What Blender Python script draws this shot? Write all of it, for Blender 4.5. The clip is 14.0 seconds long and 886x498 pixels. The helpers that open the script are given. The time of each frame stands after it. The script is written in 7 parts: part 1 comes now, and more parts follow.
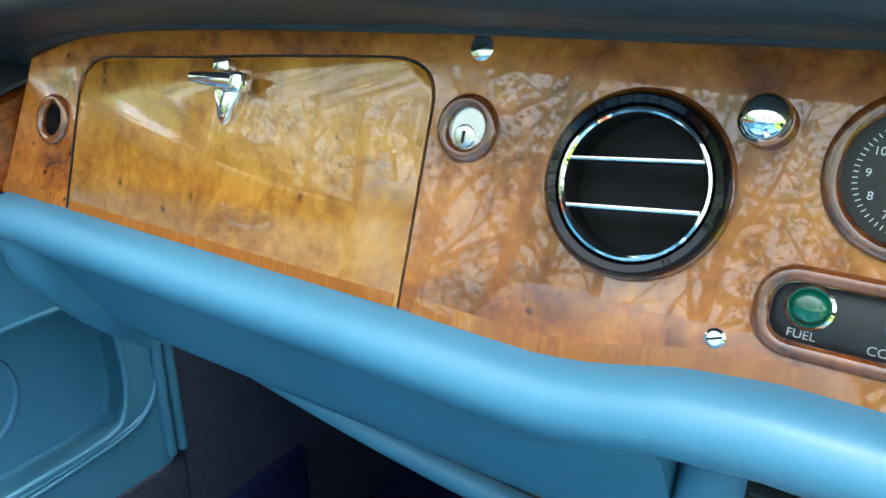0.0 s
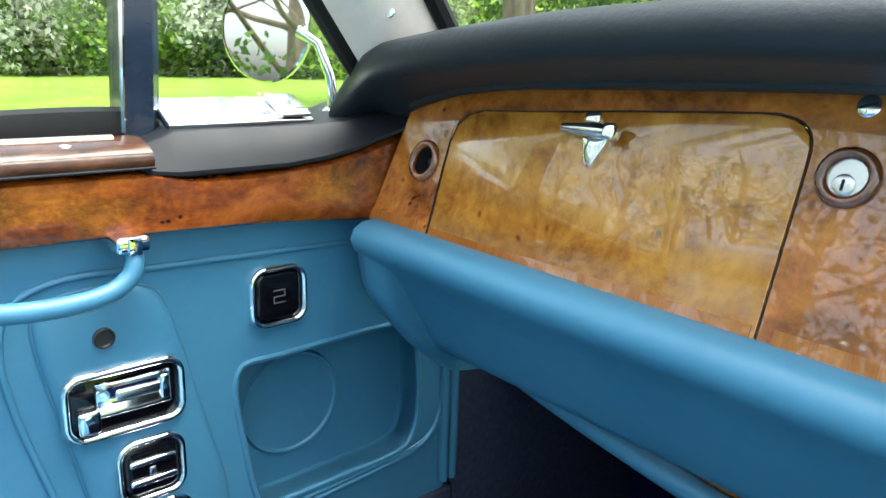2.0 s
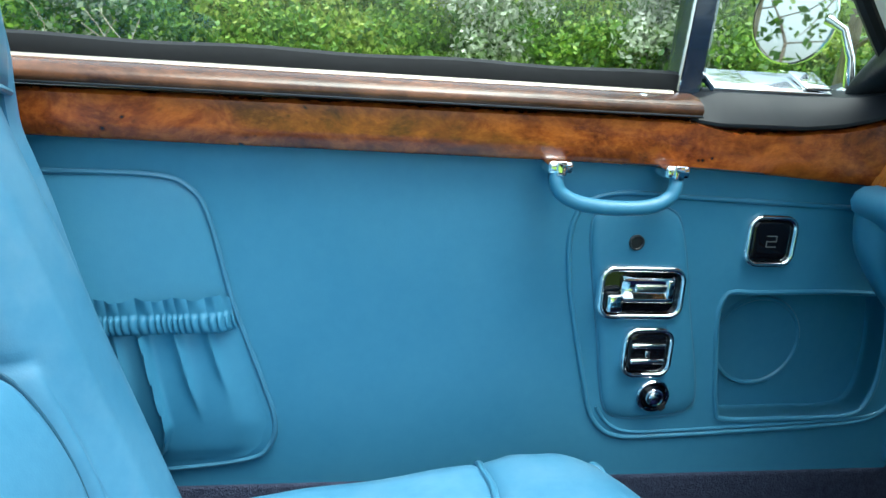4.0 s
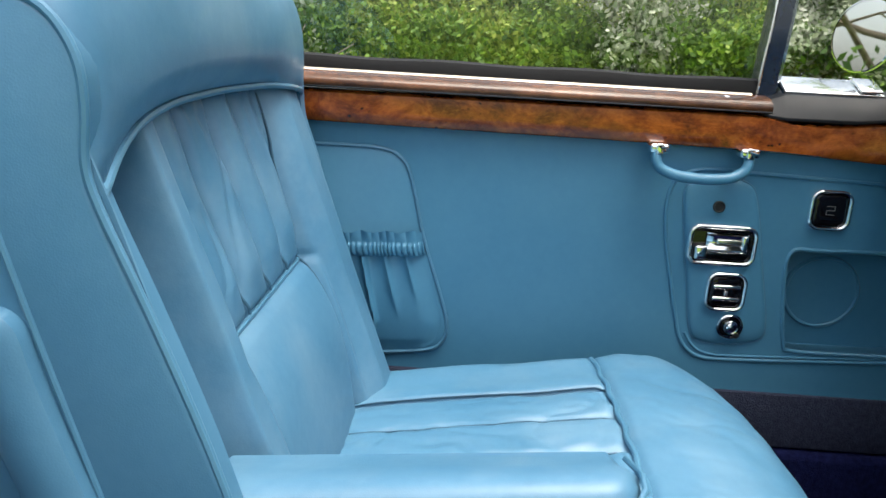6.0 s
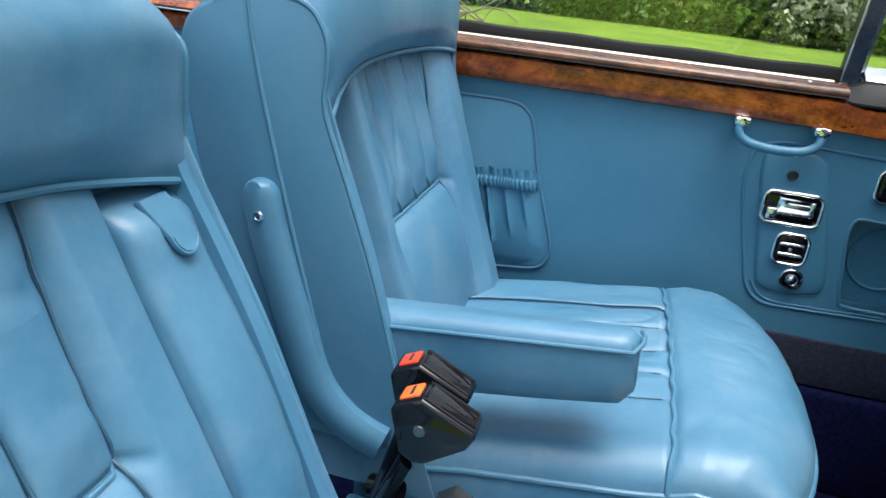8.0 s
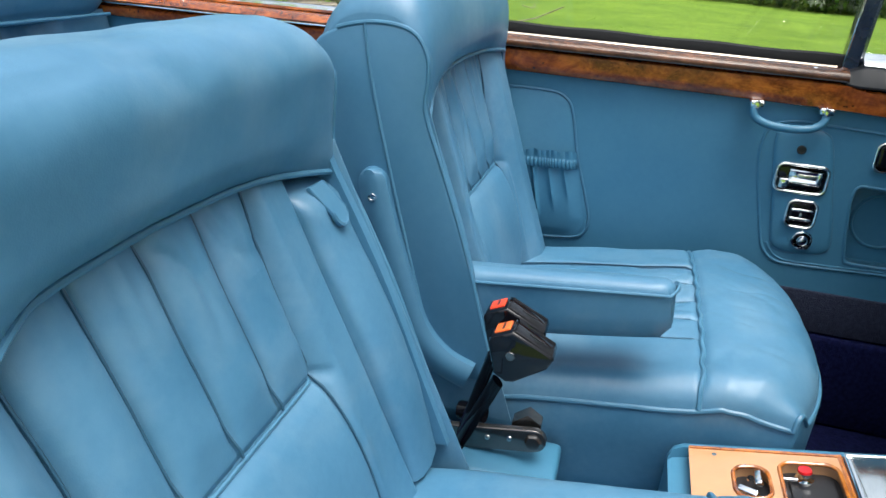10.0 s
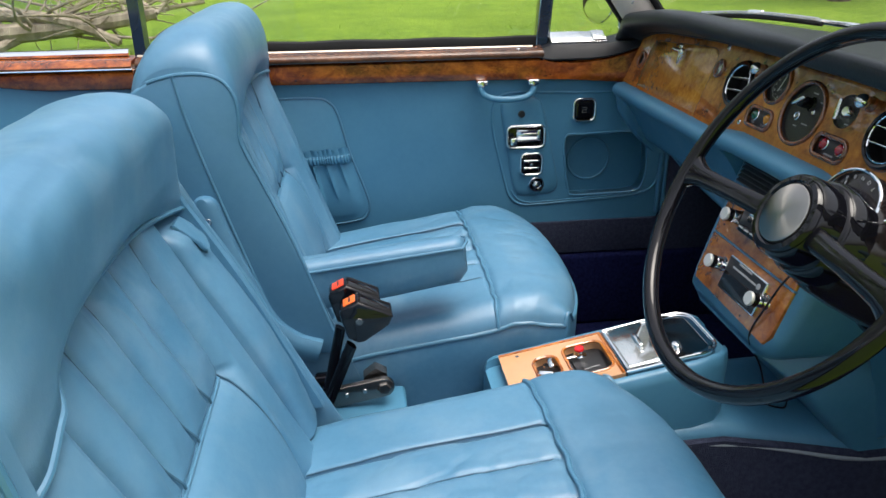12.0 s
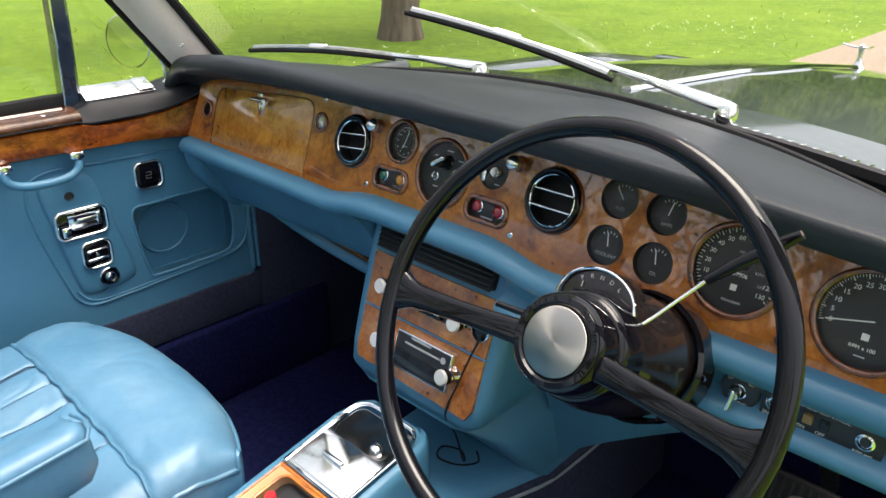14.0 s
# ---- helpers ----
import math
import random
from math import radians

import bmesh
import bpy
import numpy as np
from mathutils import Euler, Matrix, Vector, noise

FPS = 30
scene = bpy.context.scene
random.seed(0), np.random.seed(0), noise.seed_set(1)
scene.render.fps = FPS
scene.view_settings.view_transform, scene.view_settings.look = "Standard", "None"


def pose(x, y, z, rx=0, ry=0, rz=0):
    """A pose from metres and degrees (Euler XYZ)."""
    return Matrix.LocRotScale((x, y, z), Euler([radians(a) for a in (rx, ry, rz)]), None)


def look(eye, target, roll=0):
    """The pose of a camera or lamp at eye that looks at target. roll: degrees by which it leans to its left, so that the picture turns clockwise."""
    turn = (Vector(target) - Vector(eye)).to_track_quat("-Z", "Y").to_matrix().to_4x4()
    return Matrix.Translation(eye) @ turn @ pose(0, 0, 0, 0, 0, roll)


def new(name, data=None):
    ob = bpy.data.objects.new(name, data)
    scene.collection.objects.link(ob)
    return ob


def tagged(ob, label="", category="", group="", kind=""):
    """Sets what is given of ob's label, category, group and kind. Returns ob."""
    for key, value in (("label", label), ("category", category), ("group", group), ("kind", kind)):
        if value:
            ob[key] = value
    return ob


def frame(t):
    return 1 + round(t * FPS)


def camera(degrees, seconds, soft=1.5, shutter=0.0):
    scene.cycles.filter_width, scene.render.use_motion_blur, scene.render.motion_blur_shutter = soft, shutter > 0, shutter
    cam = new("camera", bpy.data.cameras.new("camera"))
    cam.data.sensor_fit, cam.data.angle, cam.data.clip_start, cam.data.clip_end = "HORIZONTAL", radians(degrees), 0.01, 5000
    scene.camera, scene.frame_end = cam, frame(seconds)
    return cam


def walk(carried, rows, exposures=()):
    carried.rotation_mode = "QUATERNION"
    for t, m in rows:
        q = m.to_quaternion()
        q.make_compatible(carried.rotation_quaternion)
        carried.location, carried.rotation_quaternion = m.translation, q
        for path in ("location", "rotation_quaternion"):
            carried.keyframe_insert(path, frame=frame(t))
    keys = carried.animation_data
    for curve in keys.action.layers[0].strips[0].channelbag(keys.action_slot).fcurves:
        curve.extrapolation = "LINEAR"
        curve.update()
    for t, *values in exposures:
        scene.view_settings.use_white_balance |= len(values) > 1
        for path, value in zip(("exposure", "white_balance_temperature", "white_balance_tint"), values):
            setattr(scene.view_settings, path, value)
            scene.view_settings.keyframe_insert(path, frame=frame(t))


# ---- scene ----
cam = camera(62.2, 14.0)
# seconds, eye (x, y, z), heading, pitch, roll in degrees
ROWS = [
    (0.0, -0.0890, -0.0035, 1.0899, 32.37, -21.81, 0.27),
    (0.5, -0.1125, 0.0089, 1.0961, 32.16, -18.51, 0.60),
    (1.0, -0.1221, -0.0162, 1.1023, 36.49, -17.08, 0.22),
    (1.5, -0.1199, -0.0652, 1.0890, 42.84, -14.68, 1.24),
    (2.0, -0.1149, -0.1097, 1.0689, 49.33, -14.91, 1.64),
    (2.5, -0.1053, -0.1555, 1.0454, 56.91, -14.87, 2.50),
    (3.0, -0.0867, -0.2047, 1.0287, 65.30, -15.20, 2.97),
    (3.5, -0.0461, -0.2522, 1.0197, 73.60, -14.94, 3.46),
    (4.0, 0.0107, -0.2795, 1.0259, 80.79, -15.10, 3.70),
    (6.5, 0.3939, -0.3133, 1.0621, 93.07, -16.30, 3.88),
    (7.0, 0.4530, -0.2923, 1.0896, 95.30, -17.23, 4.86),
    (7.5, 0.5282, -0.2717, 1.1064, 98.50, -18.63, 5.72),
    (8.0, 0.5896, -0.2488, 1.0963, 102.33, -20.62, 6.51),
    (8.5, 0.6405, -0.2314, 1.1000, 106.08, -22.27, 6.72),
    (11.0, 0.9463, -0.3162, 1.1765, 97.81, -22.74, 0.35),
    (11.5, 1.0131, -0.3282, 1.1840, 90.94, -22.94, -0.25),
    (12.0, 1.0038, -0.3578, 1.2305, 83.07, -22.89, -0.53),
    (12.5, 0.9301, -0.3773, 1.2823, 74.40, -22.93, -0.93),
    (13.0, 0.8275, -0.3703, 1.3005, 64.33, -23.32, -1.08),
    (13.5, 0.7478, -0.3731, 1.3052, 53.15, -23.83, -0.53),
    (14.0, 0.6769, -0.3992, 1.3083, 43.83, -24.10, 0.16),
]
walk(cam, [(t, pose(x, y, z, 0, 0, yaw) @ pose(0, 0, 0, 90 + pitch, 0, 0) @ pose(0, 0, 0, 0, 0, roll))
           for t, x, y, z, yaw, pitch, roll in ROWS],
     [(0.0, 2.9, 6450, -2), (2.0, 2.45, 6350, 2), (3.0, 2.1, 5850, -6), (4.0, 1.85, 5750, -8), (6.5, 1.36, 6850, 9), (8.0, 1.30, 6450, 8), (8.7, 1.28, 5950, 1), (11.0, 1.08, 6650, 10), (12.5, 1.2, 6700, 10), (13.0, 1.4, 6850, 11), (14.0, 1.55, 7050, 12)])

# ---- light ----
world = bpy.data.worlds.new("sky")
scene.world = world
world.use_nodes = True
wn = world.node_tree
sky = wn.nodes.new("ShaderNodeTexSky")
sky.sky_type = "NISHITA"
sky.sun_disc = False
sky.sun_elevation, sky.sun_rotation = radians(78), radians(39)
sky.dust_density, sky.air_density = 5.0, 1.0
# thin high cloud takes most of the blue out of the sky
cloud = wn.nodes.new("ShaderNodeHueSaturation")
cloud.inputs["Saturation"].default_value = 0.5
wn.links.new(sky.outputs[0], cloud.inputs["Color"])
wn.links.new(cloud.outputs[0], wn.nodes["Background"].inputs[0])
wn.nodes["Background"].inputs[1].default_value = 0.143
sun_data = bpy.data.lights.new("sun", "SUN")
sun_data.energy, sun_data.angle, sun_data.color = 1.45, radians(42), (1.0, 0.96, 0.90)
sun = new("sun", sun_data)
sun.matrix_world = look((1.8, 2.2, 14.0), (0, 0, 0))


# ---- materials ----
class Nodes:
    """A small builder for node materials."""

    def __init__(self, name):
        self.m = bpy.data.materials.new(name)
        self.m.use_nodes = True
        self.t = self.m.node_tree
        self.b = self.t.nodes["Principled BSDF"]
        self.co = self.t.nodes.new("ShaderNodeTexCoord").outputs["Object"]

    def n(self, kind, **values):
        node = self.t.nodes.new("ShaderNode" + kind)
        for key, value in values.items():
            node.inputs[key.replace("_", " ")].default_value = value
        return node

    def link(self, a, b):
        self.t.links.new(a, b)

    def noise(self, scale, detail=4.0, stretch=(1, 1, 1), warp=None, rough=0.55):
        mp = self.n("Mapping")
        mp.inputs["Scale"].default_value = stretch
        self.link(warp or self.co, mp.inputs[0])
        tex = self.n("TexNoise", Scale=scale, Detail=detail, Roughness=rough)
        self.link(mp.outputs[0], tex.inputs["Vector"])
        return tex

    def ramp(self, source, stops):
        r = self.n("ValToRGB")
        el = r.color_ramp.elements
        while len(el) < len(stops):
            el.new(0.5)
        for e, (at, col) in zip(el, stops):
            e.position, e.color = at, (*col, 1)
        self.link(source, r.inputs[0])
        return r.outputs[0]

    def mix(self, fac, a, b, mode="MIX"):
        x = self.n("Mix")
        x.data_type, x.blend_type = "RGBA", mode
        for sock, v in ((x.inputs[0], fac), (x.inputs[6], a), (x.inputs[7], b)):
            if hasattr(v, "links"):
                self.link(v, sock)
            else:
                sock.default_value = v if isinstance(v, float) else (*v, 1)
        return x.outputs[2]

    def base(self, v):
        if hasattr(v, "links"):
            self.link(v, self.b.inputs["Base Color"])
        else:
            self.b.inputs["Base Color"].default_value = (*v, 1)

    def rough(self, source, lo, hi):
        mr = self.n("MapRange")
        mr.inputs["To Min"].default_value, mr.inputs["To Max"].default_value = lo, hi
        self.link(source, mr.inputs[0])
        self.link(mr.outputs[0], self.b.inputs["Roughness"])

    def bump(self, source, strength, distance):
        bp = self.n("Bump", Strength=strength, Distance=distance)
        self.link(source, bp.inputs["Height"])
        prev = self.b.inputs["Normal"].links
        if prev:
            self.link(prev[0].from_socket, bp.inputs["Normal"])
        self.link(bp.outputs[0], self.b.inputs["Normal"])

    def set(self, **values):
        for key, value in values.items():
            self.b.inputs[key.replace("_", " ")].default_value = value
        return self


def leather(name, dark, light, lo=0.3, hi=0.48, creases=0.35):
    k = Nodes(name)
    big = k.noise(5, 3)
    fine = k.noise(90, 3)
    col = k.mix(0.25, k.ramp(big.outputs[0], [(0.3, dark), (0.7, light)]), k.ramp(fine.outputs[0], [(0.3, dark), (0.7, light)]))
    if creases > 0.15:
        # rubbed, paler patches
        rub = k.noise(7, 5, rough=0.65)
        col = k.mix(k.ramp(rub.outputs[0], [(0.46, (0, 0, 0)), (0.70, (0.48, 0.48, 0.48))]), col, (0.15, 0.26, 0.35))
    k.base(col)
    k.rough(k.noise(10, 6, rough=0.65).outputs[0], lo - 0.06, hi + 0.06)
    k.set(Specular_IOR_Level=0.5, Coat_Weight=0.06, Coat_Roughness=0.35)
    vor = k.n("TexVoronoi", Scale=700.0)
    k.link(k.co, vor.inputs["Vector"])
    k.bump(vor.outputs["Distance"], 0.10, 0.0006)
    k.bump(k.noise(13, 4).outputs[0], creases, 0.0040)
    # thin wandering creases where the hide has been sat on
    line = k.noise(30, 4, (0.8, 1.3, 0.9), rough=0.6)
    gate = k.n("Math")
    gate.operation = "MULTIPLY"
    k.link(k.ramp(line.outputs[0], [(0.38, (0, 0, 0)), (0.62, (1, 1, 1))]), gate.inputs[0])
    k.link(k.ramp(k.noise(5, 3).outputs[0], [(0.44, (0, 0, 0)), (0.6, (1, 1, 1))]), gate.inputs[1])
    k.bump(gate.outputs[0], creases * 0.5, 0.0012)
    return k.m


def burl(name, deep, mid, pale, scale=9.0, stretch=(1, 1, 1), spots=True, lacquer=1.65):
    k = Nodes(name)
    w = k.noise(scale * 0.6, 3, stretch)
    warp = k.n("VectorMath")
    warp.operation = "MULTIPLY_ADD"
    k.link(w.outputs["Color"], warp.inputs[0])
    warp.inputs[1].default_value = (0.09, 0.09, 0.09)
    k.link(k.co, warp.inputs[2])
    a = k.noise(scale * 2.4, 8, stretch, warp.outputs[0], 0.62)
    b = k.noise(scale * 11, 6, stretch, warp.outputs[0], 0.7)
    col = k.ramp(a.outputs[0], [(0.36, deep), (0.5, mid), (0.63, pale)])
    col = k.mix(0.42, col, k.ramp(b.outputs[0], [(0.34, deep), (0.5, mid), (0.62, pale)]))
    patch = k.noise(scale * 1.1, 4, stretch, warp.outputs[0], 0.6)
    col = k.mix(k.ramp(patch.outputs[0], [(0.52, (0, 0, 0)), (0.72, (0.75, 0.75, 0.75))]), col, deep)
    if spots:
        v = k.n("TexVoronoi", Scale=17.0)
        k.link(warp.outputs[0], v.inputs["Vector"])
        s = k.noise(7, 2)
        gate = k.n("Math")
        gate.operation = "MULTIPLY"
        k.link(k.ramp(v.outputs["Distance"], [(0.03, (1, 1, 1)), (0.26, (0, 0, 0))]), gate.inputs[0])
        k.link(k.ramp(s.outputs[0], [(0.48, (0, 0, 0)), (0.60, (0.8, 0.8, 0.8))]), gate.inputs[1])
        col = k.mix(gate.outputs[0], col, tuple(c * 0.25 for c in deep))
        # pin knots
        pin = k.n("TexVoronoi", Scale=75.0)
        k.link(warp.outputs[0], pin.inputs["Vector"])
        dot = k.n("Math")
        dot.operation = "MULTIPLY"
        k.link(k.ramp(pin.outputs["Distance"], [(0.10, (1, 1, 1)), (0.24, (0, 0, 0))]), dot.inputs[0])
        k.link(k.ramp(k.noise(16, 3).outputs[0], [(0.54, (0, 0, 0)), (0.62, (0.9, 0.9, 0.9))]), dot.inputs[1])
        col = k.mix(dot.outputs[0], col, tuple(c * 0.2 for c in deep))
    k.base(col)
    k.rough(b.outputs[0], 0.16, 0.28)
    k.set(Coat_Weight=1.0 if lacquer > 1.4 else 0.5, Coat_Roughness=0.02, Coat_IOR=lacquer)
    k.bump(k.noise(9, 2).outputs[0], 0.16, 0.004)
    return k.m


def plain(name, col, rough=0.4, metal=0.0, spread=0.15, grain=60.0, bump=0.0, coat=0.0):
    k = Nodes(name)
    f = k.noise(grain, 4)
    k.base(k.mix(f.outputs[0], tuple(c * (1 - spread) for c in col), tuple(min(1, c * (1 + spread)) for c in col)))
    k.rough(k.noise(grain * 0.3, 3).outputs[0], rough * 0.8, rough * 1.2)
    k.set(Metallic=metal, Coat_Weight=coat, Coat_Roughness=0.05)
    if bump:
        k.bump(f.outputs[0], bump, 0.001)
    return k.m


BLUE = leather("blue_leather", (0.038, 0.132, 0.228), (0.076, 0.196, 0.308), 0.37, 0.48, 0.21)
BLUE_SMOOTH = leather("smooth_blue_leather", (0.040, 0.138, 0.235), (0.066, 0.182, 0.292), 0.36, 0.46, 0.10)
BLUE_SOFT = leather("blue_panel_leather", (0.043, 0.162, 0.270), (0.063, 0.206, 0.322), 0.36, 0.5, 0.12)
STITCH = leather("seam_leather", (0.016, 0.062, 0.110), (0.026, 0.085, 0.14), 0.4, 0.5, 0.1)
PIPING = leather("piping_leather", (0.044, 0.142, 0.235), (0.066, 0.182, 0.285), 0.27, 0.38, 0.1)
BURL = burl("burl_walnut", (0.09, 0.018, 0.004), (0.39, 0.112, 0.015), (0.55, 0.195, 0.028))
BURL_PALE = burl("pale_burl_walnut", (0.26, 0.080, 0.009), (0.51, 0.205, 0.022), (0.66, 0.30, 0.045), 11.0, lacquer=1.75)
BURL_LIP = burl("dark_lip_walnut", (0.05, 0.012, 0.004), (0.17, 0.042, 0.008), (0.30, 0.085, 0.014), 14.0, (1, 1, 1), False)
BURL_TAN = burl("tan_burl_walnut", (0.16, 0.040, 0.007), (0.38, 0.120, 0.018), (0.50, 0.20, 0.035), 12.0)
BURL_DARK = burl("dark_burl_walnut", (0.055, 0.010, 0.003), (0.22, 0.047, 0.007), (0.40, 0.11, 0.015), 9.0, (1, 0.8, 1.3), True, 1.35)
RAIL = burl("dark_rail_walnut", (0.030, 0.013, 0.008), (0.085, 0.034, 0.016), (0.16, 0.065, 0.030), 9.0, (1, 0.5, 1), False, 1.25)
RAIL.node_tree.nodes["Principled BSDF"].inputs["Specular IOR Level"].default_value = 0.25
BAND = burl("crossbanded_walnut", (0.26, 0.075, 0.010), (0.36, 0.12, 0.017), (0.42, 0.155, 0.024), 30.0, (2.5, 0.6, 0.2), False)
MAPLE = plain("console_veneer", (0.51, 0.275, 0.135), 0.22, 0, 0.12, 30, 0, 0.8)
CHROME = plain("chrome", (0.88, 0.89, 0.90), 0.06, 1.0, 0.03)
STEEL = plain("satin_steel", (0.62, 0.62, 0.61), 0.24, 1.0, 0.08, 25)
BLACK = plain("black_plastic", (0.004, 0.004, 0.006), 0.03, 0, 0.2, 40)
BLACK.node_tree.nodes["Principled BSDF"].inputs["Specular IOR Level"].default_value = 0.38
SATIN_BLACK = plain("satin_black", (0.016, 0.017, 0.02), 0.42, 0, 0.25, 80)
MOULDING = plain("black_moulding", (0.008, 0.010, 0.014), 0.5, 0, 0.2, 60)
MOULDING.node_tree.nodes["Principled BSDF"].inputs["Specular IOR Level"].default_value = 0.25
VOID = plain("dark_recess", (0.004, 0.004, 0.006), 0.75)
DIAL = plain("dial_face", (0.014, 0.015, 0.017), 0.5)
WHITE = plain("white_marking", (0.75, 0.75, 0.72), 0.5)
GREY_MARK = plain("grey_marking", (0.35, 0.36, 0.37), 0.5)
FAINT_MARK = plain("faint_marking", (0.10, 0.105, 0.11), 0.5)
ORANGE = plain("orange_plastic", (0.8, 0.15, 0.03), 0.35)
RED = plain("red_plastic", (0.55, 0.015, 0.02), 0.2)
BROWN = plain("column_plastic", (0.011, 0.008, 0.008), 0.12, 0, 0.4, 12)
PAINT = plain("dark_green_paint", (0.012, 0.018, 0.015), 0.25, 0, 0.1, 8, 0, 1.0)
NAVY_PAINT = plain("dark_blue_paint", (0.012, 0.024, 0.05), 0.2, 0, 0.1, 20, 0, 1.0)
BEIGE = plain("pillar_trim", (0.62, 0.54, 0.48), 0.6, 0, 0.1, 120, 0.2)
# cream tone of the highlight that is laid along the cap rail
RAIL_GLINT = plain("cream_rail_highlight", (0.42, 0.37, 0.31), 0.3, 0.6, 0.08, 40)
ALLOY = plain("pale_alloy", (0.74, 0.73, 0.70), 0.5, 0.5, 0.08, 40)
RUBBER = plain("black_rubber", (0.010, 0.010, 0.011), 0.6, 0, 0.3, 90, 0.2)
RUBBER.node_tree.nodes["Principled BSDF"].inputs["Specular IOR Level"].default_value = 0.2


def vinyl():
    k = Nodes("dash_vinyl")
    f = k.noise(6, 4, (0.4, 2, 1))
    k.base(k.ramp(f.outputs[0], [(0.3, (0.016, 0.020, 0.025)), (0.7, (0.027, 0.032, 0.038))]))
    k.rough(f.outputs[0], 0.38, 0.5)
    k.set(Specular_IOR_Level=0.22)
    k.bump(k.noise(160, 4, rough=0.7).outputs[0], 0.35, 0.0012)
    v = k.n("TexVoronoi", Scale=380.0)
    k.link(k.co, v.inputs["Vector"])
    k.bump(v.outputs["Distance"], 0.12, 0.0006)
    return k.m


def carpet(name, a, b):
    k = Nodes(name)
    k.base(k.ramp(k.noise(120, 4).outputs[0], [(0.3, a), (0.7, b)]))
    k.set(Roughness=0.95, Specular_IOR_Level=0.1)
    k.bump(k.noise(420, 3).outputs[0], 0.9, 0.004)
    return k.m


def lens(name, col):
    k = Nodes(name)
    k.base(k.ramp(k.noise(200, 2).outputs[0], [(0.3, tuple(c * 0.6 for c in col)), (0.7, col)]))
    k.set(Roughness=0.08, Coat_Weight=1.0, Transmission_Weight=0.25)
    return k.m


def brushed():
    k = Nodes("spun_aluminium")
    k.base((0.36, 0.345, 0.32))
    k.set(Metallic=1.0, Roughness=0.34, Anisotropic=0.9)
    tan = k.t.nodes.new("ShaderNodeTangent")
    tan.direction_type, tan.axis = "RADIAL", "Z"
    k.link(tan.outputs[0], k.b.inputs["Tangent"])
    return k.m


def pane(name, tint, gloss, floor=0.02):
    """Thin clear glass: lets light through, with a faint gloss."""
    k = Nodes(name)
    tr, gl, mx = k.n("BsdfTransparent"), k.n("BsdfGlossy", Roughness=0.02), k.n("MixShader")
    tr.inputs[0].default_value = (*tint, 1)
    fr = k.n("LayerWeight", Blend=0.12)
    mul = k.n("Math")
    mul.operation = "MULTIPLY_ADD"
    mul.inputs[1].default_value, mul.inputs[2].default_value = gloss, floor
    k.link(fr.outputs["Facing"], mul.inputs[0])
    k.link(mul.outputs[0], mx.inputs[0])
    k.link(tr.outputs[0], mx.inputs[1])
    k.link(gl.outputs[0], mx.inputs[2])
    k.link(mx.outputs[0], k.t.nodes["Material Output"].inputs[0])
    return k.m


VINYL = vinyl()
CARPET = carpet("navy_carpet", (0.004, 0.006, 0.034), (0.012, 0.016, 0.075))
CARPET_GREY = carpet("slate_carpet", (0.030, 0.036, 0.064), (0.050, 0.058, 0.094))
SPUN = brushed()
GLASS = pane("window_glass", (0.96, 0.98, 0.97), 0.35, 0.045)
DIAL_GLASS = pane("dial_glass", (0.98, 0.98, 0.98), 0.22, 0.012)


# ---- builders ----
def bm_new():
    return bmesh.new()


def finish(name, bm, material, sharp=38):
    bmesh.ops.recalc_face_normals(bm, faces=bm.faces)
    me = bpy.data.meshes.new(name)
    bm.to_mesh(me)
    bm.free()
    me.polygons.foreach_set("use_smooth", [True] * len(me.polygons))
    me.set_sharp_from_angle(angle=radians(sharp))
    me.materials.append(material)
    return new(name, me)


def thing(name, at, label, category, group="", kind=""):
    ob = new(name)
    ob.empty_display_size = 0.05
    ob.location = at
    return tagged(ob, label, category, group, kind)


def adopt(ob, parent):
    ob.parent = parent
    if parent.type == "EMPTY":
        ob.matrix_parent_inverse = Matrix.Translation(-Vector(parent.location))
    return ob


def part(name, bm, material, parent, label="", sharp=38):
    return adopt(tagged(finish(name, bm, material, sharp), label), parent)


def solo(name, bm, material, label, category, group="", kind="", sharp=38):
    return tagged(finish(name, bm, material, sharp), label, category, group, kind)


def loft(rings, closed=True, caps=True, bm=None):
    """Skin rings of equally many points."""
    bm = bm or bm_new()
    vs = [[bm.verts.new(p) for p in ring] for ring in rings]
    n = len(rings[0])
    for a, b in zip(vs, vs[1:]):
        for i in range(n if closed else n - 1):
            j = (i + 1) % n
            bm.faces.new((a[i], a[j], b[j], b[i]))
    if caps and closed:
        bm.faces.new(vs[0])
        bm.faces.new(vs[-1])
    return bm


def smooth_path(pts, n=8, closed=False):
    """Catmull-Rom through the points."""
    pts = [Vector(p) for p in pts]
    out, m = [], len(pts)
    for i in range(m if closed else m - 1):
        p0 = pts[(i - 1) % m] if closed or i else pts[0]
        p1, p2 = pts[i], pts[(i + 1) % m]
        p3 = pts[(i + 2) % m] if closed or i + 2 < m else pts[-1]
        for k in range(n):
            t = k / n
            out.append(0.5 * (2 * p1 + (p2 - p0) * t + (2 * p0 - 5 * p1 + 4 * p2 - p3) * t * t + (3 * p1 - p0 - 3 * p2 + p3) * t ** 3))
    if not closed:
        out.append(pts[-1])
    return out


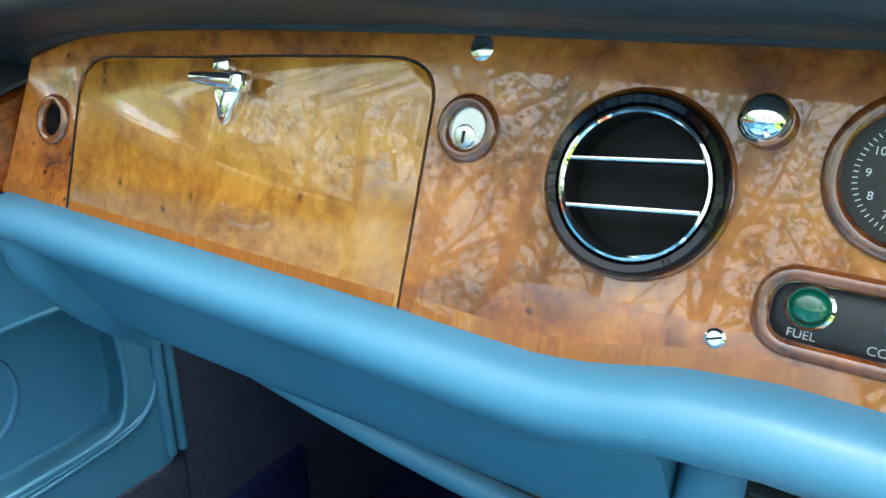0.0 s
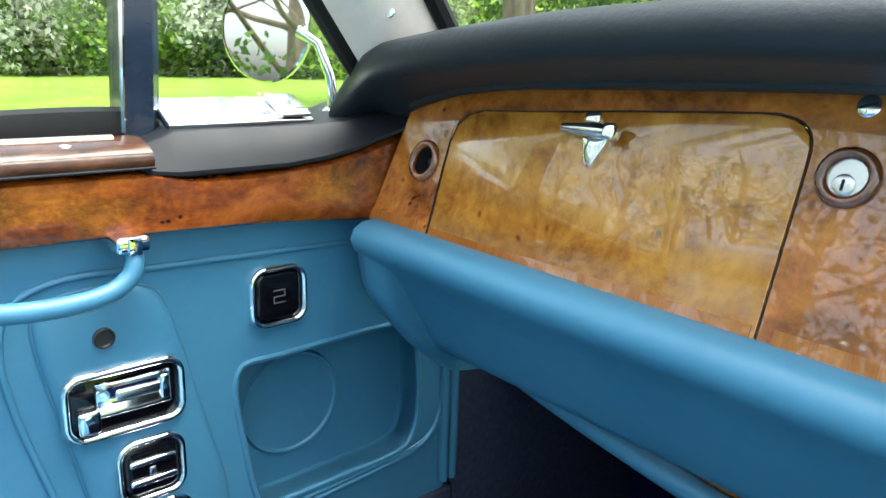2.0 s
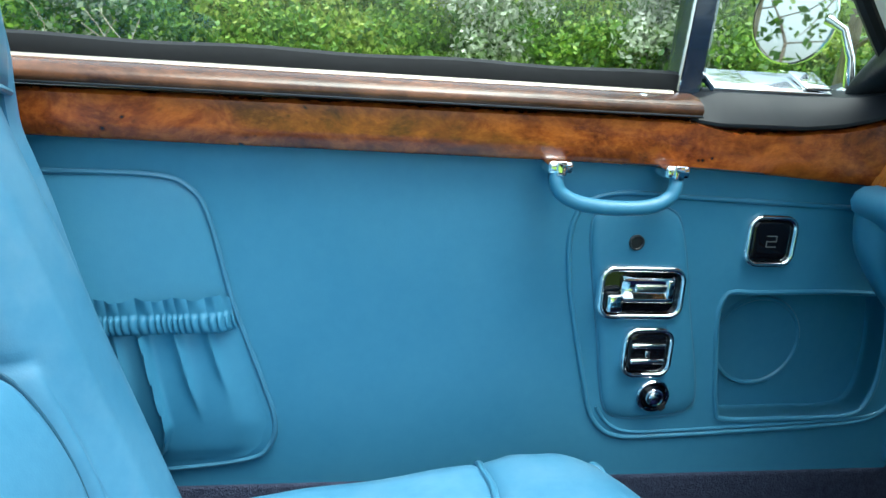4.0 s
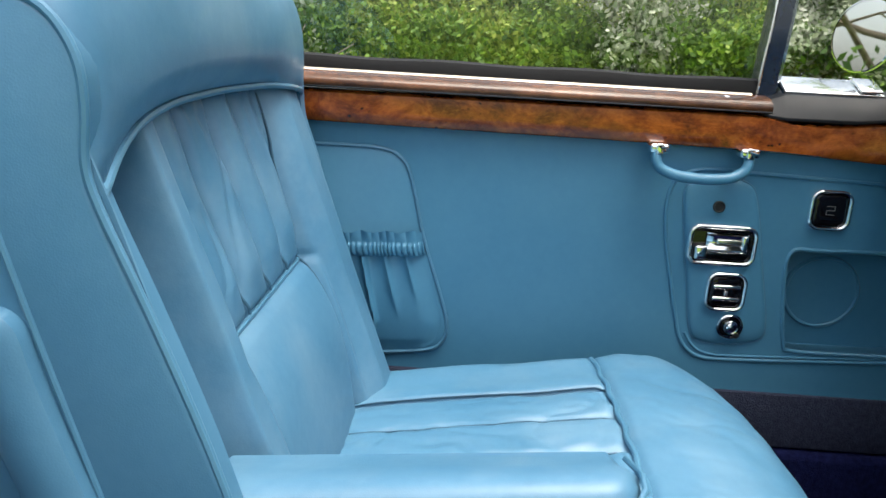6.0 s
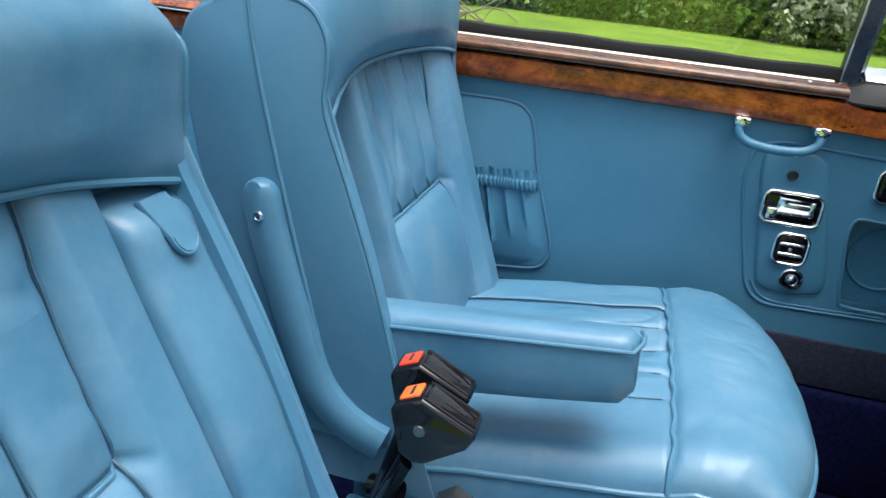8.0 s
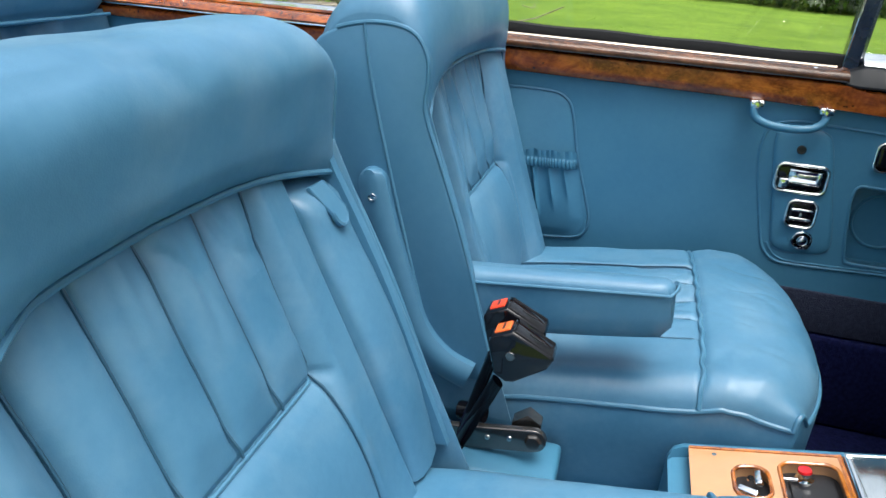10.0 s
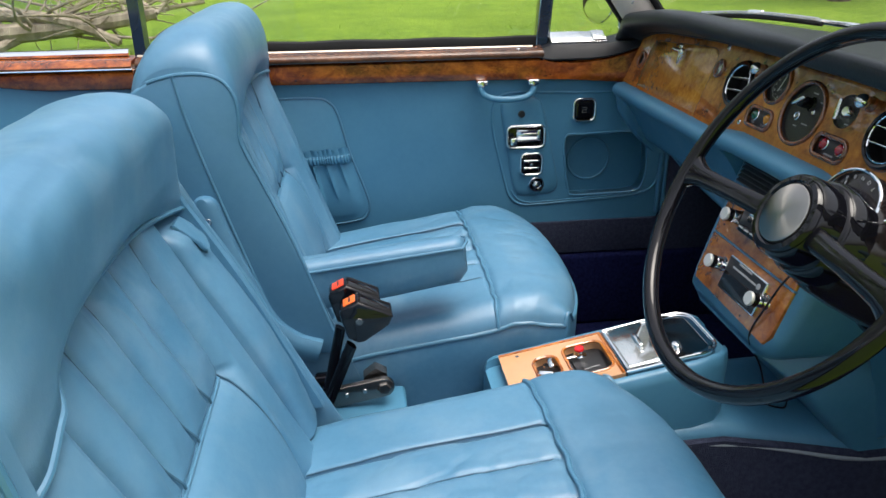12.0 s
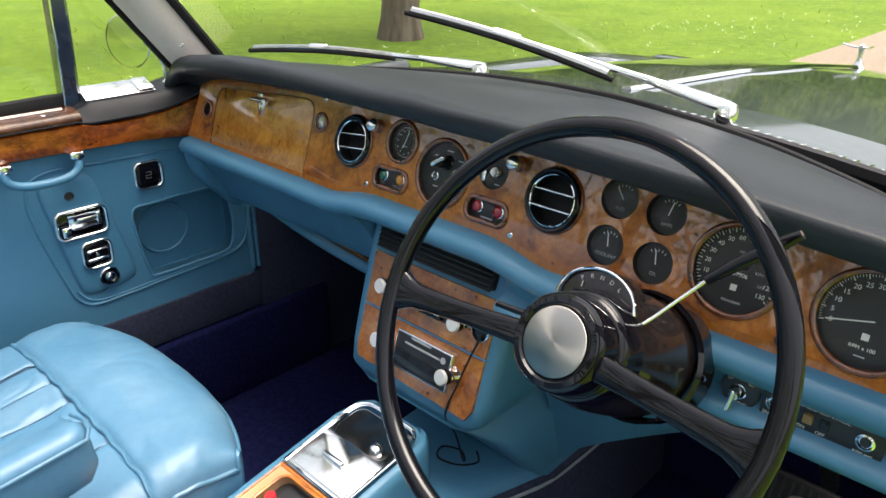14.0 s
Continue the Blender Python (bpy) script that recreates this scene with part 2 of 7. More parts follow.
def tube(path, r, segs=8, closed=False, bm=None, flat=1.0):
    """A round cord along a path; r may be a list."""
    path = [Vector(p) for p in path]
    n = len(path)
    rings, up = [], None
    for i, p in enumerate(path):
        a = path[(i - 1) % n] if closed or i else p
        b = path[(i + 1) % n] if closed or i < n - 1 else p
        d = (b - a).normalized()
        if up is None:
            up = d.orthogonal().normalized()
        up = (up - d * up.dot(d)).normalized()
        side = d.cross(up)
        rr = float(r[i] if isinstance(r, (list, tuple)) else r)
        rings.append([p + rr * (math.cos(t) * up + flat * math.sin(t) * side) for t in (2 * math.pi * k / segs for k in range(segs))])
    if closed:
        rings.append(rings[0])
        bm = bm or bm_new()
        vs = [[bm.verts.new(q) for q in ring] for ring in rings[:-1]]
        vs.append(vs[0])
        # the section may come round turned: find the best shift
        best = min(range(segs), key=lambda s: (vs[0][s].co - vs[-2][0].co).length)
        for k in range(n):
            a, b = vs[k], vs[k + 1]
            sh = best if k == n - 1 else 0
            for i in range(segs):
                j = (i + 1) % segs
                bm.faces.new((a[i], a[j], b[(j + sh) % segs], b[(i + sh) % segs]))
        return bm
    return loft(rings, bm=bm)


def lathe(profile, m, segs=40, bm=None, arc=(0.0, 1.0)):
    """Turn (radius, height) about the local z axis of m."""
    bm = bm or bm_new()
    whole = arc == (0.0, 1.0)
    steps = segs if whole else segs + 1
    cols = []
    for k in range(steps):
        t = 2 * math.pi * (arc[0] + (arc[1] - arc[0]) * k / segs)
        cols.append([bm.verts.new(m @ Vector((r * math.cos(t), r * math.sin(t), h))) for r, h in profile])
    for k in range(segs):
        a, b = cols[k], cols[(k + 1) % steps]
        for i in range(len(profile) - 1):
            bm.faces.new((a[i], b[i], b[i + 1], a[i + 1]))
    bmesh.ops.remove_doubles(bm, verts=bm.verts, dist=1e-6)
    return bm


def block(m, sx, sy, sz, r=0.003, segs=3, bm=None):
    """A box with rounded edges, centred on m."""
    own = bm_new()
    bmesh.ops.create_cube(own, size=1.0, matrix=Matrix.Diagonal((sx, sy, sz, 1)))
    if r:
        bmesh.ops.bevel(own, geom=list(own.edges), offset=min(r, 0.49 * min(sx, sy, sz)), segments=segs, profile=0.5, affect="EDGES")
    bmesh.ops.transform(own, matrix=m, verts=own.verts)
    if bm is None:
        return own
    me = bpy.data.meshes.new("tmp")
    own.to_mesh(me)
    own.free()
    bm.from_mesh(me)
    bpy.data.meshes.remove(me)
    return bm


def rrect(w, h, r, n=6, cx=0.0, cy=0.0):
    """A rounded rectangle's outline."""
    out = []
    for qx, qy, a0 in ((1, 1, 0), (-1, 1, 90), (-1, -1, 180), (1, -1, 270)):
        for k in range(n + 1):
            a = radians(a0 + 90 * k / n)
            out.append((cx + qx * (w / 2 - r) + r * math.cos(a), cy + qy * (h / 2 - r) + r * math.sin(a)))
    return out


def circle(r, n=40, cx=0.0, cy=0.0):
    return [(cx + r * math.cos(2 * math.pi * k / n), cy + r * math.sin(2 * math.pi * k / n)) for k in range(n)]


def plate(outline, holes, place, depth, bm=None, rim=0.0015):
    """A flat board with holes: front skin, hole walls and sides. place(u, v, n) gives the world point."""
    bm = bm or bm_new()
    edges = []
    for loop in (outline, *holes):
        top = [bm.verts.new(place(u, v, 0.0)) for u, v in loop]
        back = [bm.verts.new(place(u, v, -depth)) for u, v in loop]
        n = len(loop)
        for i in range(n):
            j = (i + 1) % n
            edges.append(bm.edges.new((top[i], top[j])))
            bm.faces.new((top[i], top[j], back[j], back[i]))
    bmesh.ops.triangle_fill(bm, use_beauty=True, use_dissolve=False, edges=edges)
    return bm


def slab(outline, place, depth, r=0.002):
    """A solid plate of that outline, its front edge rounded."""
    cx = sum(p[0] for p in outline) / len(outline)
    cy = sum(p[1] for p in outline) / len(outline)

    def inset(d):
        out = []
        for u, v in outline:
            l = math.hypot(u - cx, v - cy) or 1
            out.append((u - (u - cx) / l * d, v - (v - cy) / l * d))
        return out

    rings = [[place(u, v, -depth) for u, v in outline], [place(u, v, -r) for u, v in outline],
             [place(u, v, -r * 0.3) for u, v in inset(r * 0.3)], [place(u, v, 0) for u, v in inset(r)]]
    return loft(rings)


def puffed(outline, place, lift):
    """A softly domed panel of that outline."""
    cx = sum(p[0] for p in outline) / len(outline)
    cy = sum(p[1] for p in outline) / len(outline)
    rings = [[place(u, v, -0.02) for u, v in outline]]
    for f, h in ((1.0, 0.0), (0.985, 0.35), (0.95, 0.65), (0.85, 0.9), (0.6, 1.0), (0.3, 1.0), (0.03, 1.0)):
        rings.append([place(cx + (u - cx) * f, cy + (v - cy) * f, lift * h) for u, v in outline])
    return loft(rings)


def words(text, place, size, material, parent, name="lettering", turn=0.0):
    """Raised lettering; place is the frame of its centre."""
    cu = bpy.data.curves.new(name, "FONT")
    cu.body, cu.size, cu.align_x, cu.align_y, cu.extrude = text, size, "CENTER", "CENTER", 0.0001
    cu.materials.append(material)
    ob = new(name, cu)
    ob.parent = parent
    inv = Matrix.Translation(-Vector(parent.location)) if parent.type == "EMPTY" else Matrix()
    ob.matrix_parent_inverse = inv
    ob.matrix_basis = place @ Matrix.Rotation(turn, 4, "Z")
    return ob


def frame_of(origin, u, v):
    u, v = Vector(u).normalized(), Vector(v)
    n = u.cross(v).normalized()
    v = n.cross(u)
    m = Matrix((u, v, n)).transposed().to_4x4()
    m.translation = origin
    return m


def grid(fn, nu, nv, bm=None):
    """An open sheet of points fn(i / nu, j / nv)."""
    return loft([[fn(i / nu, j / nv) for j in range(nv + 1)] for i in range(nu + 1)], closed=False, bm=bm)


def sstep(a, b, x):
    t = min(1.0, max(0.0, (x - a) / (b - a)))
    return t * t * (3 - 2 * t)


def ease(x, knots):
    """Piecewise smooth interpolation of (x, value) knots."""
    if x <= knots[0][0]:
        return knots[0][1]
    for (x0, y0), (x1, y1) in zip(knots, knots[1:]):
        if x <= x1:
            return y0 + (y1 - y0) * (x - x0) / (x1 - x0)
    return knots[-1][1]


# ---- ground and car shell ----
def lawn_material():
    k = Nodes("grass")
    a, b = k.noise(0.55, 7, rough=0.7), k.noise(9, 7, (1, 1, 1), rough=0.75)
    col = k.mix(0.5, k.ramp(a.outputs[0], [(0.36, (0.07, 0.15, 0.010)), (0.62, (0.19, 0.29, 0.025))]),
                k.ramp(b.outputs[0], [(0.36, (0.05, 0.115, 0.008)), (0.64, (0.22, 0.31, 0.04))]))
    k.base(col)
    k.set(Roughness=0.85, Specular_IOR_Level=0.2)
    k.bump(k.noise(30, 4).outputs[0], 0.8, 0.05)
    return k.m


GRASS = lawn_material()


def lawn_height(x, y):
    return 0.05 * noise.noise(Vector((x * 0.25, y * 0.25, 0))) * sstep(3, 8, math.hypot(x, y)) - 0.01


def lawn():
    lines = sorted({round(s * v, 2) for s in (1, -1) for v in (0, 1, 2, 3, 4.5, 6, 8, 10, 12.5, 15, 18, 22, 27, 33, 40, 60, 120, 300, 900)})
    bm = bm_new()
    vs = [[bm.verts.new((x, y, lawn_height(x, y))) for y in lines] for x in lines]
    for a, b in zip(vs, vs[1:]):
        for i in range(len(lines) - 1):
            bm.faces.new((a[i], b[i], b[i + 1], a[i + 1]))
    solo("ground", bm, GRASS, "bright green mown lawn round the parked car", "lawn", kind="structure")


lawn()


def floor_pan():
    bm = block(pose(0, -0.42, 0.24), 1.56, 2.7, 0.06, 0.004)
    solo("floor", bm, CARPET, "deep navy blue carpet of the car floor", "carpet", kind="structure")
    # front bulkhead behind the dashboard
    bm = block(pose(0, 0.82, 0.595), 1.56, 0.04, 0.75, 0.004)
    solo("wall_bulkhead", bm, CARPET, "dark navy carpeted bulkhead of the footwells", "bulkhead", kind="structure")
    bm = block(pose(-0.715, -0.2, 0.37), 0.06, 1.6, 0.2, 0.01)
    solo("sill_west", bm, CARPET, "dark navy carpeted door sill", "sill", kind="structure")
    bm = block(pose(0.715, -0.2, 0.36), 0.06, 1.6, 0.18, 0.01)
    solo("sill_east", bm, CARPET_GREY, "slate blue carpeted door sill", "sill", kind="structure")
    bm = block(pose(-0.725, 0.62, 0.60), 0.05, 0.40, 0.74, 0.006)
    solo("wall_kick_panel", bm, CARPET_GREY, "slate carpeted kick panel ahead of the door", "kick panel", kind="structure")
    bm = block(pose(0.725, 0.62, 0.60), 0.05, 0.40, 0.74, 0.006)
    solo("wall_kick_panel_driver", bm, CARPET_GREY, "slate carpeted kick panel in the driver's footwell", "kick panel", kind="structure")


floor_pan()


TUNNEL_EDGE = plain("grey_edging", (0.26, 0.30, 0.33), 0.5)


def tunnel():
    body, cover = [], []
    for y, h, w in ((-0.75, 0.44, 0.115), (-0.3, 0.44, 0.115), (0.0, 0.46, 0.10), (0.10, 0.515, 0.098), (0.2, 0.520, 0.102), (0.3, 0.512, 0.120), (0.42, 0.500, 0.143), (0.60, 0.51, 0.15), (0.79, 0.53, 0.15)):
        body.append([(-w - 0.02, y, 0.262), (-w - 0.006, y, h - 0.03), (-w + 0.02, y, h - 0.012), (w - 0.02, y, h - 0.012), (w + 0.006, y, h - 0.03), (w + 0.02, y, 0.262)])
        ring = []
        for k in range(17):
            a = math.pi * (1 - k / 16)
            c = math.cos(a)
            ring.append((w * math.copysign(abs(c) ** 0.55, c), y, h - 0.040 + 0.040 * math.sin(a) ** 0.5 + 0.003 * noise.noise(Vector((c * 3, y * 9, 0)))))
        cover.append(ring)
    solo("transmission_tunnel", loft(body), CARPET_GREY, "slate carpeted flanks of the transmission tunnel", "tunnel", kind="structure")
    for side, end in (("west", 0), ("east", 16)):
        solo("trim_tunnel_" + side, tube(smooth_path([Vector(r[end]) + Vector((0.003 * (1 if end else -1), 0, 0.002)) for r in cover[2:]], 4), 0.0045, 8), TUNNEL_EDGE, "pale grey edging strip below the tunnel cover", "edging", kind="structure")
    solo("tunnel_cover", loft(cover), BLUE_SOFT, "blue leather cover on top of the transmission tunnel", "tunnel cover", kind="structure")


tunnel()

# ---- dashboard ----
SA, CA = 0.321, 0.947


def dash_at(u, v, n=0.0):
    return Vector((u, 0.299 + SA * v - CA * n, 1.0 + CA * v + SA * n))


def dash_frame(u, v, n=0.0):
    return frame_of(dash_at(u, v, n), (1, 0, 0), (0, SA, CA))


def top_z(x):
    return ease(abs(x), [(0, 1.060), (0.1, 1.060), (0.3, 1.055), (0.42, 1.050), (0.526, 1.044), (0.593, 1.035), (0.645, 1.019), (0.666, 1.0)])


def low_z(x):
    return ease(abs(x), [(0, 0.932), (0.11, 0.932), (0.148, 0.928), (0.184, 0.920), (0.21, 0.917), (0.3, 0.918), (0.664, 0.919)])


dash = thing("dashboard", (0, 0.45, 0.9), "burl walnut dashboard with round dials and padded top", "dashboard")

VENTS = [(-0.182, -0.002), (0.194, -0.002)]
SMALL = [(0.278, 0.022, "FUEL"), (0.337, 0.019, "AMPS"), (0.275, -0.034, "COOLANT"), (0.337, -0.037, "OIL")]
GLOVE = [(-0.582, 0.918), (-0.5845, 0.997), (-0.580, 1.012), (-0.571, 1.020), (-0.555, 1.0245), (-0.500, 1.028), (-0.409, 1.035), (-0.325, 1.0402), (-0.312, 1.0398),
         (-0.304, 1.0382), (-0.298, 1.0350), (-0.294, 1.0302), (-0.2920, 1.0235), (-0.2915, 1.012), (-0.2915, 0.918)]


def fascia():
    xs = [-0.664 + 1.328 * k / 80 for k in range(81)]
    up = [(x, (top_z(x) - 1) / CA) for x in xs[1:-1]]
    lo = [(x, (low_z(x) - 1) / CA) for x in xs]
    # the glovebox lid is cut out of the board down to its lower edge
    left = [p for p in lo if p[0] < -0.586]
    right = [p for p in lo if p[0] > -0.288]
    gv = [(u, (z - 1) / CA) for u, z in GLOVE]
    cut = [(u + (-0.0005 if u < -0.43 else 0.0005), v + (0.0005 if v > -0.05 else -0.001)) for u, v in gv]
    outline = left + [(cut[0][0], (low_z(-0.58) - 1) / CA)] + cut[1:-1] + [(cut[-1][0], (low_z(-0.29) - 1) / CA)] + right + up[::-1]
    holes = [circle(0.0385, 40, u, v) for u, v in VENTS]
    holes += [circle(0.0235, 32, u, v) for u, v, _ in SMALL]
    holes += [circle(0.0475, 48, 0.426, -0.017), circle(0.0475, 48, 0.553, -0.026), circle(0.046, 48, 0.008, -0.010)]
    holes += [circle(0.0295, 36, -0.080, 0.017), circle(0.0235, 32, 0.094, 0.012)]
    holes += [circle(0.0135, 24, -0.269, 0.012), circle(0.0150, 24, -0.610, -0.023)]
    holes += [rrect(0.068, 0.030, 0.012, 5, -0.0885, -0.040), rrect(0.068, 0.030, 0.012, 5, 0.0965, -0.040)]
    board = part("fascia", plate(outline, holes, dash_at, 0.018), BURL, dash, "glossy burl walnut veneer board")
    # moulded lips round the openings
    for loop in holes:
        lip = smooth_path([dash_at(u, v, 0.0005) for u, v in loop], 1, True)
        if len(loop) != 32:
            part("lip", tube(lip, 0.0036, 10, True), BURL_LIP, board)
    band_rows = []
    for k in range(81):
        x = xs[k]
        if -0.588 < x < -0.286:
            continue
        v = (low_z(x) - 1) / CA
        band_rows.append([dash_at(x, v + 0.0003, 0.0008), dash_at(x, v + 0.011, 0.0008), dash_at(x, v + 0.011, -0.001), dash_at(x, v + 0.0003, -0.001)])
    n_left = sum(1 for x in xs if x <= -0.588)
    part("banding", loft(band_rows[:n_left]), BAND, board, "crossbanded walnut edge")
    part("banding", loft(band_rows[n_left:]), BAND, board, "crossbanded walnut edge")
    # glovebox lid
    lid = part("glovebox_lid", slab([(u + (0.0008 if u < -0.43 else -0.0008), v) for u, v in gv], dash_at, 0.016, 0.0012), BURL_PALE, dash, "pale golden burl walnut lid")
    edge = [dash_at(u, v, -0.0004) for u, v in cut]
    part("seam", tube(smooth_path(edge, 4), 0.0007, 6), VOID, lid)
    part("banding", loft([[dash_at(x, v, 0.0006) for v in (-0.0862, -0.0775)] + [dash_at(x, v, -0.001) for v in (-0.0775, -0.0862)] for x in np.linspace(-0.579, -0.295, 12)]), BAND, lid)
    # chrome latch: a bar over a shield
    f = dash_frame(-0.435, 0.012, 0.0)
    shield = [(-0.0115, 0.005), (-0.0105, 0.001), (-0.0035, -0.016), (0.0, -0.0185), (0.0035, -0.016), (0.0105, 0.001), (0.0115, 0.005), (0.0, 0.007)]
    part("latch", slab(shield, lambda u, v, n: f @ Vector((u, v, n + 0.004)), 0.004, 0.0015), CHROME, lid, "chrome glovebox latch")
    bar = [(-0.0265, 0.0018), (-0.026, 0.0030), (-0.018, 0.0040), (0.0, 0.0050), (0.016, 0.0053), (0.0215, 0.0050), (0.0225, 0.0030)]
    part("latch_bar", loft([[f @ Vector((u, 0.007 + w * math.sin(a), 0.009 + 0.9 * w * math.cos(a))) for a in (2 * math.pi * k / 12 for k in range(12))] for u, w in bar]), CHROME, lid)
    part("latch_lug", block(f @ pose(-0.004, 0.0165, 0.004), 0.013, 0.008, 0.008, 0.0015), CHROME, lid)
    part("latch_end", block(f @ pose(0.0165, 0.007, 0.0095), 0.010, 0.0115, 0.010, 0.0022), CHROME, lid)


fascia()


def screw(u, v, r, name="screw"):
    f = dash_frame(u, v)
    part(name, lathe([(0.0, 0.0016), (r * 0.7, 0.0016), (r, 0.0006), (r, -0.001)], f, 24), CHROME, dash, "slotted chrome screw")
    part("slot", block(f @ pose(0, 0, 0.0017, 0, 0, 20), r * 1.5, r * 0.22, 0.0006, 0), VOID, dash)


screw(-0.269, 0.051, 0.0062)
screw(0.269, 0.051, 0.0062)
screw(-0.137, -0.058, 0.0042)
screw(0.143, -0.060, 0.0042)


def vent(u, v, turn):
    f = dash_frame(u, v) @ pose(0, 0, 0, 0, 0, turn)
    ob = part("air_vent", lathe([(0.0395, -0.004), (0.0405, 0.002), (0.0400, 0.006), (0.0375, 0.0085), (0.0345, 0.0075), (0.0325, 0.003), (0.0318, -0.02)], f, 48), BLACK, dash, "round black air vent with chrome bars")
    part("vent_ring", lathe([(0.0330, 0.0050), (0.0328, 0.0066), (0.0316, 0.0070), (0.0306, 0.0060), (0.0305, 0.0040)], f, 48), CHROME, ob)
    part("vent_throat", lathe([(0.0318, 0.003), (0.0318, -0.018), (0.0, -0.018)], f, 40), VOID, ob)
    for h in (0.0105, -0.0105):
        half = math.sqrt(0.0316 ** 2 - h * h) - 0.0005
        part("vane", block(f @ pose(0, h, -0.002), 2 * half, 0.0012, 0.014, 0.0005, 1), SATIN_BLACK, ob)
        part("bar", block(f @ pose(0, h, 0.0052), 2 * half, 0.0020, 0.0016, 0.0007, 2), CHROME, ob)


for (u, v), turn in zip(VENTS, (6, 0)):
    vent(u, v, turn)


def ball_knob(u, v):
    f = dash_frame(u, v)
    cup = part("pull_knob", lathe([(0.0, 0.0235), (0.004, 0.0230), (0.0075, 0.0210), (0.0098, 0.0170), (0.0102, 0.0135), (0.0085, 0.0085), (0.0060, 0.006), (0.0055, -0.002)], f, 32), CHROME, dash, "chrome ball knob")
    part("knob_collar", lathe([(0.0105, -0.001), (0.0105, 0.001), (0.0085, 0.003), (0.0055, 0.003)], f, 28), BURL_DARK, cup)


ball_knob(-0.134, 0.030)
ball_knob(0.132, 0.030)


def lock():
    f = dash_frame(-0.269, 0.012)
    ob = part("lock_cylinder", lathe([(0.0, 0.000), (0.0105, 0.000), (0.0118, -0.0015), (0.0122, -0.016)], f, 32), STEEL, dash, "steel glovebox lock cylinder")
    part("plug", lathe([(0.0058, 0.0002), (0.0058, 0.0012), (0.0050, 0.0016), (0.0, 0.0016)], f @ pose(-0.001, -0.004, 0), 24), STEEL, ob)
    part("keyway", block(f @ pose(-0.001, -0.0045, 0.0017), 0.0015, 0.006, 0.0006, 0), VOID, ob)
    g = dash_frame(-0.610, -0.023)
    ob = part("end_socket", lathe([(0.0150, 0.0), (0.0142, -0.010), (0.0120, -0.016), (0.0, -0.016)], g, 32), SATIN_BLACK, dash)
    part("socket_lamp", lathe([(0.0, -0.004), (0.005, -0.005), (0.0075, -0.007), (0.0085, -0.016)], g @ pose(0.002, 0, 0), 24), BLACK, ob, "small black socket insert")


lock()


def warning_lights(u, v, colours, texts):
    f = dash_frame(u, v)
    ob = part("warning_light_panel", slab(rrect(0.067, 0.029, 0.012), lambda a, b, n: f @ Vector((a, b, n - 0.004)), 0.006, 0.001), SATIN_BLACK, dash, "black panel with two jewelled warning lamps")
    for du, col, txt in zip((-0.0175, 0.0175), colours, texts):
        g = f @ pose(du, 0.0025, -0.004)
        part("bezel", lathe([(0.0092, 0.0), (0.0092, 0.0016), (0.0080, 0.0024), (0.0074, 0.0016)], g, 28), CHROME, ob)
        part("jewel", lathe([(0.0078, 0.001), (0.0070, 0.0038), (0.0045, 0.0058), (0.0018, 0.0064), (0.0, 0.0065)], g, 28), col, ob)
        if txt:
            words(txt, g @ pose(-0.001, -0.0115, 0.0002), 0.0050, GREY_MARK, ob)
    if not texts[0]:
        part("marking", block(f @ pose(0, -0.0095, -0.0038), 0.020, 0.0022, 0.0004, 0), GREY_MARK, ob)


warning_lights(-0.0885, -0.040, (lens("green_jewel", (0.0, 0.16, 0.09)), lens("amber_jewel", (0.85, 0.32, 0.01))), ("FUEL", "COOLANT"))
RED_JEWEL = lens("red_jewel", (0.55, 0.01, 0.03))
warning_lights(0.0965, -0.040, (RED_JEWEL, RED_JEWEL), ("", ""))


def gauge(u, v, r, name, label, depth=0.008):
    f = dash_frame(u, v, -depth)
    ob = part(name, lathe([(r, depth), (r * 0.985, depth * 0.5), (r * 0.96, 0.0), (0.0, 0.0)], f, 48), DIAL, dash, label)
    part("gauge_glass", lathe([(r * 0.97, 0.0), (0.0, 0.0)], f @ pose(0, 0, depth * 0.7), 40), DIAL_GLASS, ob)
    ob.children[-1].visible_shadow = False
    return ob, f


def needle(ob, f, length, angle, w=0.0012, tail=0.2, mat=None):
    """angle: degrees clockwise from the top."""
    a = radians(90 - angle)
    g = f @ Matrix.Rotation(a, 4, "Z")
    part("needle", block(g @ pose(length * (1 - tail) / 2, 0, 0.0012), length * (1 + tail), w, 0.0006, 0), mat or WHITE, ob)


def tick(ob, f, r0, r1, a0, a1, count, w, name="scale"):
    bm = bm_new()
    for k in range(count):
        a = radians(90 - (a0 + (a1 - a0) * k / (count - 1)))
        block(f @ Matrix.Rotation(a, 4, "Z") @ pose((r0 + r1) / 2, 0, 0.0004), r1 - r0, w, 0.0003, 0, bm=bm)
    tagged(part(name, bm, WHITE, ob), kind="stuff")


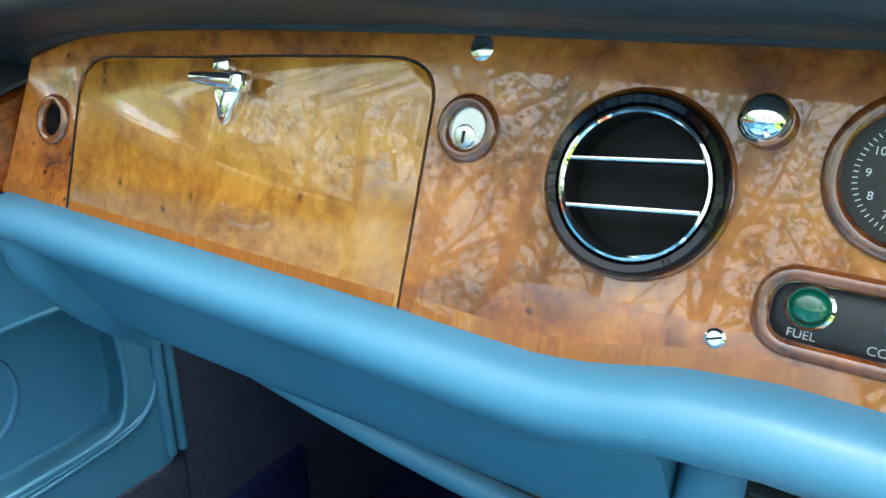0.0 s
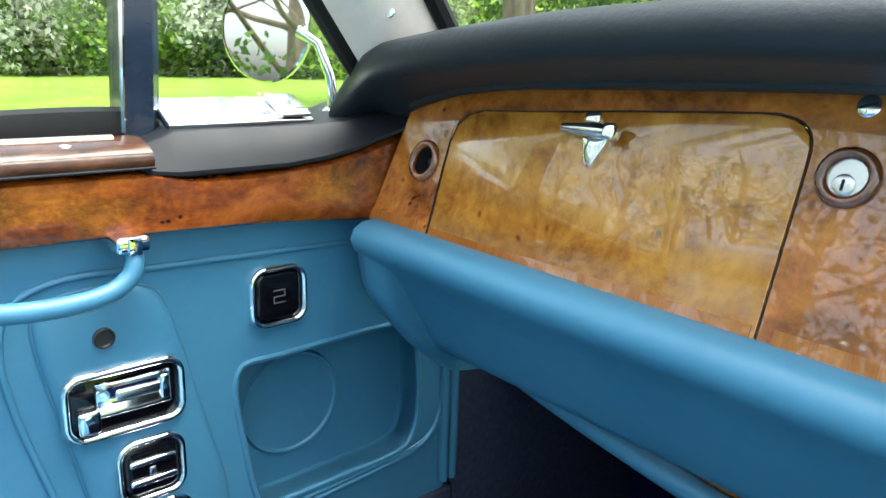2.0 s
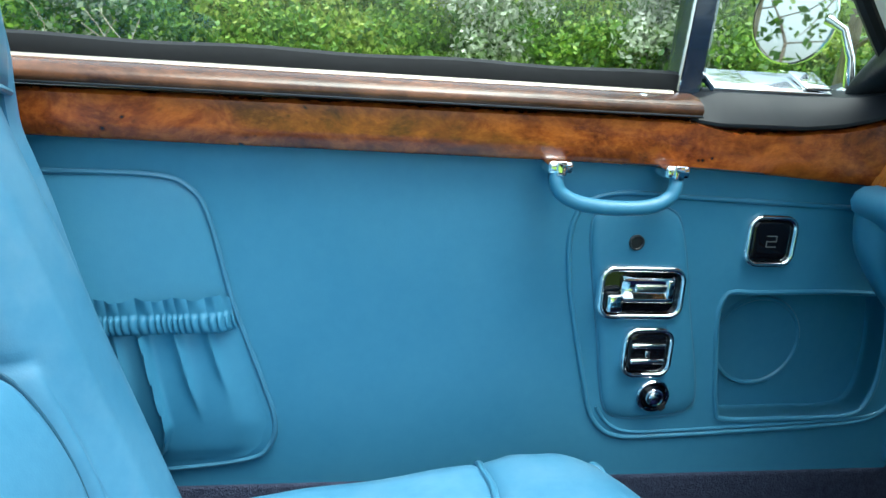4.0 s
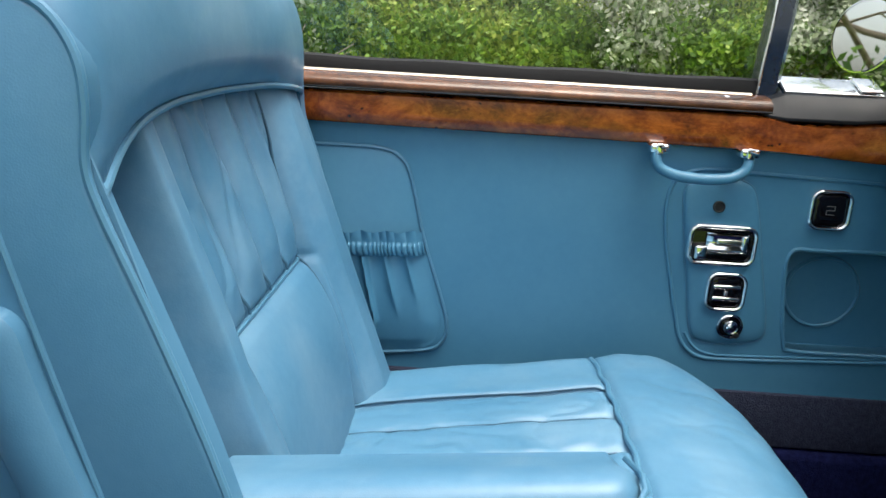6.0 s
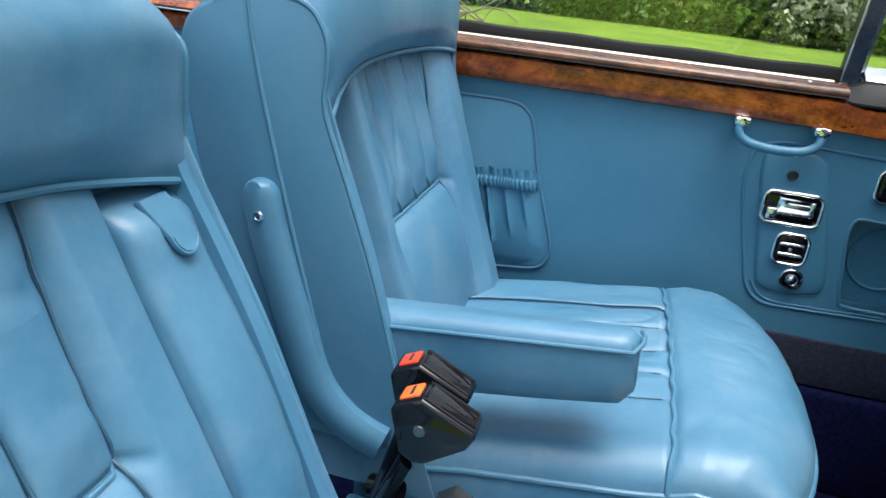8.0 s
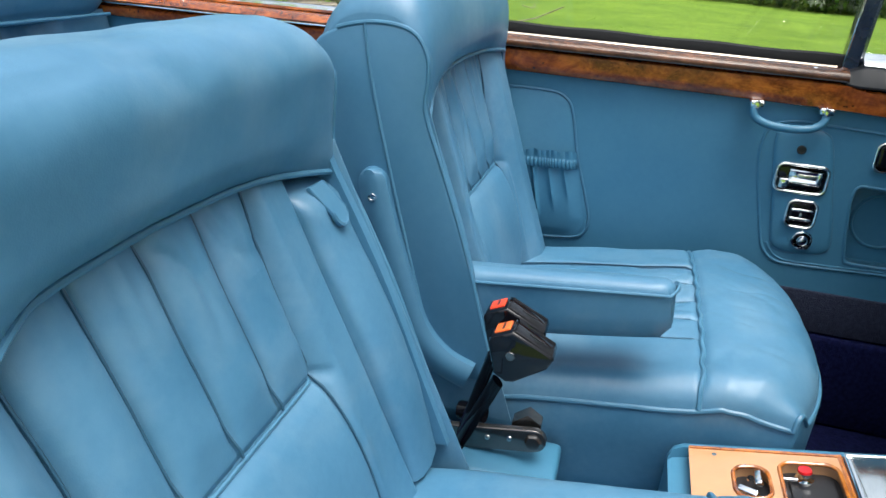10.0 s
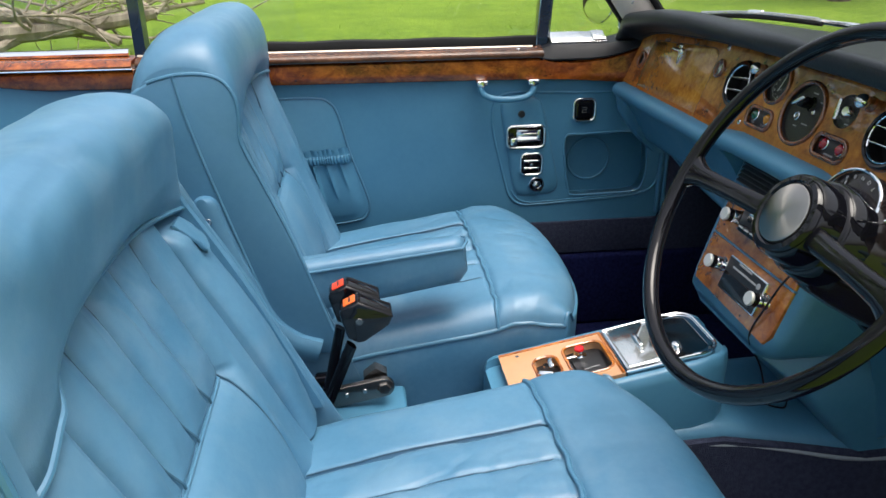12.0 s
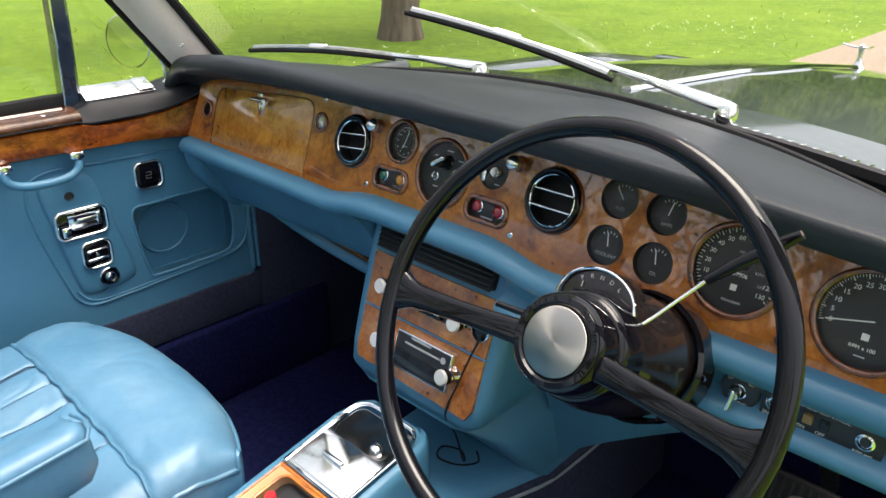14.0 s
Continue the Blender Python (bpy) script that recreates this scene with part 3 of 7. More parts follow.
def small_gauges():
    for (u, v, txt), ang in zip(SMALL, (-40, 12, -12, -12)):
        ob, f = gauge(u, v, 0.0232, "gauge", "small round black gauge reading " + txt.lower())
        words(txt, f @ pose(0, -0.012, 0.0004), 0.0058, GREY_MARK, ob)
        tick(ob, f, 0.0135, 0.0165, -34, 34, 5, 0.0007)
        needle(ob, f @ pose(0, 0.001, 0), 0.0135, ang, 0.0013)
    ob, f = gauge(-0.080, 0.017, 0.0292, "clock", "small round black dashboard clock")
    tick(ob, f, 0.0205, 0.0225, 0, 354, 60, 0.0004)
    for k in range(12):
        a = radians(90 - 30 * (k + 1))
        words(str(k + 1), f @ pose(0.0172 * math.cos(a), 0.0172 * math.sin(a), 0.0004), 0.0046, WHITE, ob)
    part("dial_disc", lathe([(0.0105, 0.0), (0.0105, 0.0014), (0.0, 0.0014)], f, 32), SATIN_BLACK, ob)
    needle(ob, f @ pose(0, 0, 0.0014), 0.0155, 15)
    needle(ob, f @ pose(0, 0, 0.0014), 0.0100, 200)
    part("marking", block(f @ pose(0, -0.006, 0.0018), 0.010, 0.0018, 0.0003, 0), GREY_MARK, ob)


small_gauges()


def switch_dial():
    ob, f = gauge(0.008, -0.010, 0.0455, "switchbox", "large round black switchbox with chrome lever", 0.007)
    part("lamp_switch", lathe([(0.0, 0.020), (0.0075, 0.020), (0.0085, 0.018), (0.0085, 0.003), (0.011, 0.0)], f @ pose(0.0, 0.016, 0), 28), BLACK, ob, "black rotary lamp switch")
    part("switch_lever", block(f @ pose(0.0, 0.016, 0.022, 0, 0, 35), 0.026, 0.006, 0.006, 0.0025), CHROME, ob)
    g = f @ pose(-0.016, -0.006, 0)
    part("ignition_ring", lathe([(0.0065, 0.0), (0.0065, 0.003), (0.0052, 0.0038), (0.0042, 0.0028), (0.0042, 0.0)], g, 28), CHROME, ob)
    part("ignition_slot", block(g @ pose(0, 0, 0.003, 0, 0, -25), 0.0016, 0.006, 0.001, 0), STEEL, ob)
    part("stud", lathe([(0.0, 0.007), (0.004, 0.006), (0.005, 0.0)], f @ pose(0.020, 0.006, 0), 20), CHROME, ob)
    for a, b, w in ((0.0, 0.032, 0.012), (-0.022, 0.022, 0.010), (0.023, 0.022, 0.010), (0.006, -0.014, 0.014), (-0.014, -0.020, 0.009)):
        part("marking", block(f @ pose(a, b, 0.0003), w, 0.0018, 0.0003, 0), GREY_MARK, ob)
    ob, f = gauge(0.094, 0.012, 0.0232, "heater_switch", "round black switch with chrome pointer", 0.005)
    part("pointer", block(f @ pose(-0.012, 0.0, 0.006, 0, 0, 8), 0.007, 0.030, 0.012, 0.002), CHROME, ob)
    part("button", lathe([(0.0, 0.012), (0.006, 0.012), (0.008, 0.009), (0.008, 0.0)], f @ pose(0.006, 0, 0), 24), CHROME, ob)
    part("marking", block(f @ pose(0.006, -0.016, 0.0003), 0.008, 0.0016, 0.0003, 0), GREY_MARK, ob)


switch_dial()


def big_dials():
    ob, f = gauge(0.426, -0.017, 0.0470, "speedometer", "large round black speedometer in miles per hour", 0.006)
    tick(ob, f, 0.0395, 0.0440, -125, 125, 27, 0.0010)
    tick(ob, f, 0.0415, 0.0440, -125, 125, 53, 0.0005)
    for k in range(0, 14):
        a = radians(90 - (-125 + 250 * k / 13))
        words(str(10 * k), f @ pose(0.0335 * math.cos(a), 0.0335 * math.sin(a), 0.0004), 0.0068, WHITE, ob)
    words("MPH", f @ pose(0.0, 0.019, 0.0004), 0.0042, GREY_MARK, ob)
    words("KPH", f @ pose(0.021, 0.002, 0.0004), 0.0046, GREY_MARK, ob)
    words("64", f @ pose(0.009, 0.017, 0.0004), 0.0052, GREY_MARK, ob)
    words("200", f @ pose(0.025, -0.010, 0.0004), 0.0042, GREY_MARK, ob)
    words("59906", f @ pose(0.003, -0.004, 0.0004), 0.0062, WHITE, ob)
    words("MAIN BEAM", f @ pose(0.001, -0.033, 0.0004), 0.0038, WHITE, ob)
    part("emblem", block(f @ pose(0.0, -0.018, 0.0005), 0.0065, 0.0065, 0.0004, 0), WHITE, ob)
    needle(ob, f, 0.026, -118, 0.0012, 0.1)
    part("hub_cap", lathe([(0.0055, 0.0), (0.005, 0.003), (0.0, 0.003)], f @ pose(0.004, 0.007, 0), 24), BLACK, ob)
    ob, f = gauge(0.553, -0.026, 0.0470, "rev_counter", "large round black rev counter", 0.006)
    tick(ob, f, 0.0395, 0.0440, -105, 105, 13, 0.0010)
    tick(ob, f, 0.0415, 0.0440, -105, 105, 61, 0.0005)
    for k in range(0, 13):
        a = radians(90 - (-105 + 210 * k / 12))
        words(str(5 * k), f @ pose(0.0335 * math.cos(a), 0.0335 * math.sin(a), 0.0004), 0.0068, WHITE, ob)
    words("RPM x 100", f @ pose(0.0, -0.026, 0.0004), 0.0052, WHITE, ob)
    part("emblem", block(f @ pose(0.0, -0.015, 0.0005), 0.0065, 0.0065, 0.0004, 0), WHITE, ob)
    part("marking", block(f @ pose(0.0, -0.034, 0.0004), 0.010, 0.0014, 0.0003, 0), GREY_MARK, ob)
    needle(ob, f, 0.038, -104, 0.0012, 0.1)
    part("trip_knob", lathe([(0.0, 0.006), (0.006, 0.006), (0.0072, 0.004), (0.0072, -0.001)], dash_frame(0.488, -0.069), 24), SATIN_BLACK, dash, "small black trip knob")


big_dials()


def lip_z(x):
    if x < 0:
        return ease(-x, [(0, 1.101), (0.33, 1.103), (0.45, 1.098), (0.55, 1.088), (0.63, 1.078), (0.68, 1.066), (0.705, 1.052), (0.728, 1.030)])
    return ease(x, [(0, 1.101), (0.06, 1.098), (0.16, 1.097), (0.24, 1.094), (0.33, 1.090), (0.41, 1.085), (0.45, 1.080), (0.51, 1.075), (0.56, 1.072), (0.64, 1.058), (0.716, 1.030)])


def back_z(x):
    """The far edge of the padded top, which falls to the driver's side."""
    return ease(x, [(-0.716, 1.020), (-0.66, 1.040), (-0.58, 1.048), (-0.45, 1.054), (-0.31, 1.063), (-0.14, 1.070), (0.0, 1.073), (0.12, 1.072), (0.26, 1.065), (0.37, 1.058), (0.50, 1.046), (0.60, 1.034), (0.716, 1.012)])


def pad():
    """Black padded top with a rolled lip over the fascia."""
    rings = []
    for k in range(61):
        x = -0.728 + 1.444 * k / 60
        z, t = lip_z(x), top_z(x)
        e = sstep(0.62, 0.716, abs(x))
        y0 = 0.246 + (0.045 if x > 0 else 0.022) * e
        back = 0.545 - 0.20 * (abs(x) / 0.7) ** 2.2
        f = 1 - 0.5 * e if x > 0 else 1 + 0.25 * e
        zb, m = back_z(x), sstep(-0.15, 0.12, x)
        soft = [(0.018, -0.034), (0.006, -0.031), (0.001, -0.024), (0.0, -0.015), (0.005, -0.006), (0.015, -0.001), (0.030, 0.001)]
        crisp = [(0.016, -0.0305), (0.004, -0.0300), (0.0005, -0.0270), (0.0, -0.008), (0.002, -0.0025), (0.007, 0.0), (0.030, -0.002)]
        front = [(x, y0 + (p[0] + (q[0] - p[0]) * m), z + (p[1] + (q[1] - p[1]) * m) * f) for p, q in zip(soft, crisp)]
        rings.append([(x, 0.335, t - 0.006), (x, y0 + 0.055, t + 0.002)] + front + [(x, y0 + 0.3 * (back - y0), z + (zb - z) * 0.28 + 0.002), (x, y0 + 0.55 * (back - y0), z + (zb - z) * 0.54 + 0.003),
                      (x, y0 + 0.8 * (back - y0), z + (zb - z) * 0.80 + 0.002), (x, back, zb), (x, back + 0.01, zb - 0.014), (x, back, min(t, zb) - 0.03)])
    part("top_pad", loft(rings), VINYL, dash, "black grained vinyl dashboard top", 50)
    part("pad_end", block(pose(-0.672, 0.342, 1.010), 0.10, 0.040, 0.10, 0.010), VINYL, dash)
    part("pad_stud", lathe([(0.0, 0.006), (0.004, 0.0055), (0.005, 0.003), (0.003, 0.0)], frame_of((0.458, 0.247, 1.064), (1, 0, 0), (0, 0.2, 1)), 20), CHROME, dash, "small chrome stud under the pad")
    bead = [(-0.64 + 1.28 * k / 40, 0.246 + 0.046, 0) for k in range(41)]
    part("pad_bead", tube([(x, 0.300, top_z(x) + 0.004) for x, _, _ in bead], 0.004, 8), VINYL, dash)


pad()


def knee_roll():
    def ring(x, prof, z0):
        return [(x, y, z0 + dz) for y, dz in prof]
    roll = [(0.290, 0.002), (0.268, 0.0), (0.256, -0.0015), (0.2475, -0.007), (0.2440, -0.016), (0.2475, -0.026), (0.258, -0.034)]
    left = roll + [(0.274, -0.048), (0.290, -0.070), (0.304, -0.092), (0.316, -0.112), (0.324, -0.126), (0.330, -0.134), (0.337, -0.137), (0.36, -0.134), (0.37, -0.01)]
    right = roll + [(0.266, -0.040), (0.269, -0.056), (0.262, -0.062), (0.248, -0.066), (0.243, -0.073), (0.246, -0.082), (0.256, -0.088), (0.33, -0.085), (0.34, -0.01)]
    mid = roll + [(0.275, -0.038), (0.285, -0.040), (0.30, -0.040), (0.33, -0.040), (0.34, -0.01)]
    part("knee_roll", loft([ring(x, left, low_z(x) + 0.002) for x in np.linspace(-0.655, -0.15, 40)]), BLUE_SOFT, dash, "blue leather padded roll and knee panel", 60)
    part("knee_roll", loft([ring(x, mid, low_z(x) + 0.002) for x in np.linspace(-0.15, 0.15, 30)]), BLUE_SOFT, dash, "blue leather padded roll", 60)
    part("knee_roll", loft([ring(x, right, low_z(x) + 0.002) for x in np.linspace(0.15, 0.70, 40)]), BLUE_SOFT, dash, "blue leather padded roll with switch shelf", 60)
    # curved gusset at the door end
    path = smooth_path([(-0.652, 0.274, 0.886), (-0.654, 0.276, 0.870), (-0.654, 0.286, 0.838), (-0.650, 0.320, 0.792), (-0.644, 0.352, 0.760)], 6)
    rings = []
    for i, p in enumerate(path):
        w = 0.026 - 0.014 * i / len(path)
        rings.append([p + Vector(d) for d in ((-0.018, -0.008, 0.004), (-0.008, -0.018, 0.009), (0.008, -0.021, 0.010), (w - 0.004, -0.016, 0.006), (w + 0.004, -0.004, -0.002), (w + 0.004, 0.05, -0.012), (-0.02, 0.05, -0.004))])
    part("gusset", loft(rings), BLUE_SOFT, dash, "", 60)
    # parcel tray with its tan edge, seen from below the panel
    part("parcel_tray", block(pose(-0.32, 0.49, 0.757), 0.34, 0.20, 0.012, 0.004), SATIN_BLACK, dash)
    lip = [(x, 0.354 + 0.012 * (1 - t), 0.744 + 0.036 * (1 - t) ** 2) for x, t in zip(np.linspace(-0.565, -0.16, 20), np.linspace(0, 1, 20))]
    part("tray_lip", tube(lip, 0.011, 10), BLUE_SOFT, dash)
    part("tray_edge", tube([(x, y + 0.006, z + 0.012) for x, y, z in lip], 0.0022, 6), BAND, dash)


knee_roll()


def stack_at(u, z, n=0.0):
    """A point of the centre stack's sloping face."""
    return Vector((u, 0.264 + 0.33 * (z - 0.757) - 0.95 * n, z + 0.31 * n))


def centre_stack():
    ob = thing("centre_stack", (0, 0.40, 0.5), "blue leather centre stack with radio and cassette player", "centre stack")
    rings = []
    for z, w, yb in ((0.898, 0.150, 0.44), (0.86, 0.150, 0.44), (0.80, 0.149, 0.44), (0.74, 0.147, 0.44), (0.69, 0.144, 0.44), (0.662, 0.138, 0.44), (0.646, 0.126, 0.44), (0.640, 0.11, 0.44)):
        yf = 0.264 + 0.33 * (z - 0.757) - 0.006 + (0.012 if z < 0.65 else 0)
        rings.append([(-w, yb, z), (-w, yf + 0.022, z), (-w + 0.006, yf + 0.007, z), (-w + 0.02, yf, z), (w - 0.02, yf, z), (w - 0.006, yf + 0.007, z), (w, yf + 0.022, z), (w, yb, z)])
    for z, y0 in ((0.60, 0.285), (0.55, 0.325), (0.50, 0.37), (0.46, 0.40)):
        w = 0.142
        rings.append([(-w, 0.45, z), (-w, y0 + 0.02, z), (-w + 0.006, y0 + 0.007, z), (-w + 0.02, y0, z), (w - 0.02, y0, z), (w - 0.006, y0 + 0.007, z), (w, y0 + 0.02, z), (w, 0.45, z)])
    part("stack_body", loft(rings), BLUE_SOFT, ob, "", 50)
    # air grille of dark slats
    g = part("air_grille", block(pose(0.0, 0.298, 0.868, -18), 0.232, 0.02, 0.040, 0.003), VOID, ob, "wide black slatted air grille")
    for k in range(6):
        z = 0.850 + 0.0072 * k
        part("slat", block(Matrix.Translation(stack_at(0, z, 0.014)) @ pose(0, 0, 0, 30), 0.228, 0.010, 0.0030, 0.0010, 1), SATIN_BLACK, g)
    up = part("radio_panel", slab([(-0.121, 0.838), (-0.120, 0.7585), (0.128, 0.7585), (0.130, 0.838)], lambda u, z, n: stack_at(u, z, n + 0.010), 0.012, 0.002), BURL_TAN, ob, "burl walnut radio panel")
    lo = part("cassette_panel", slab([(-0.120, 0.7555), (-0.119, 0.690), (-0.112, 0.674), (0.118, 0.668), (0.127, 0.684), (0.128, 0.7555)], lambda u, z, n: stack_at(u, z, n + 0.010), 0.012, 0.002), BURL_TAN, ob, "burl walnut cassette player panel")
    f0 = frame_of((0, 0, 0), (1, 0, 0), (0, 0.313, 0.95))

    def at(u, z, n=0.0):
        m = f0.copy()
        m.translation = stack_at(u, z, n + 0.010)
        return m

    def knob(u, z, parent):
        k = part("knob", lathe([(0.0, 0.0305), (0.0100, 0.0305), (0.0112, 0.0290), (0.0114, 0.0265), (0.0106, 0.0255)], at(u, z), 28), ALLOY, parent, "pale alloy knob with black skirt")
        part("knob_ring", lathe([(0.0106, 0.0262), (0.0112, 0.0250), (0.0112, 0.0170), (0.0100, 0.0160)], at(u, z), 28), BLACK, k)
        part("knob_base", lathe([(0.0100, 0.0162), (0.0108, 0.0150), (0.0110, 0.0040), (0.0130, 0.0)], at(u, z), 28), CHROME, k, "chrome knob base")

    radio = part("radio", block(at(0.005, 0.800, 0.002), 0.120, 0.038, 0.010, 0.002), SATIN_BLACK, up, "push-button radio with chrome front")
    part("radio_scale", block(at(0.008, 0.809, 0.008), 0.086, 0.014, 0.002, 0.0008), CHROME, up)
    for k in range(5):
        key = part("push_button", block(at(-0.028 + 0.017 * k, 0.790, 0.010), 0.0150, 0.011, 0.014, 0.0015), BLACK, up, "black radio push button")
        part("button_face", block(at(-0.028 + 0.017 * k, 0.792, 0.0175), 0.0125, 0.0028, 0.0012, 0.0004), ALLOY, key)
    knob(-0.068, 0.798, up)
    knob(0.082, 0.794, up)
    part("cigar_lighter", lathe([(0.0, 0.004), (0.009, 0.004), (0.010, 0.006), (0.0125, 0.004), (0.013, 0.0)], at(0.112, 0.792), 28), BLACK, up, "black socket with chrome rim")
    part("rim", lathe([(0.013, 0.0), (0.0135, 0.004), (0.0150, 0.003), (0.0155, 0.0)], at(0.112, 0.792), 28), CHROME, up)
    part("divider", block(at(0.004, 0.757, -0.0045), 0.252, 0.0028, 0.012, 0.001), PIPING, ob)
    box = part("cassette_player", block(at(0.024, 0.719, 0.003), 0.112, 0.058, 0.010, 0.002), CHROME, lo, "chrome framed cassette player")
    part("player_face", block(at(0.024, 0.719, 0.0062), 0.107, 0.053, 0.006, 0.001), SATIN_BLACK, lo)
    part("cassette_door", block(at(0.020, 0.709, 0.009), 0.094, 0.026, 0.003, 0.001), BROWN, lo)
    for du, dz, w in ((-0.004, 0.0235, 0.040), (0.0, 0.014, 0.070)):
        part("marking", block(at(0.024 + du, 0.719 + dz, 0.0095), w, 0.0030, 0.0006, 0), GREY_MARK, lo)
    part("badge", lathe([(0.005, 0.0), (0.005, 0.0006), (0.0, 0.0006)], at(0.066, 0.734, 0.0094), 20), GREY_MARK, lo)
    knob(-0.054, 0.722, lo)
    knob(0.083, 0.719, lo)
    cable = smooth_path([(0.118, 0.262, 0.795), (0.112, 0.244, 0.765), (0.100, 0.232, 0.720), (0.086, 0.226, 0.680), (0.078, 0.232, 0.650), (0.070, 0.262, 0.600), (0.060, 0.29, 0.53), (0.055, 0.300, 0.525), (0.03, 0.315, 0.518), (0.005, 0.30, 0.519), (0.02, 0.275, 0.521), (0.055, 0.285, 0.520), (0.07, 0.315, 0.516), (0.05, 0.335, 0.514)], 6)
    solo("power_cable", tube(cable, 0.0016, 6), RUBBER, "thin black cable hanging down to the tunnel", "cable")


centre_stack()


def knee_fairing():
    """Curved leather panel that runs from the stack's flank up under the steering column."""
    def skin(i, j):
        x = 0.138 + 0.25 * i
        top = Vector((x, 0.285 + 0.02 * i, 0.860))
        low = Vector((x, 0.435 - 0.01 * i, FAIR_LOW + FAIR_RISE * i ** 0.85))
        p = top.lerp(low, j)
        return p + Vector((0, 0.020 * math.sin(math.pi * j) - 0.016 * math.sin(math.pi * i * 0.5) * (1 - j), 0))
    front = [[skin(i / 16, j / 12) for j in range(13)] for i in range(17)]
    back = [[p + Vector((0, 0.012, -0.002)) for p in row] for row in front]
    rings = [f + b[::-1] for f, b in zip(front, back)]
    part("knee_fairing", loft(rings), BLUE_SOFT, dash, "curved blue leather panel below the column", 60)


FAIR_LOW, FAIR_RISE = 0.492, 0.20
knee_fairing()


def driver_switches():
    f = frame_of((0.462, 0.2645, 0.871), (1, 0, 0), (0, 0.06, 1))
    ob = part("parking_switch", lathe([(0.0, 0.003), (0.0185, 0.003), (0.020, 0.0015), (0.020, -0.004)], f, 36), SATIN_BLACK, dash, "round black parking lamp switch")
    for txt, x, y, s in (("LH", -0.0105, 0.011, 20), ("OFF", 0.0, 0.0145, 0), ("RH", 0.0105, 0.011, -20), ("PARKING", 0.0, -0.0135, 0)):
        words(txt, f @ pose(x, y, 0.0033, 0, 0, s), 0.0046, WHITE, ob)
    part("ring", lathe([(0.0085, 0.003), (0.0085, 0.0055), (0.007, 0.006), (0.006, 0.004)], f, 28), CHROME, ob)
    part("key_stem", lathe([(0.005, 0.003), (0.0045, 0.018), (0.0, 0.018)], f, 20), STEEL, ob)
    part("key_blade", block(f @ pose(-0.001, -0.004, 0.022, 0, 0, -8), 0.005, 0.026, 0.006, 0.002), STEEL, ob)
    g = frame_of((0.541, 0.2650, 0.872), (1, 0, -0.02), (0, 0.06, 1))
    ob = part("speed_control", block(g @ pose(0, 0, 0.0), 0.112, 0.036, 0.006, 0.001), SATIN_BLACK, dash, "black speed control switch panel")
    words("SPEED CONTROL", g @ pose(0.002, 0.0115, 0.0032), 0.0058, WHITE, ob)
    words("ON", g @ pose(-0.016, -0.0115, 0.0032), 0.0050, WHITE, ob)
    words("OFF", g @ pose(0.002, -0.0115, 0.0032), 0.0050, WHITE, ob)
    words("RESUME", g @ pose(0.040, -0.013, 0.0032), 0.0050, WHITE, ob)
    words("ENGAGE", g @ pose(-0.043, -0.013, 0.0032), 0.0050, WHITE, ob)
    for x in (-0.043, 0.040):
        part("button_ring", lathe([(0.0085, 0.003), (0.0085, 0.006), (0.0065, 0.0068), (0.0058, 0.0045), (0.0, 0.0045)], g @ pose(x, 0.001, 0), 28), CHROME, ob)
        part("button", lathe([(0.0052, 0.004), (0.0046, 0.0062), (0.0, 0.0064)], g @ pose(x, 0.001, 0), 24), SATIN_BLACK, ob)
    part("rocker", block(g @ pose(-0.011, 0.0, 0.004), 0.009, 0.010, 0.006, 0.001), BRASS, ob, "amber rocker switch")
    part("rocker", block(g @ pose(0.004, 0.0, 0.003), 0.009, 0.010, 0.004, 0.001), BLACK, ob)


BRASS = plain("amber_plastic", (0.22, 0.14, 0.05), 0.35)
driver_switches()


# ---- steering wheel and column ----
WHEEL = frame_of((0.371, 0.052, 0.9825), (1, 0, 0), (0, math.sin(radians(28.5)), math.cos(radians(28.5))))
HUB = WHEEL @ pose(0, 0, -0.007)


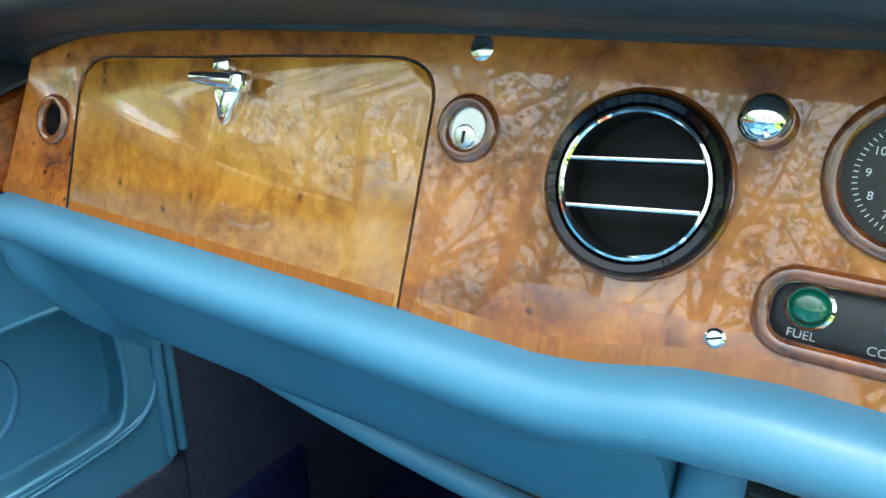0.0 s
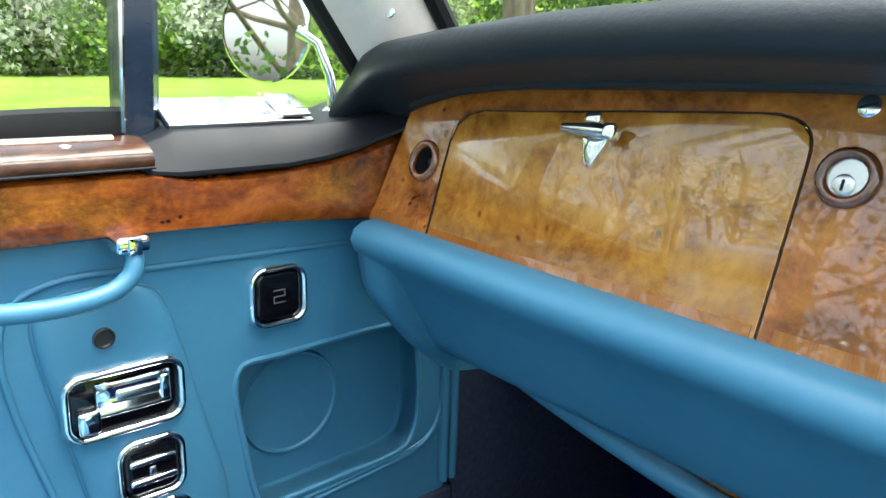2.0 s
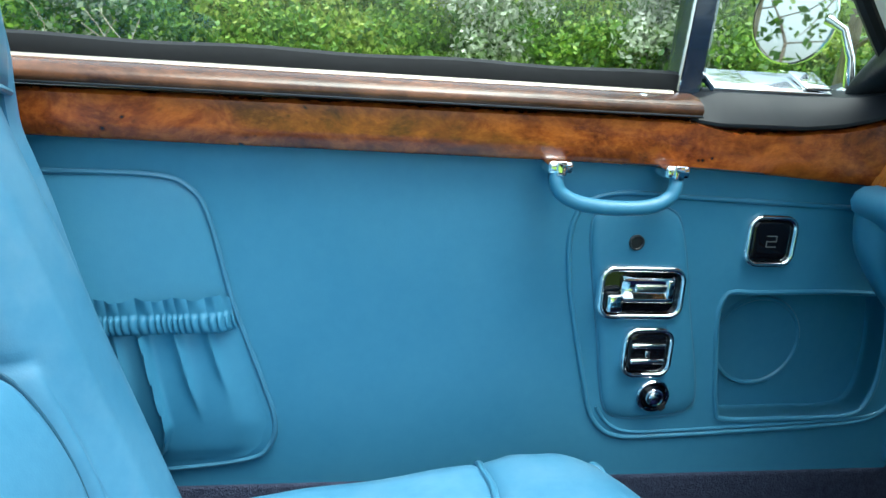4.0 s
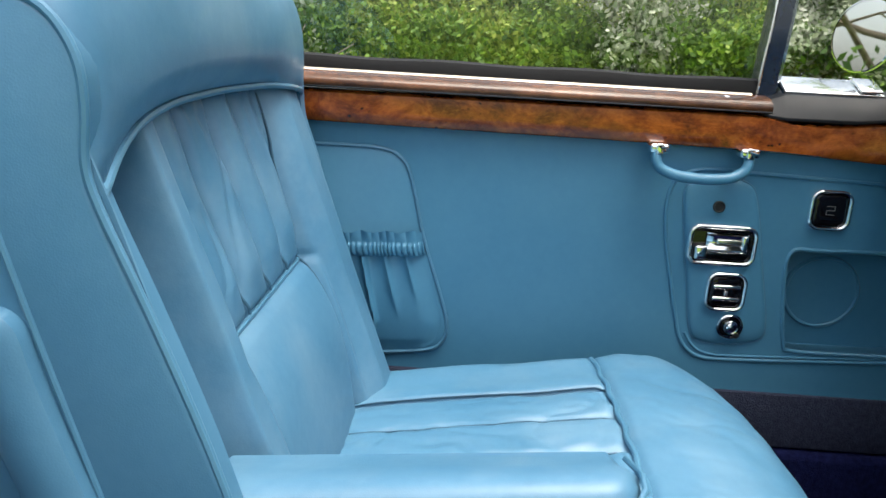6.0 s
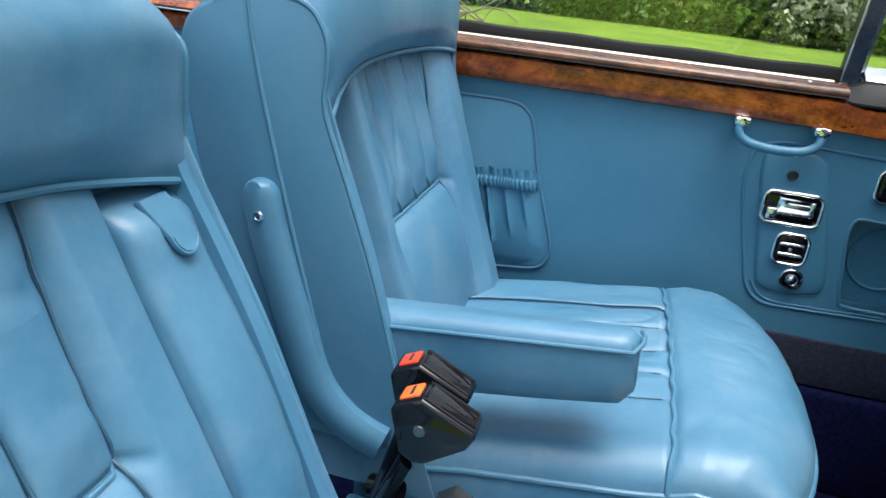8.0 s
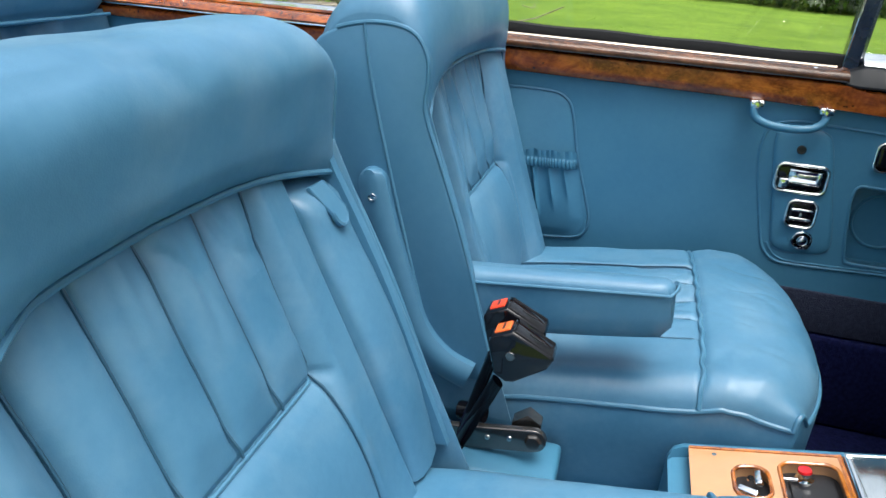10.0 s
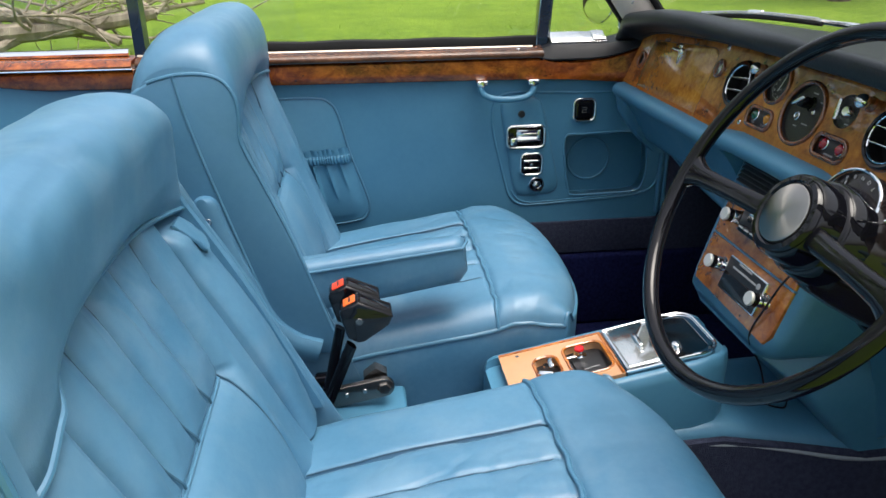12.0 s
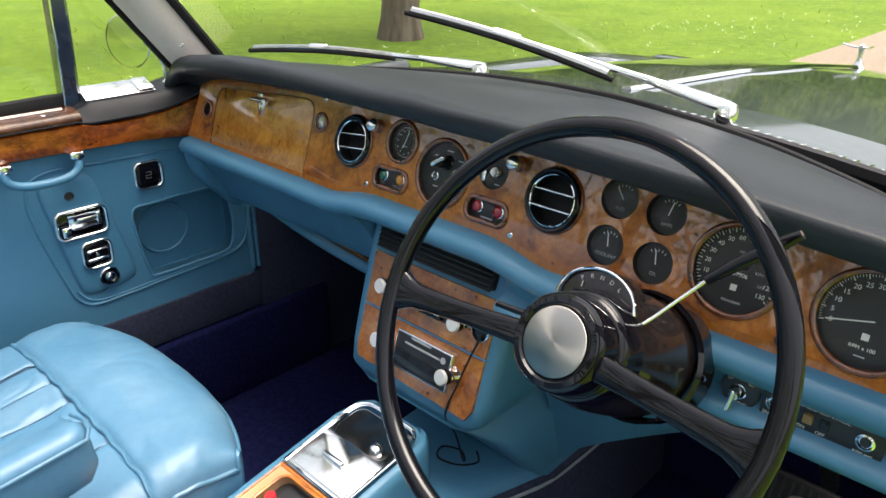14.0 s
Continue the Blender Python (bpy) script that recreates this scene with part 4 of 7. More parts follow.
def steering_wheel():
    ob = thing("steering_wheel", (0.371, 0.052, 0.9825), "thin black two-spoke steering wheel with spun metal hub", "steering wheel")
    R = 0.189
    ring = [WHEEL @ Vector((R * math.cos(a), R * math.sin(a), 0)) for a in (2 * math.pi * k / 96 for k in range(96))]
    part("rim", tube(ring, 0.0092, 16, True), BLACK, ob, "glossy black rim")
    part("hub", lathe([(0.0, -0.004), (0.0323, -0.004), (0.0330, 0.0005), (0.0350, 0.0022), (0.0400, 0.0016), (0.0430, -0.002), (0.0445, -0.008), (0.0452, -0.020), (0.0458, -0.030), (0.0490, -0.032), (0.0510, -0.036), (0.0535, -0.052), (0.055, -0.075)], HUB, 56), BLACK, ob)
    disc = finish("hub_disc", lathe([(0.0, 0.0030), (0.0295, 0.0026), (0.0309, 0.0016), (0.0315, -0.001)], Matrix(), 56), SPUN)
    disc.parent = ob
    disc.matrix_parent_inverse = Matrix.Translation(-Vector(ob.location))
    disc.matrix_basis = HUB.copy()
    part("hub_ring", lathe([(0.0316, -0.002), (0.0322, 0.0004), (0.0331, 0.0002)], HUB, 56), BLACK, ob)
    for s in (-1, 1):
        rings = []
        for k in range(13):
            t = k / 12
            x = s * (0.034 + (0.184 - 0.034) * t)
            w = 0.0125 - 0.0018 * math.sin(math.pi * min(1, t * 1.1)) + 0.011 * (max(0, t - 0.80) / 0.20) ** 2
            c = -0.006 - 0.010 * t
            zc = -0.019 + 0.017 * t
            th = 0.010
            rings.append([WHEEL @ Vector((x, c + w * math.copysign(abs(math.cos(a)) ** 0.55, math.cos(a)), zc + th * math.copysign(abs(math.sin(a)) ** 0.7, math.sin(a)) * (0.62 if math.sin(a) > 0 else 1.0))) for a in (2 * math.pi * j / 24 for j in range(24))])
        part("spoke", loft(rings), BLACK, ob)


steering_wheel()


def column():
    ob = thing("steering_column", (0.363, 0.20, 0.90), "brown-black moulded steering column shroud with selector quadrant", "steering column")
    rings = []
    for h, rx, ry in ((-0.050, 0.048, 0.048), (-0.075, 0.056, 0.058), (-0.11, 0.060, 0.062), (-0.16, 0.062, 0.064), (-0.22, 0.056, 0.058), (-0.27, 0.05, 0.05)):
        rings.append([WHEEL @ Vector((rx * math.cos(a), ry * math.sin(a), h)) for a in (2 * math.pi * k / 36 for k in range(36))])
    part("shroud", loft(rings), BROWN, ob, "glossy dark brown shroud")
    part("collar", lathe([(0.066, -0.175), (0.070, -0.18), (0.070, -0.215), (0.064, -0.22)], WHEEL, 36), BLACK, ob)
    # selector quadrant: a hood with a chrome outline above the column
    q = frame_of((0.363, 0.135, 0.995), (1, 0, 0), (0, 0.42, 0.91))
    arc = [(0.040 * math.cos(a) * 1.0, 0.033 * math.sin(a) - 0.012) for a in (math.pi * k / 20 for k in range(21))]
    quad = part("selector_quadrant", slab(arc, lambda u, v, n: q @ Vector((u, v, n)), 0.03, 0.002), BROWN, ob, "curved gear selector quadrant")
    part("quadrant_trim", tube([q @ Vector((u * 1.02, v * 1.03, 0.0015)) for u, v in arc], 0.0018, 8), CHROME, quad)
    for k, ch in enumerate("PRNDL"):
        a = radians(128 - 19 * k)
        words(ch, q @ pose(0.032 * math.cos(a), 0.026 * math.sin(a) - 0.012, 0.0008, 0, 0, math.degrees(a) - 90), 0.0060, GREY_MARK, quad)
    part("pointer", block(q @ pose(-0.018, 0.003, 0.001), 0.0008, 0.006, 0.0008, 0), GREY_MARK, quad)
    lever = smooth_path([(0.395, 0.120, 0.968), (0.412, 0.136, 0.982), (0.432, 0.158, 1.006), (0.447, 0.170, 1.024)], 6)
    lv = part("selector_lever", tube(lever, 0.0017, 10), CHROME, ob, "chrome gear selector lever")
    part("lever_grip", tube([(0.447, 0.170, 1.024), (0.470, 0.178, 1.046), (0.496, 0.186, 1.068), (0.510, 0.190, 1.080)], [0.0045, 0.006, 0.0065, 0.004], 10), BLACK, lv)
    left = smooth_path([(0.335, 0.125, 0.955), (0.300, 0.120, 0.952), (0.262, 0.112, 0.955)], 5)
    part("indicator_stalk", tube(left, 0.0035, 10), BLACK, ob)
    pedal = thing("brake_pedal", (0.50, 0.42, 0.60), "wide ribbed black rubber brake pedal", "pedal")
    f = frame_of((0.515, 0.395, 0.655), (1, 0, 0), (0, 0.45, 0.9))
    part("pad", block(f, 0.15, 0.075, 0.014, 0.005), RUBBER, pedal)
    for k in range(14):
        part("rib", block(f @ pose(-0.065 + 0.010 * k, 0, 0.008), 0.0045, 0.066, 0.004, 0.001, 1), RUBBER, pedal)
    part("emblem", lathe([(0.018, 0.007), (0.018, 0.0115), (0.015, 0.0125), (0.0, 0.0125)], f, 28), plain("worn_rubber", (0.10, 0.085, 0.07), 0.6), pedal)
    part("arm", block(pose(0.515, 0.47, 0.70, 35), 0.02, 0.02, 0.25, 0.004), SATIN_BLACK, pedal)


column()

# ---- passenger door ----
DX = -0.705


def door_at(y, z, n=0.0):
    return Vector((DX + n, y, z))


def door_frame(y, z, n=0.0):
    """u runs forward along the door, v up, n into the car."""
    return frame_of(door_at(y, z, n), (0, 1, 0), (0, 0, 1))


def round_loop(pts, n=5):
    return [(p.x, p.y) for p in smooth_path([(a, b, 0) for a, b in pts], n, True)]


def passenger_door():
    ob = thing("car_door", (-0.72, -0.2, 0.56), "closed blue leather car door with walnut cap rail", "car door")
    pocket = round_loop([(0.153, 0.780), (0.20, 0.788), (0.33, 0.789), (0.358, 0.775), (0.368, 0.70), (0.360, 0.650), (0.335, 0.634), (0.26, 0.632), (0.182, 0.632), (0.168, 0.645), (0.158, 0.70)], 4)
    outline = [(-0.82, 0.93), (-0.82, 0.565), (-0.70, 0.562), (0.405, 0.562), (0.425, 0.60), (0.425, 0.93)]
    # door inner faces look along +x, so the board is laid with u reversed to keep its normal
    panel = part("door_panel", plate(outline, [pocket], door_at, 0.03), BLUE_SOFT, ob, "smooth blue leather door panel")
    part("bin_back", block(pose(DX - 0.040, 0.26, 0.71), 0.006, 0.26, 0.19, 0.001), BLUE_SOFT, panel)
    walls = loft([[door_at(y, z, -0.042) for y, z in pocket], [door_at(y, z, 0.0) for y, z in pocket]], caps=False)
    part("door_bin", walls, BLUE_SOFT, panel, "recessed door bin")
    sp = door_frame(0.226, 0.716, -0.037)
    part("speaker", lathe([(0.0, 0.0012), (0.051, 0.0012), (0.0525, 0.0032), (0.0548, 0.0036), (0.0565, 0.0016), (0.057, 0.0)], sp, 64), BLUE_SOFT, panel, "round leather-covered loudspeaker grille")
    part("bin_lip", tube([door_at(y, z, -0.001) for y, z in pocket], 0.0034, 8, True), BLUE_SOFT, panel)
    big = smooth_path([(0.30, 0.887, 0), (0.20, 0.890, 0), (0.09, 0.893, 0), (0.02, 0.895, 0), (-0.018, 0.882, 0), (-0.030, 0.850, 0), (-0.026, 0.80, 0), (-0.012, 0.74, 0), (0.004, 0.68, 0), (0.018, 0.638, 0), (0.048, 0.614, 0), (0.11, 0.613, 0), (0.20, 0.617, 0), (0.30, 0.622, 0), (0.365, 0.630, 0), (0.395, 0.655, 0), (0.405, 0.70, 0)], 5)
    part("welt", tube([door_at(p.x, p.y, 0.0002) for p in big], 0.0030, 10), BLUE_SOFT, panel, "leather welt line")
    part("welt", tube([door_at(p.x + 0.008, p.y + 0.006, 0.0) for p in big[44:]], 0.0022, 8), BLUE_SOFT, panel)
    for y in (0.404, 0.418):
        part("edge_welt", tube([door_at(y, z, 0.003) for z in np.linspace(0.575, 0.80, 8)], 0.006, 10), BLUE_SOFT, panel)
    inner = round_loop([(-0.008, 0.850), (0.002, 0.877), (0.035, 0.884), (0.075, 0.880), (0.095, 0.855), (0.118, 0.76), (0.138, 0.672), (0.130, 0.645), (0.09, 0.637), (0.048, 0.638), (0.028, 0.657), (0.012, 0.74)], 5)
    ip = part("control_panel", puffed(inner, lambda y, z, n: door_at(y, z, n), 0.006), BLUE_SOFT, ob, "raised leather panel with the door controls")
    part("welt", tube([door_at(y, z, 0.0002) for y, z in inner], 0.0014, 8, True), PIPING, ip)
    # lock button hole
    f = door_frame(0.041, 0.844, 0.006)
    part("lock_button", lathe([(0.0085, 0.0), (0.0085, 0.0020), (0.0072, 0.0026), (0.0060, 0.0010), (0.0, 0.0012)], f, 24), SATIN_BLACK, ip, "black recessed lock button")
    def bezel(g, w, h, r, width, height, parent, name, label=""):
        """A rounded chrome surround, domed across its width."""
        rings = []
        for inset, up in ((0.0, 0.0), (0.0004, height * 0.55), (width * 0.25, height * 0.92), (width * 0.5, height), (width * 0.78, height * 0.86), (width * 0.96, height * 0.5), (width, 0.0), (width, -0.004)):
            rings.append([g @ Vector((u, v, up)) for u, v in rrect(w - 2 * inset, h - 2 * inset, max(0.004, r - inset), 7)])
        return part(name, loft(rings, caps=False), CHROME, parent, label, 60)

    # door handle in its chrome cup
    f = door_frame(0.053, 0.789, 0.006)
    cup = bezel(f, 0.099, 0.061, 0.017, 0.0076, 0.007, ip, "handle_frame", "chrome frame of the door handle")
    part("handle_cup", block(f @ pose(0, 0, -0.0005), 0.084, 0.046, 0.003, 0.001), BLACK, cup)
    lever = [(-0.024, 0.0185, 0.002), (-0.024, 0.0170, 0.0060), (-0.024, 0.0150, 0.0066), (-0.024, 0.0130, 0.0050), (-0.024, 0.0060, 0.0030), (-0.024, -0.0010, 0.0040), (-0.024, -0.0050, 0.0074), (-0.024, -0.0080, 0.0078), (-0.024, -0.0100, 0.0060), (-0.024, -0.0105, 0.001)]
    rings = [[f @ Vector((u, v, n * k + 0.0012)) for _, v, n in lever] for u, k in ((-0.0235, 0.5), (-0.022, 0.95), (-0.010, 1.0), (0.010, 1.0), (0.026, 1.0), (0.0335, 0.95), (0.036, 0.5))]
    part("door_handle", loft(rings), CHROME, cup, "chrome lever door handle", 50)
    part("handle_inset", block(f @ pose(0.010, 0.0055, 0.0054), 0.036, 0.0075, 0.0030, 0.0012), STEEL, cup)
    part("handle_end", block(f @ pose(0.0305, 0.0045, 0.0060), 0.0080, 0.022, 0.0050, 0.0018), CHROME, cup)
    part("handle_foot", block(f @ pose(-0.0300, -0.0110, 0.0050), 0.0170, 0.0200, 0.0100, 0.0030), CHROME, cup)

    def switch(y, z, w, h, lift, name, label, bars):
        g = door_frame(y, z, lift)
        fr = bezel(g, w, h, 0.017, 0.0068, 0.0068, ob, name, label)
        part("rocker", puffed(rrect(w - 0.014, h - 0.014, 0.009, 6), lambda u, v, n: g @ Vector((u, v, n + 0.001)), 0.0035), BLACK, fr)
        if bars:
            for dv in (-0.0095, 0.0085):
                part("rocker_bar", block(g @ pose(0, dv, 0.0056), w - 0.021, 0.0058, 0.0046, 0.0020), CHROME, fr)
            part("rocker_lip", block(g @ pose(0.0, -0.0015, 0.0046), 0.0060, 0.0080, 0.0030, 0.0012), STEEL, fr)
        else:
            for du, dv, a, b in ((0, 0.006, 0.012, 0.0012), (0, 0.0, 0.012, 0.0012), (0, -0.006, 0.012, 0.0012), (0.0055, 0.003, 0.0012, 0.006), (-0.0055, -0.003, 0.0012, 0.006)):
                part("symbol", block(g @ pose(du, dv, 0.0045), a, b, 0.0005, 0), FAINT_MARK, fr)

    switch(0.069, 0.720, 0.060, 0.060, 0.006, "window_switch", "chrome framed window switch", True)
    switch(0.196, 0.848, 0.060, 0.060, 0.0, "mirror_switch", "chrome framed black rocker switch", False)
    g = door_frame(0.084, 0.667, 0.006)
    kn = part("mirror_knob", lathe([(0.0195, 0.0), (0.0195, 0.003), (0.0180, 0.0046), (0.0160, 0.0046), (0.0148, 0.0030)], g, 40), CHROME, ip, "round chrome control knob")
    part("knob_well", lathe([(0.0150, 0.0030), (0.0135, 0.0012), (0.0, 0.0012)], g, 36), BLACK, kn)
    part("knob_cap", lathe([(0.0105, 0.001), (0.0108, 0.0065), (0.0095, 0.0085), (0.0075, 0.0080), (0.0060, 0.0092), (0.0, 0.0098)], g, 36), CHROME, kn)
    part("knob_tab", block(g @ pose(0.0085, -0.0105, 0.0060, 0, 0, 40), 0.0080, 0.0110, 0.0040, 0.0015), SATIN_BLACK, kn)
    # pull handle
    pull = smooth_path([(-0.672, -0.062, 0.921), (-0.668, -0.063, 0.911), (-0.666, -0.057, 0.899), (-0.664, -0.035, 0.890), (-0.663, 0.003, 0.887), (-0.664, 0.036, 0.890), (-0.666, 0.054, 0.899), (-0.668, 0.060, 0.910), (-0.672, 0.061, 0.919)], 6)
    ph = part("pull_handle", tube(pull, [0.0064 + 0.0012 * math.sin(math.pi * k / (len(pull) - 1)) for k in range(len(pull))], 14), BLUE_SOFT, ob, "blue leather pull handle with chrome ends")
    for y in (-0.060, 0.060):
        part("chrome_end", block(pose(-0.680, y, 0.924), 0.030, 0.026, 0.013, 0.004), CHROME, ph)
        part("end_rib", block(pose(-0.664, y, 0.924), 0.004, 0.010, 0.014, 0.001), CHROME, ph)
    # map pocket with gathered elastic
    pk = round_loop([(-0.66, 0.898), (-0.55, 0.897), (-0.445, 0.897), (-0.410, 0.885), (-0.393, 0.855), (-0.372, 0.77), (-0.345, 0.69), (-0.331, 0.640), (-0.337, 0.610), (-0.362, 0.595), (-0.45, 0.585), (-0.60, 0.575), (-0.68, 0.574), (-0.69, 0.70), (-0.68, 0.88)], 5)
    mp = part("map_pocket", slab(pk, lambda y, z, n: door_at(y, z, n + 0.004), 0.006, 0.003), BLUE_SOFT, ob, "leather map pocket with gathered elastic top")
    part("welt", tube([door_at(y, z, 0.003) for y, z in pk], 0.0030, 8, True), PIPING, mp)

    folds = [(0.06, 0.030, 0.008, 0.0), (0.15, 0.022, 0.010, 0.3), (0.25, 0.026, 0.007, 0.1), (0.34, 0.020, 0.011, 0.0), (0.44, 0.024, 0.008, 0.4), (0.525, 0.022, 0.013, 0.05), (0.62, 0.030, 0.006, 0.5), (0.70, 0.018, 0.014, 0.0), (0.80, 0.034, 0.006, 0.45), (0.90, 0.030, 0.005, 0.6)]

    def bag(i, j):
        z = 0.590 + 0.010 * i + (0.140 + 0.004 * i) * j
        yy = -0.68 + (0.68 + ease(z, [(0.590, -0.392), (0.600, -0.362), (0.612, -0.346), (0.64, -0.338), (0.69, -0.351), (0.742, -0.364)])) * i
        fold = 0.0
        for at, w, high, stop in folds:
            c = at + 0.05 * (1 - j) * (at - 0.3)
            ww = w * (0.35 + 0.65 * j)
            fold += 1.15 * high * math.exp(-abs((i - c) / (0.55 * ww)) ** 1.3) * sstep(stop - 0.15, stop + 0.25, j)
        belly = math.sin(math.pi * min(1, 0.10 + 0.80 * j)) * 0.008
        edge = sstep(0, 0.10, 1 - i) * sstep(-0.02, 0.10, j)
        return door_at(yy, z, 0.0050 + (belly + fold) * edge)

    part("pocket_bag", grid(bag, 220, 30), BLUE_SOFT, mp, "", 60)

    def ruffle(i, j):
        """An elastic band of fine gathers below a loose wavy hem."""
        y = -0.68 + 0.305 * i + 0.007 * (1 - j) * i
        z = 0.731 + 0.013 * i + 0.036 * j
        band = abs(math.sin(i * 150 + 1.4 * math.sin(i * 31) + 0.4 * math.sin(j * 7)))
        wave = math.sin(i * 53 + 1.3 * math.sin(i * 17))
        if j < 0.56:
            n = 0.0050 * band ** 0.7 * math.sin(math.pi * j / 0.56) ** 0.5 + 0.001
        else:
            k = (j - 0.56) / 0.44
            n = 0.0015 + k * (0.0014 * wave + 0.0030 * abs(math.sin(i * 75 + 0.7 * math.sin(i * 31)))) - 0.001 * k
            z += 0.0022 * k * math.sin(i * 53 + 1.2)
        return door_at(y, z, 0.0110 * sstep(0, 0.05, 1 - i) + 0.003 + n)

    part("elastic_ruffle", grid(ruffle, 520, 18), BLUE_SOFT, mp, "", 70)
    # walnut strip below the rail
    rings = []
    for k in range(61):
        y = -0.82 + (0.312 + 0.82) * k / 60
        lo = ease(y, [(-0.82, 0.934), (-0.5, 0.930), (-0.05, 0.9275), (0.1, 0.9245), (0.2, 0.920), (0.3, 0.917)])
        hi = ease(y, [(-0.82, 0.973), (0.08, 0.975), (0.12, 0.967), (0.18, 0.966), (0.24, 0.974), (0.29, 0.990), (0.312, 1.004)])
        bulge = 0.004 * sstep(-0.02, 0.10, y) * (1 - sstep(0.10, 0.2, y))
        inward = 0.03 * sstep(0.18, 0.312, y)
        x0 = DX + 0.004 + inward
        rings.append([(x0 - 0.02, y, lo), (x0 + 0.010, y, lo), (x0 + 0.0135 + bulge, y, lo + 0.003), (x0 + 0.0145 + bulge, y, lo + 0.4 * (hi - lo)), (x0 + 0.0130 + bulge, y, hi - 0.004), (x0 + 0.006, y, hi), (x0 - 0.02, y, hi)])
    part("walnut_strip", loft(rings), BURL_DARK, ob, "glossy dark burl walnut door capping", 50)
    rings = []
    for k in range(25):
        y = -0.82 + 0.905 * k / 24
        s = min(1, (24 - k) / 1.5 + 0.4)
        rings.append([(-0.75, y, 0.976), (-0.690, y, 0.976), (-0.682, y, 0.979), (-0.680, y, 0.984), (-0.684, y, 0.990), (-0.697, y, 0.996), (-0.716, y, 0.999), (-0.75, y, 0.998)])
    rail = part("cap_rail", loft(rings), RAIL, ob, "rounded polished cap rail", 60)
    part("chrome_bead", tube([(-0.6825, y, 0.9785) for y in np.linspace(-0.82, 0.086, 12)], 0.0013, 8), SATIN_BLACK, rail)
    # the rail's long highlight, built as a thin pale strip on its upper curve
    part("bright_strip", loft([[(-0.724, y, 0.9985), (-0.7225, y, 1.0005), (-0.7185, y, 1.0012), (-0.7145, y, 1.0002), (-0.713, y, 0.998)] for y in np.linspace(-0.82, 0.066, 12)]), RAIL_GLINT, rail, "pale strip in place of the highlight along the rail", 60)
    part("rail_screw", lathe([(0.0, 0.002), (0.004, 0.0014), (0.005, 0.0)], pose(-0.700, 0.028, 0.9955, 0, 10, 0), 20), CHROME, rail)
    part("glass_seal", loft([[(x, y, z + 0.0012 * math.sin(y * 31) * (z > 1.0)) for x, z in ((-0.772, 0.985), (-0.738, 0.985), (-0.735, 1.003), (-0.740, 1.016), (-0.750, 1.019), (-0.772, 0.99))] for y in np.linspace(-0.80, 0.092, 30)]), RUBBER, ob, "black rubber window seal")
    low = block(pose(-0.716, -0.20, 0.518), 0.03, 1.24, 0.09, 0.004)
    part("kick_carpet", low, CARPET_GREY, ob, "slate carpet strip along the door foot")
    # black moulding at the quarter light
    rings = []
    for y, z0, z1, w in ((0.078, 0.968, 0.990, 0.014), (0.084, 0.964, 0.993, 0.017), (0.104, 0.962, 1.000, 0.020), (0.112, 0.962, 1.003, 0.021), (0.200, 0.963, 1.003, 0.023), (0.235, 0.968, 1.004, 0.030), (0.262, 0.976, 1.006, 0.039), (0.290, 0.988, 1.012, 0.050), (0.320, 1.002, 1.022, 0.068)):
        z0 += 0.006
        rings.append([(-0.79, y, z0), (DX + w - 0.004, y, z0), (DX + w, y, z0 + 0.002), (DX + w, y, z0 + 0.005), (DX + w - 0.022, y, z1 - 0.002), (DX + w - 0.026, y, z1), (-0.79, y, z1 + 0.001)])
    mould = part("corner_moulding", loft(rings), MOULDING, ob, "black moulding under the quarter light", 25)
    part("chrome_plate", block(pose(-0.738, 0.178, 1.0125, 0, 24, 0), 0.046, 0.135, 0.008, 0.0015), CHROME, mould, "flat chrome plate")
    part("plate_lid", block(pose(-0.735, 0.228, 1.0185, 0, 24, 0), 0.040, 0.030, 0.004, 0.0015), CHROME, mould)
    # window glass and post
    post = loft([[(-0.735, 0.080 + t, z), (-0.735, 0.104 + t, z), (-0.745, 0.112 + t, z), (-0.770, 0.112 + t, z), (-0.778, 0.096 + t, z), (-0.770, 0.080 + t, z)] for z, t in ((0.985, 0.0), (1.1, 0.006), (1.30, 0.014), (1.46, 0.02))])
    part("quarter_post", post, NAVY_PAINT, ob, "dark blue painted quarter light post")
    part("post_bead", tube([(-0.734, 0.0795, 1.0), (-0.734, 0.086, 1.1), (-0.734, 0.099, 1.46)], 0.0022, 8), CHROME, ob)
    gl = part("door_glass", block(pose(-0.762, -0.355, 1.23), 0.004, 0.875, 0.46, 0), GLASS, ob, "raised clear door window")
    gl.visible_shadow = False
    gl = part("quarter_glass", loft([[(-0.764, 0.108, 1.0), (-0.764, 0.36, 1.0), (-0.760, 0.36, 1.0), (-0.760, 0.108, 1.0)], [(-0.764, 0.125, 1.42), (-0.764, 0.128, 1.42), (-0.760, 0.128, 1.42), (-0.760, 0.125, 1.42)]]), GLASS, ob, "triangular quarter light glass")
    gl.visible_shadow = False


passenger_door()


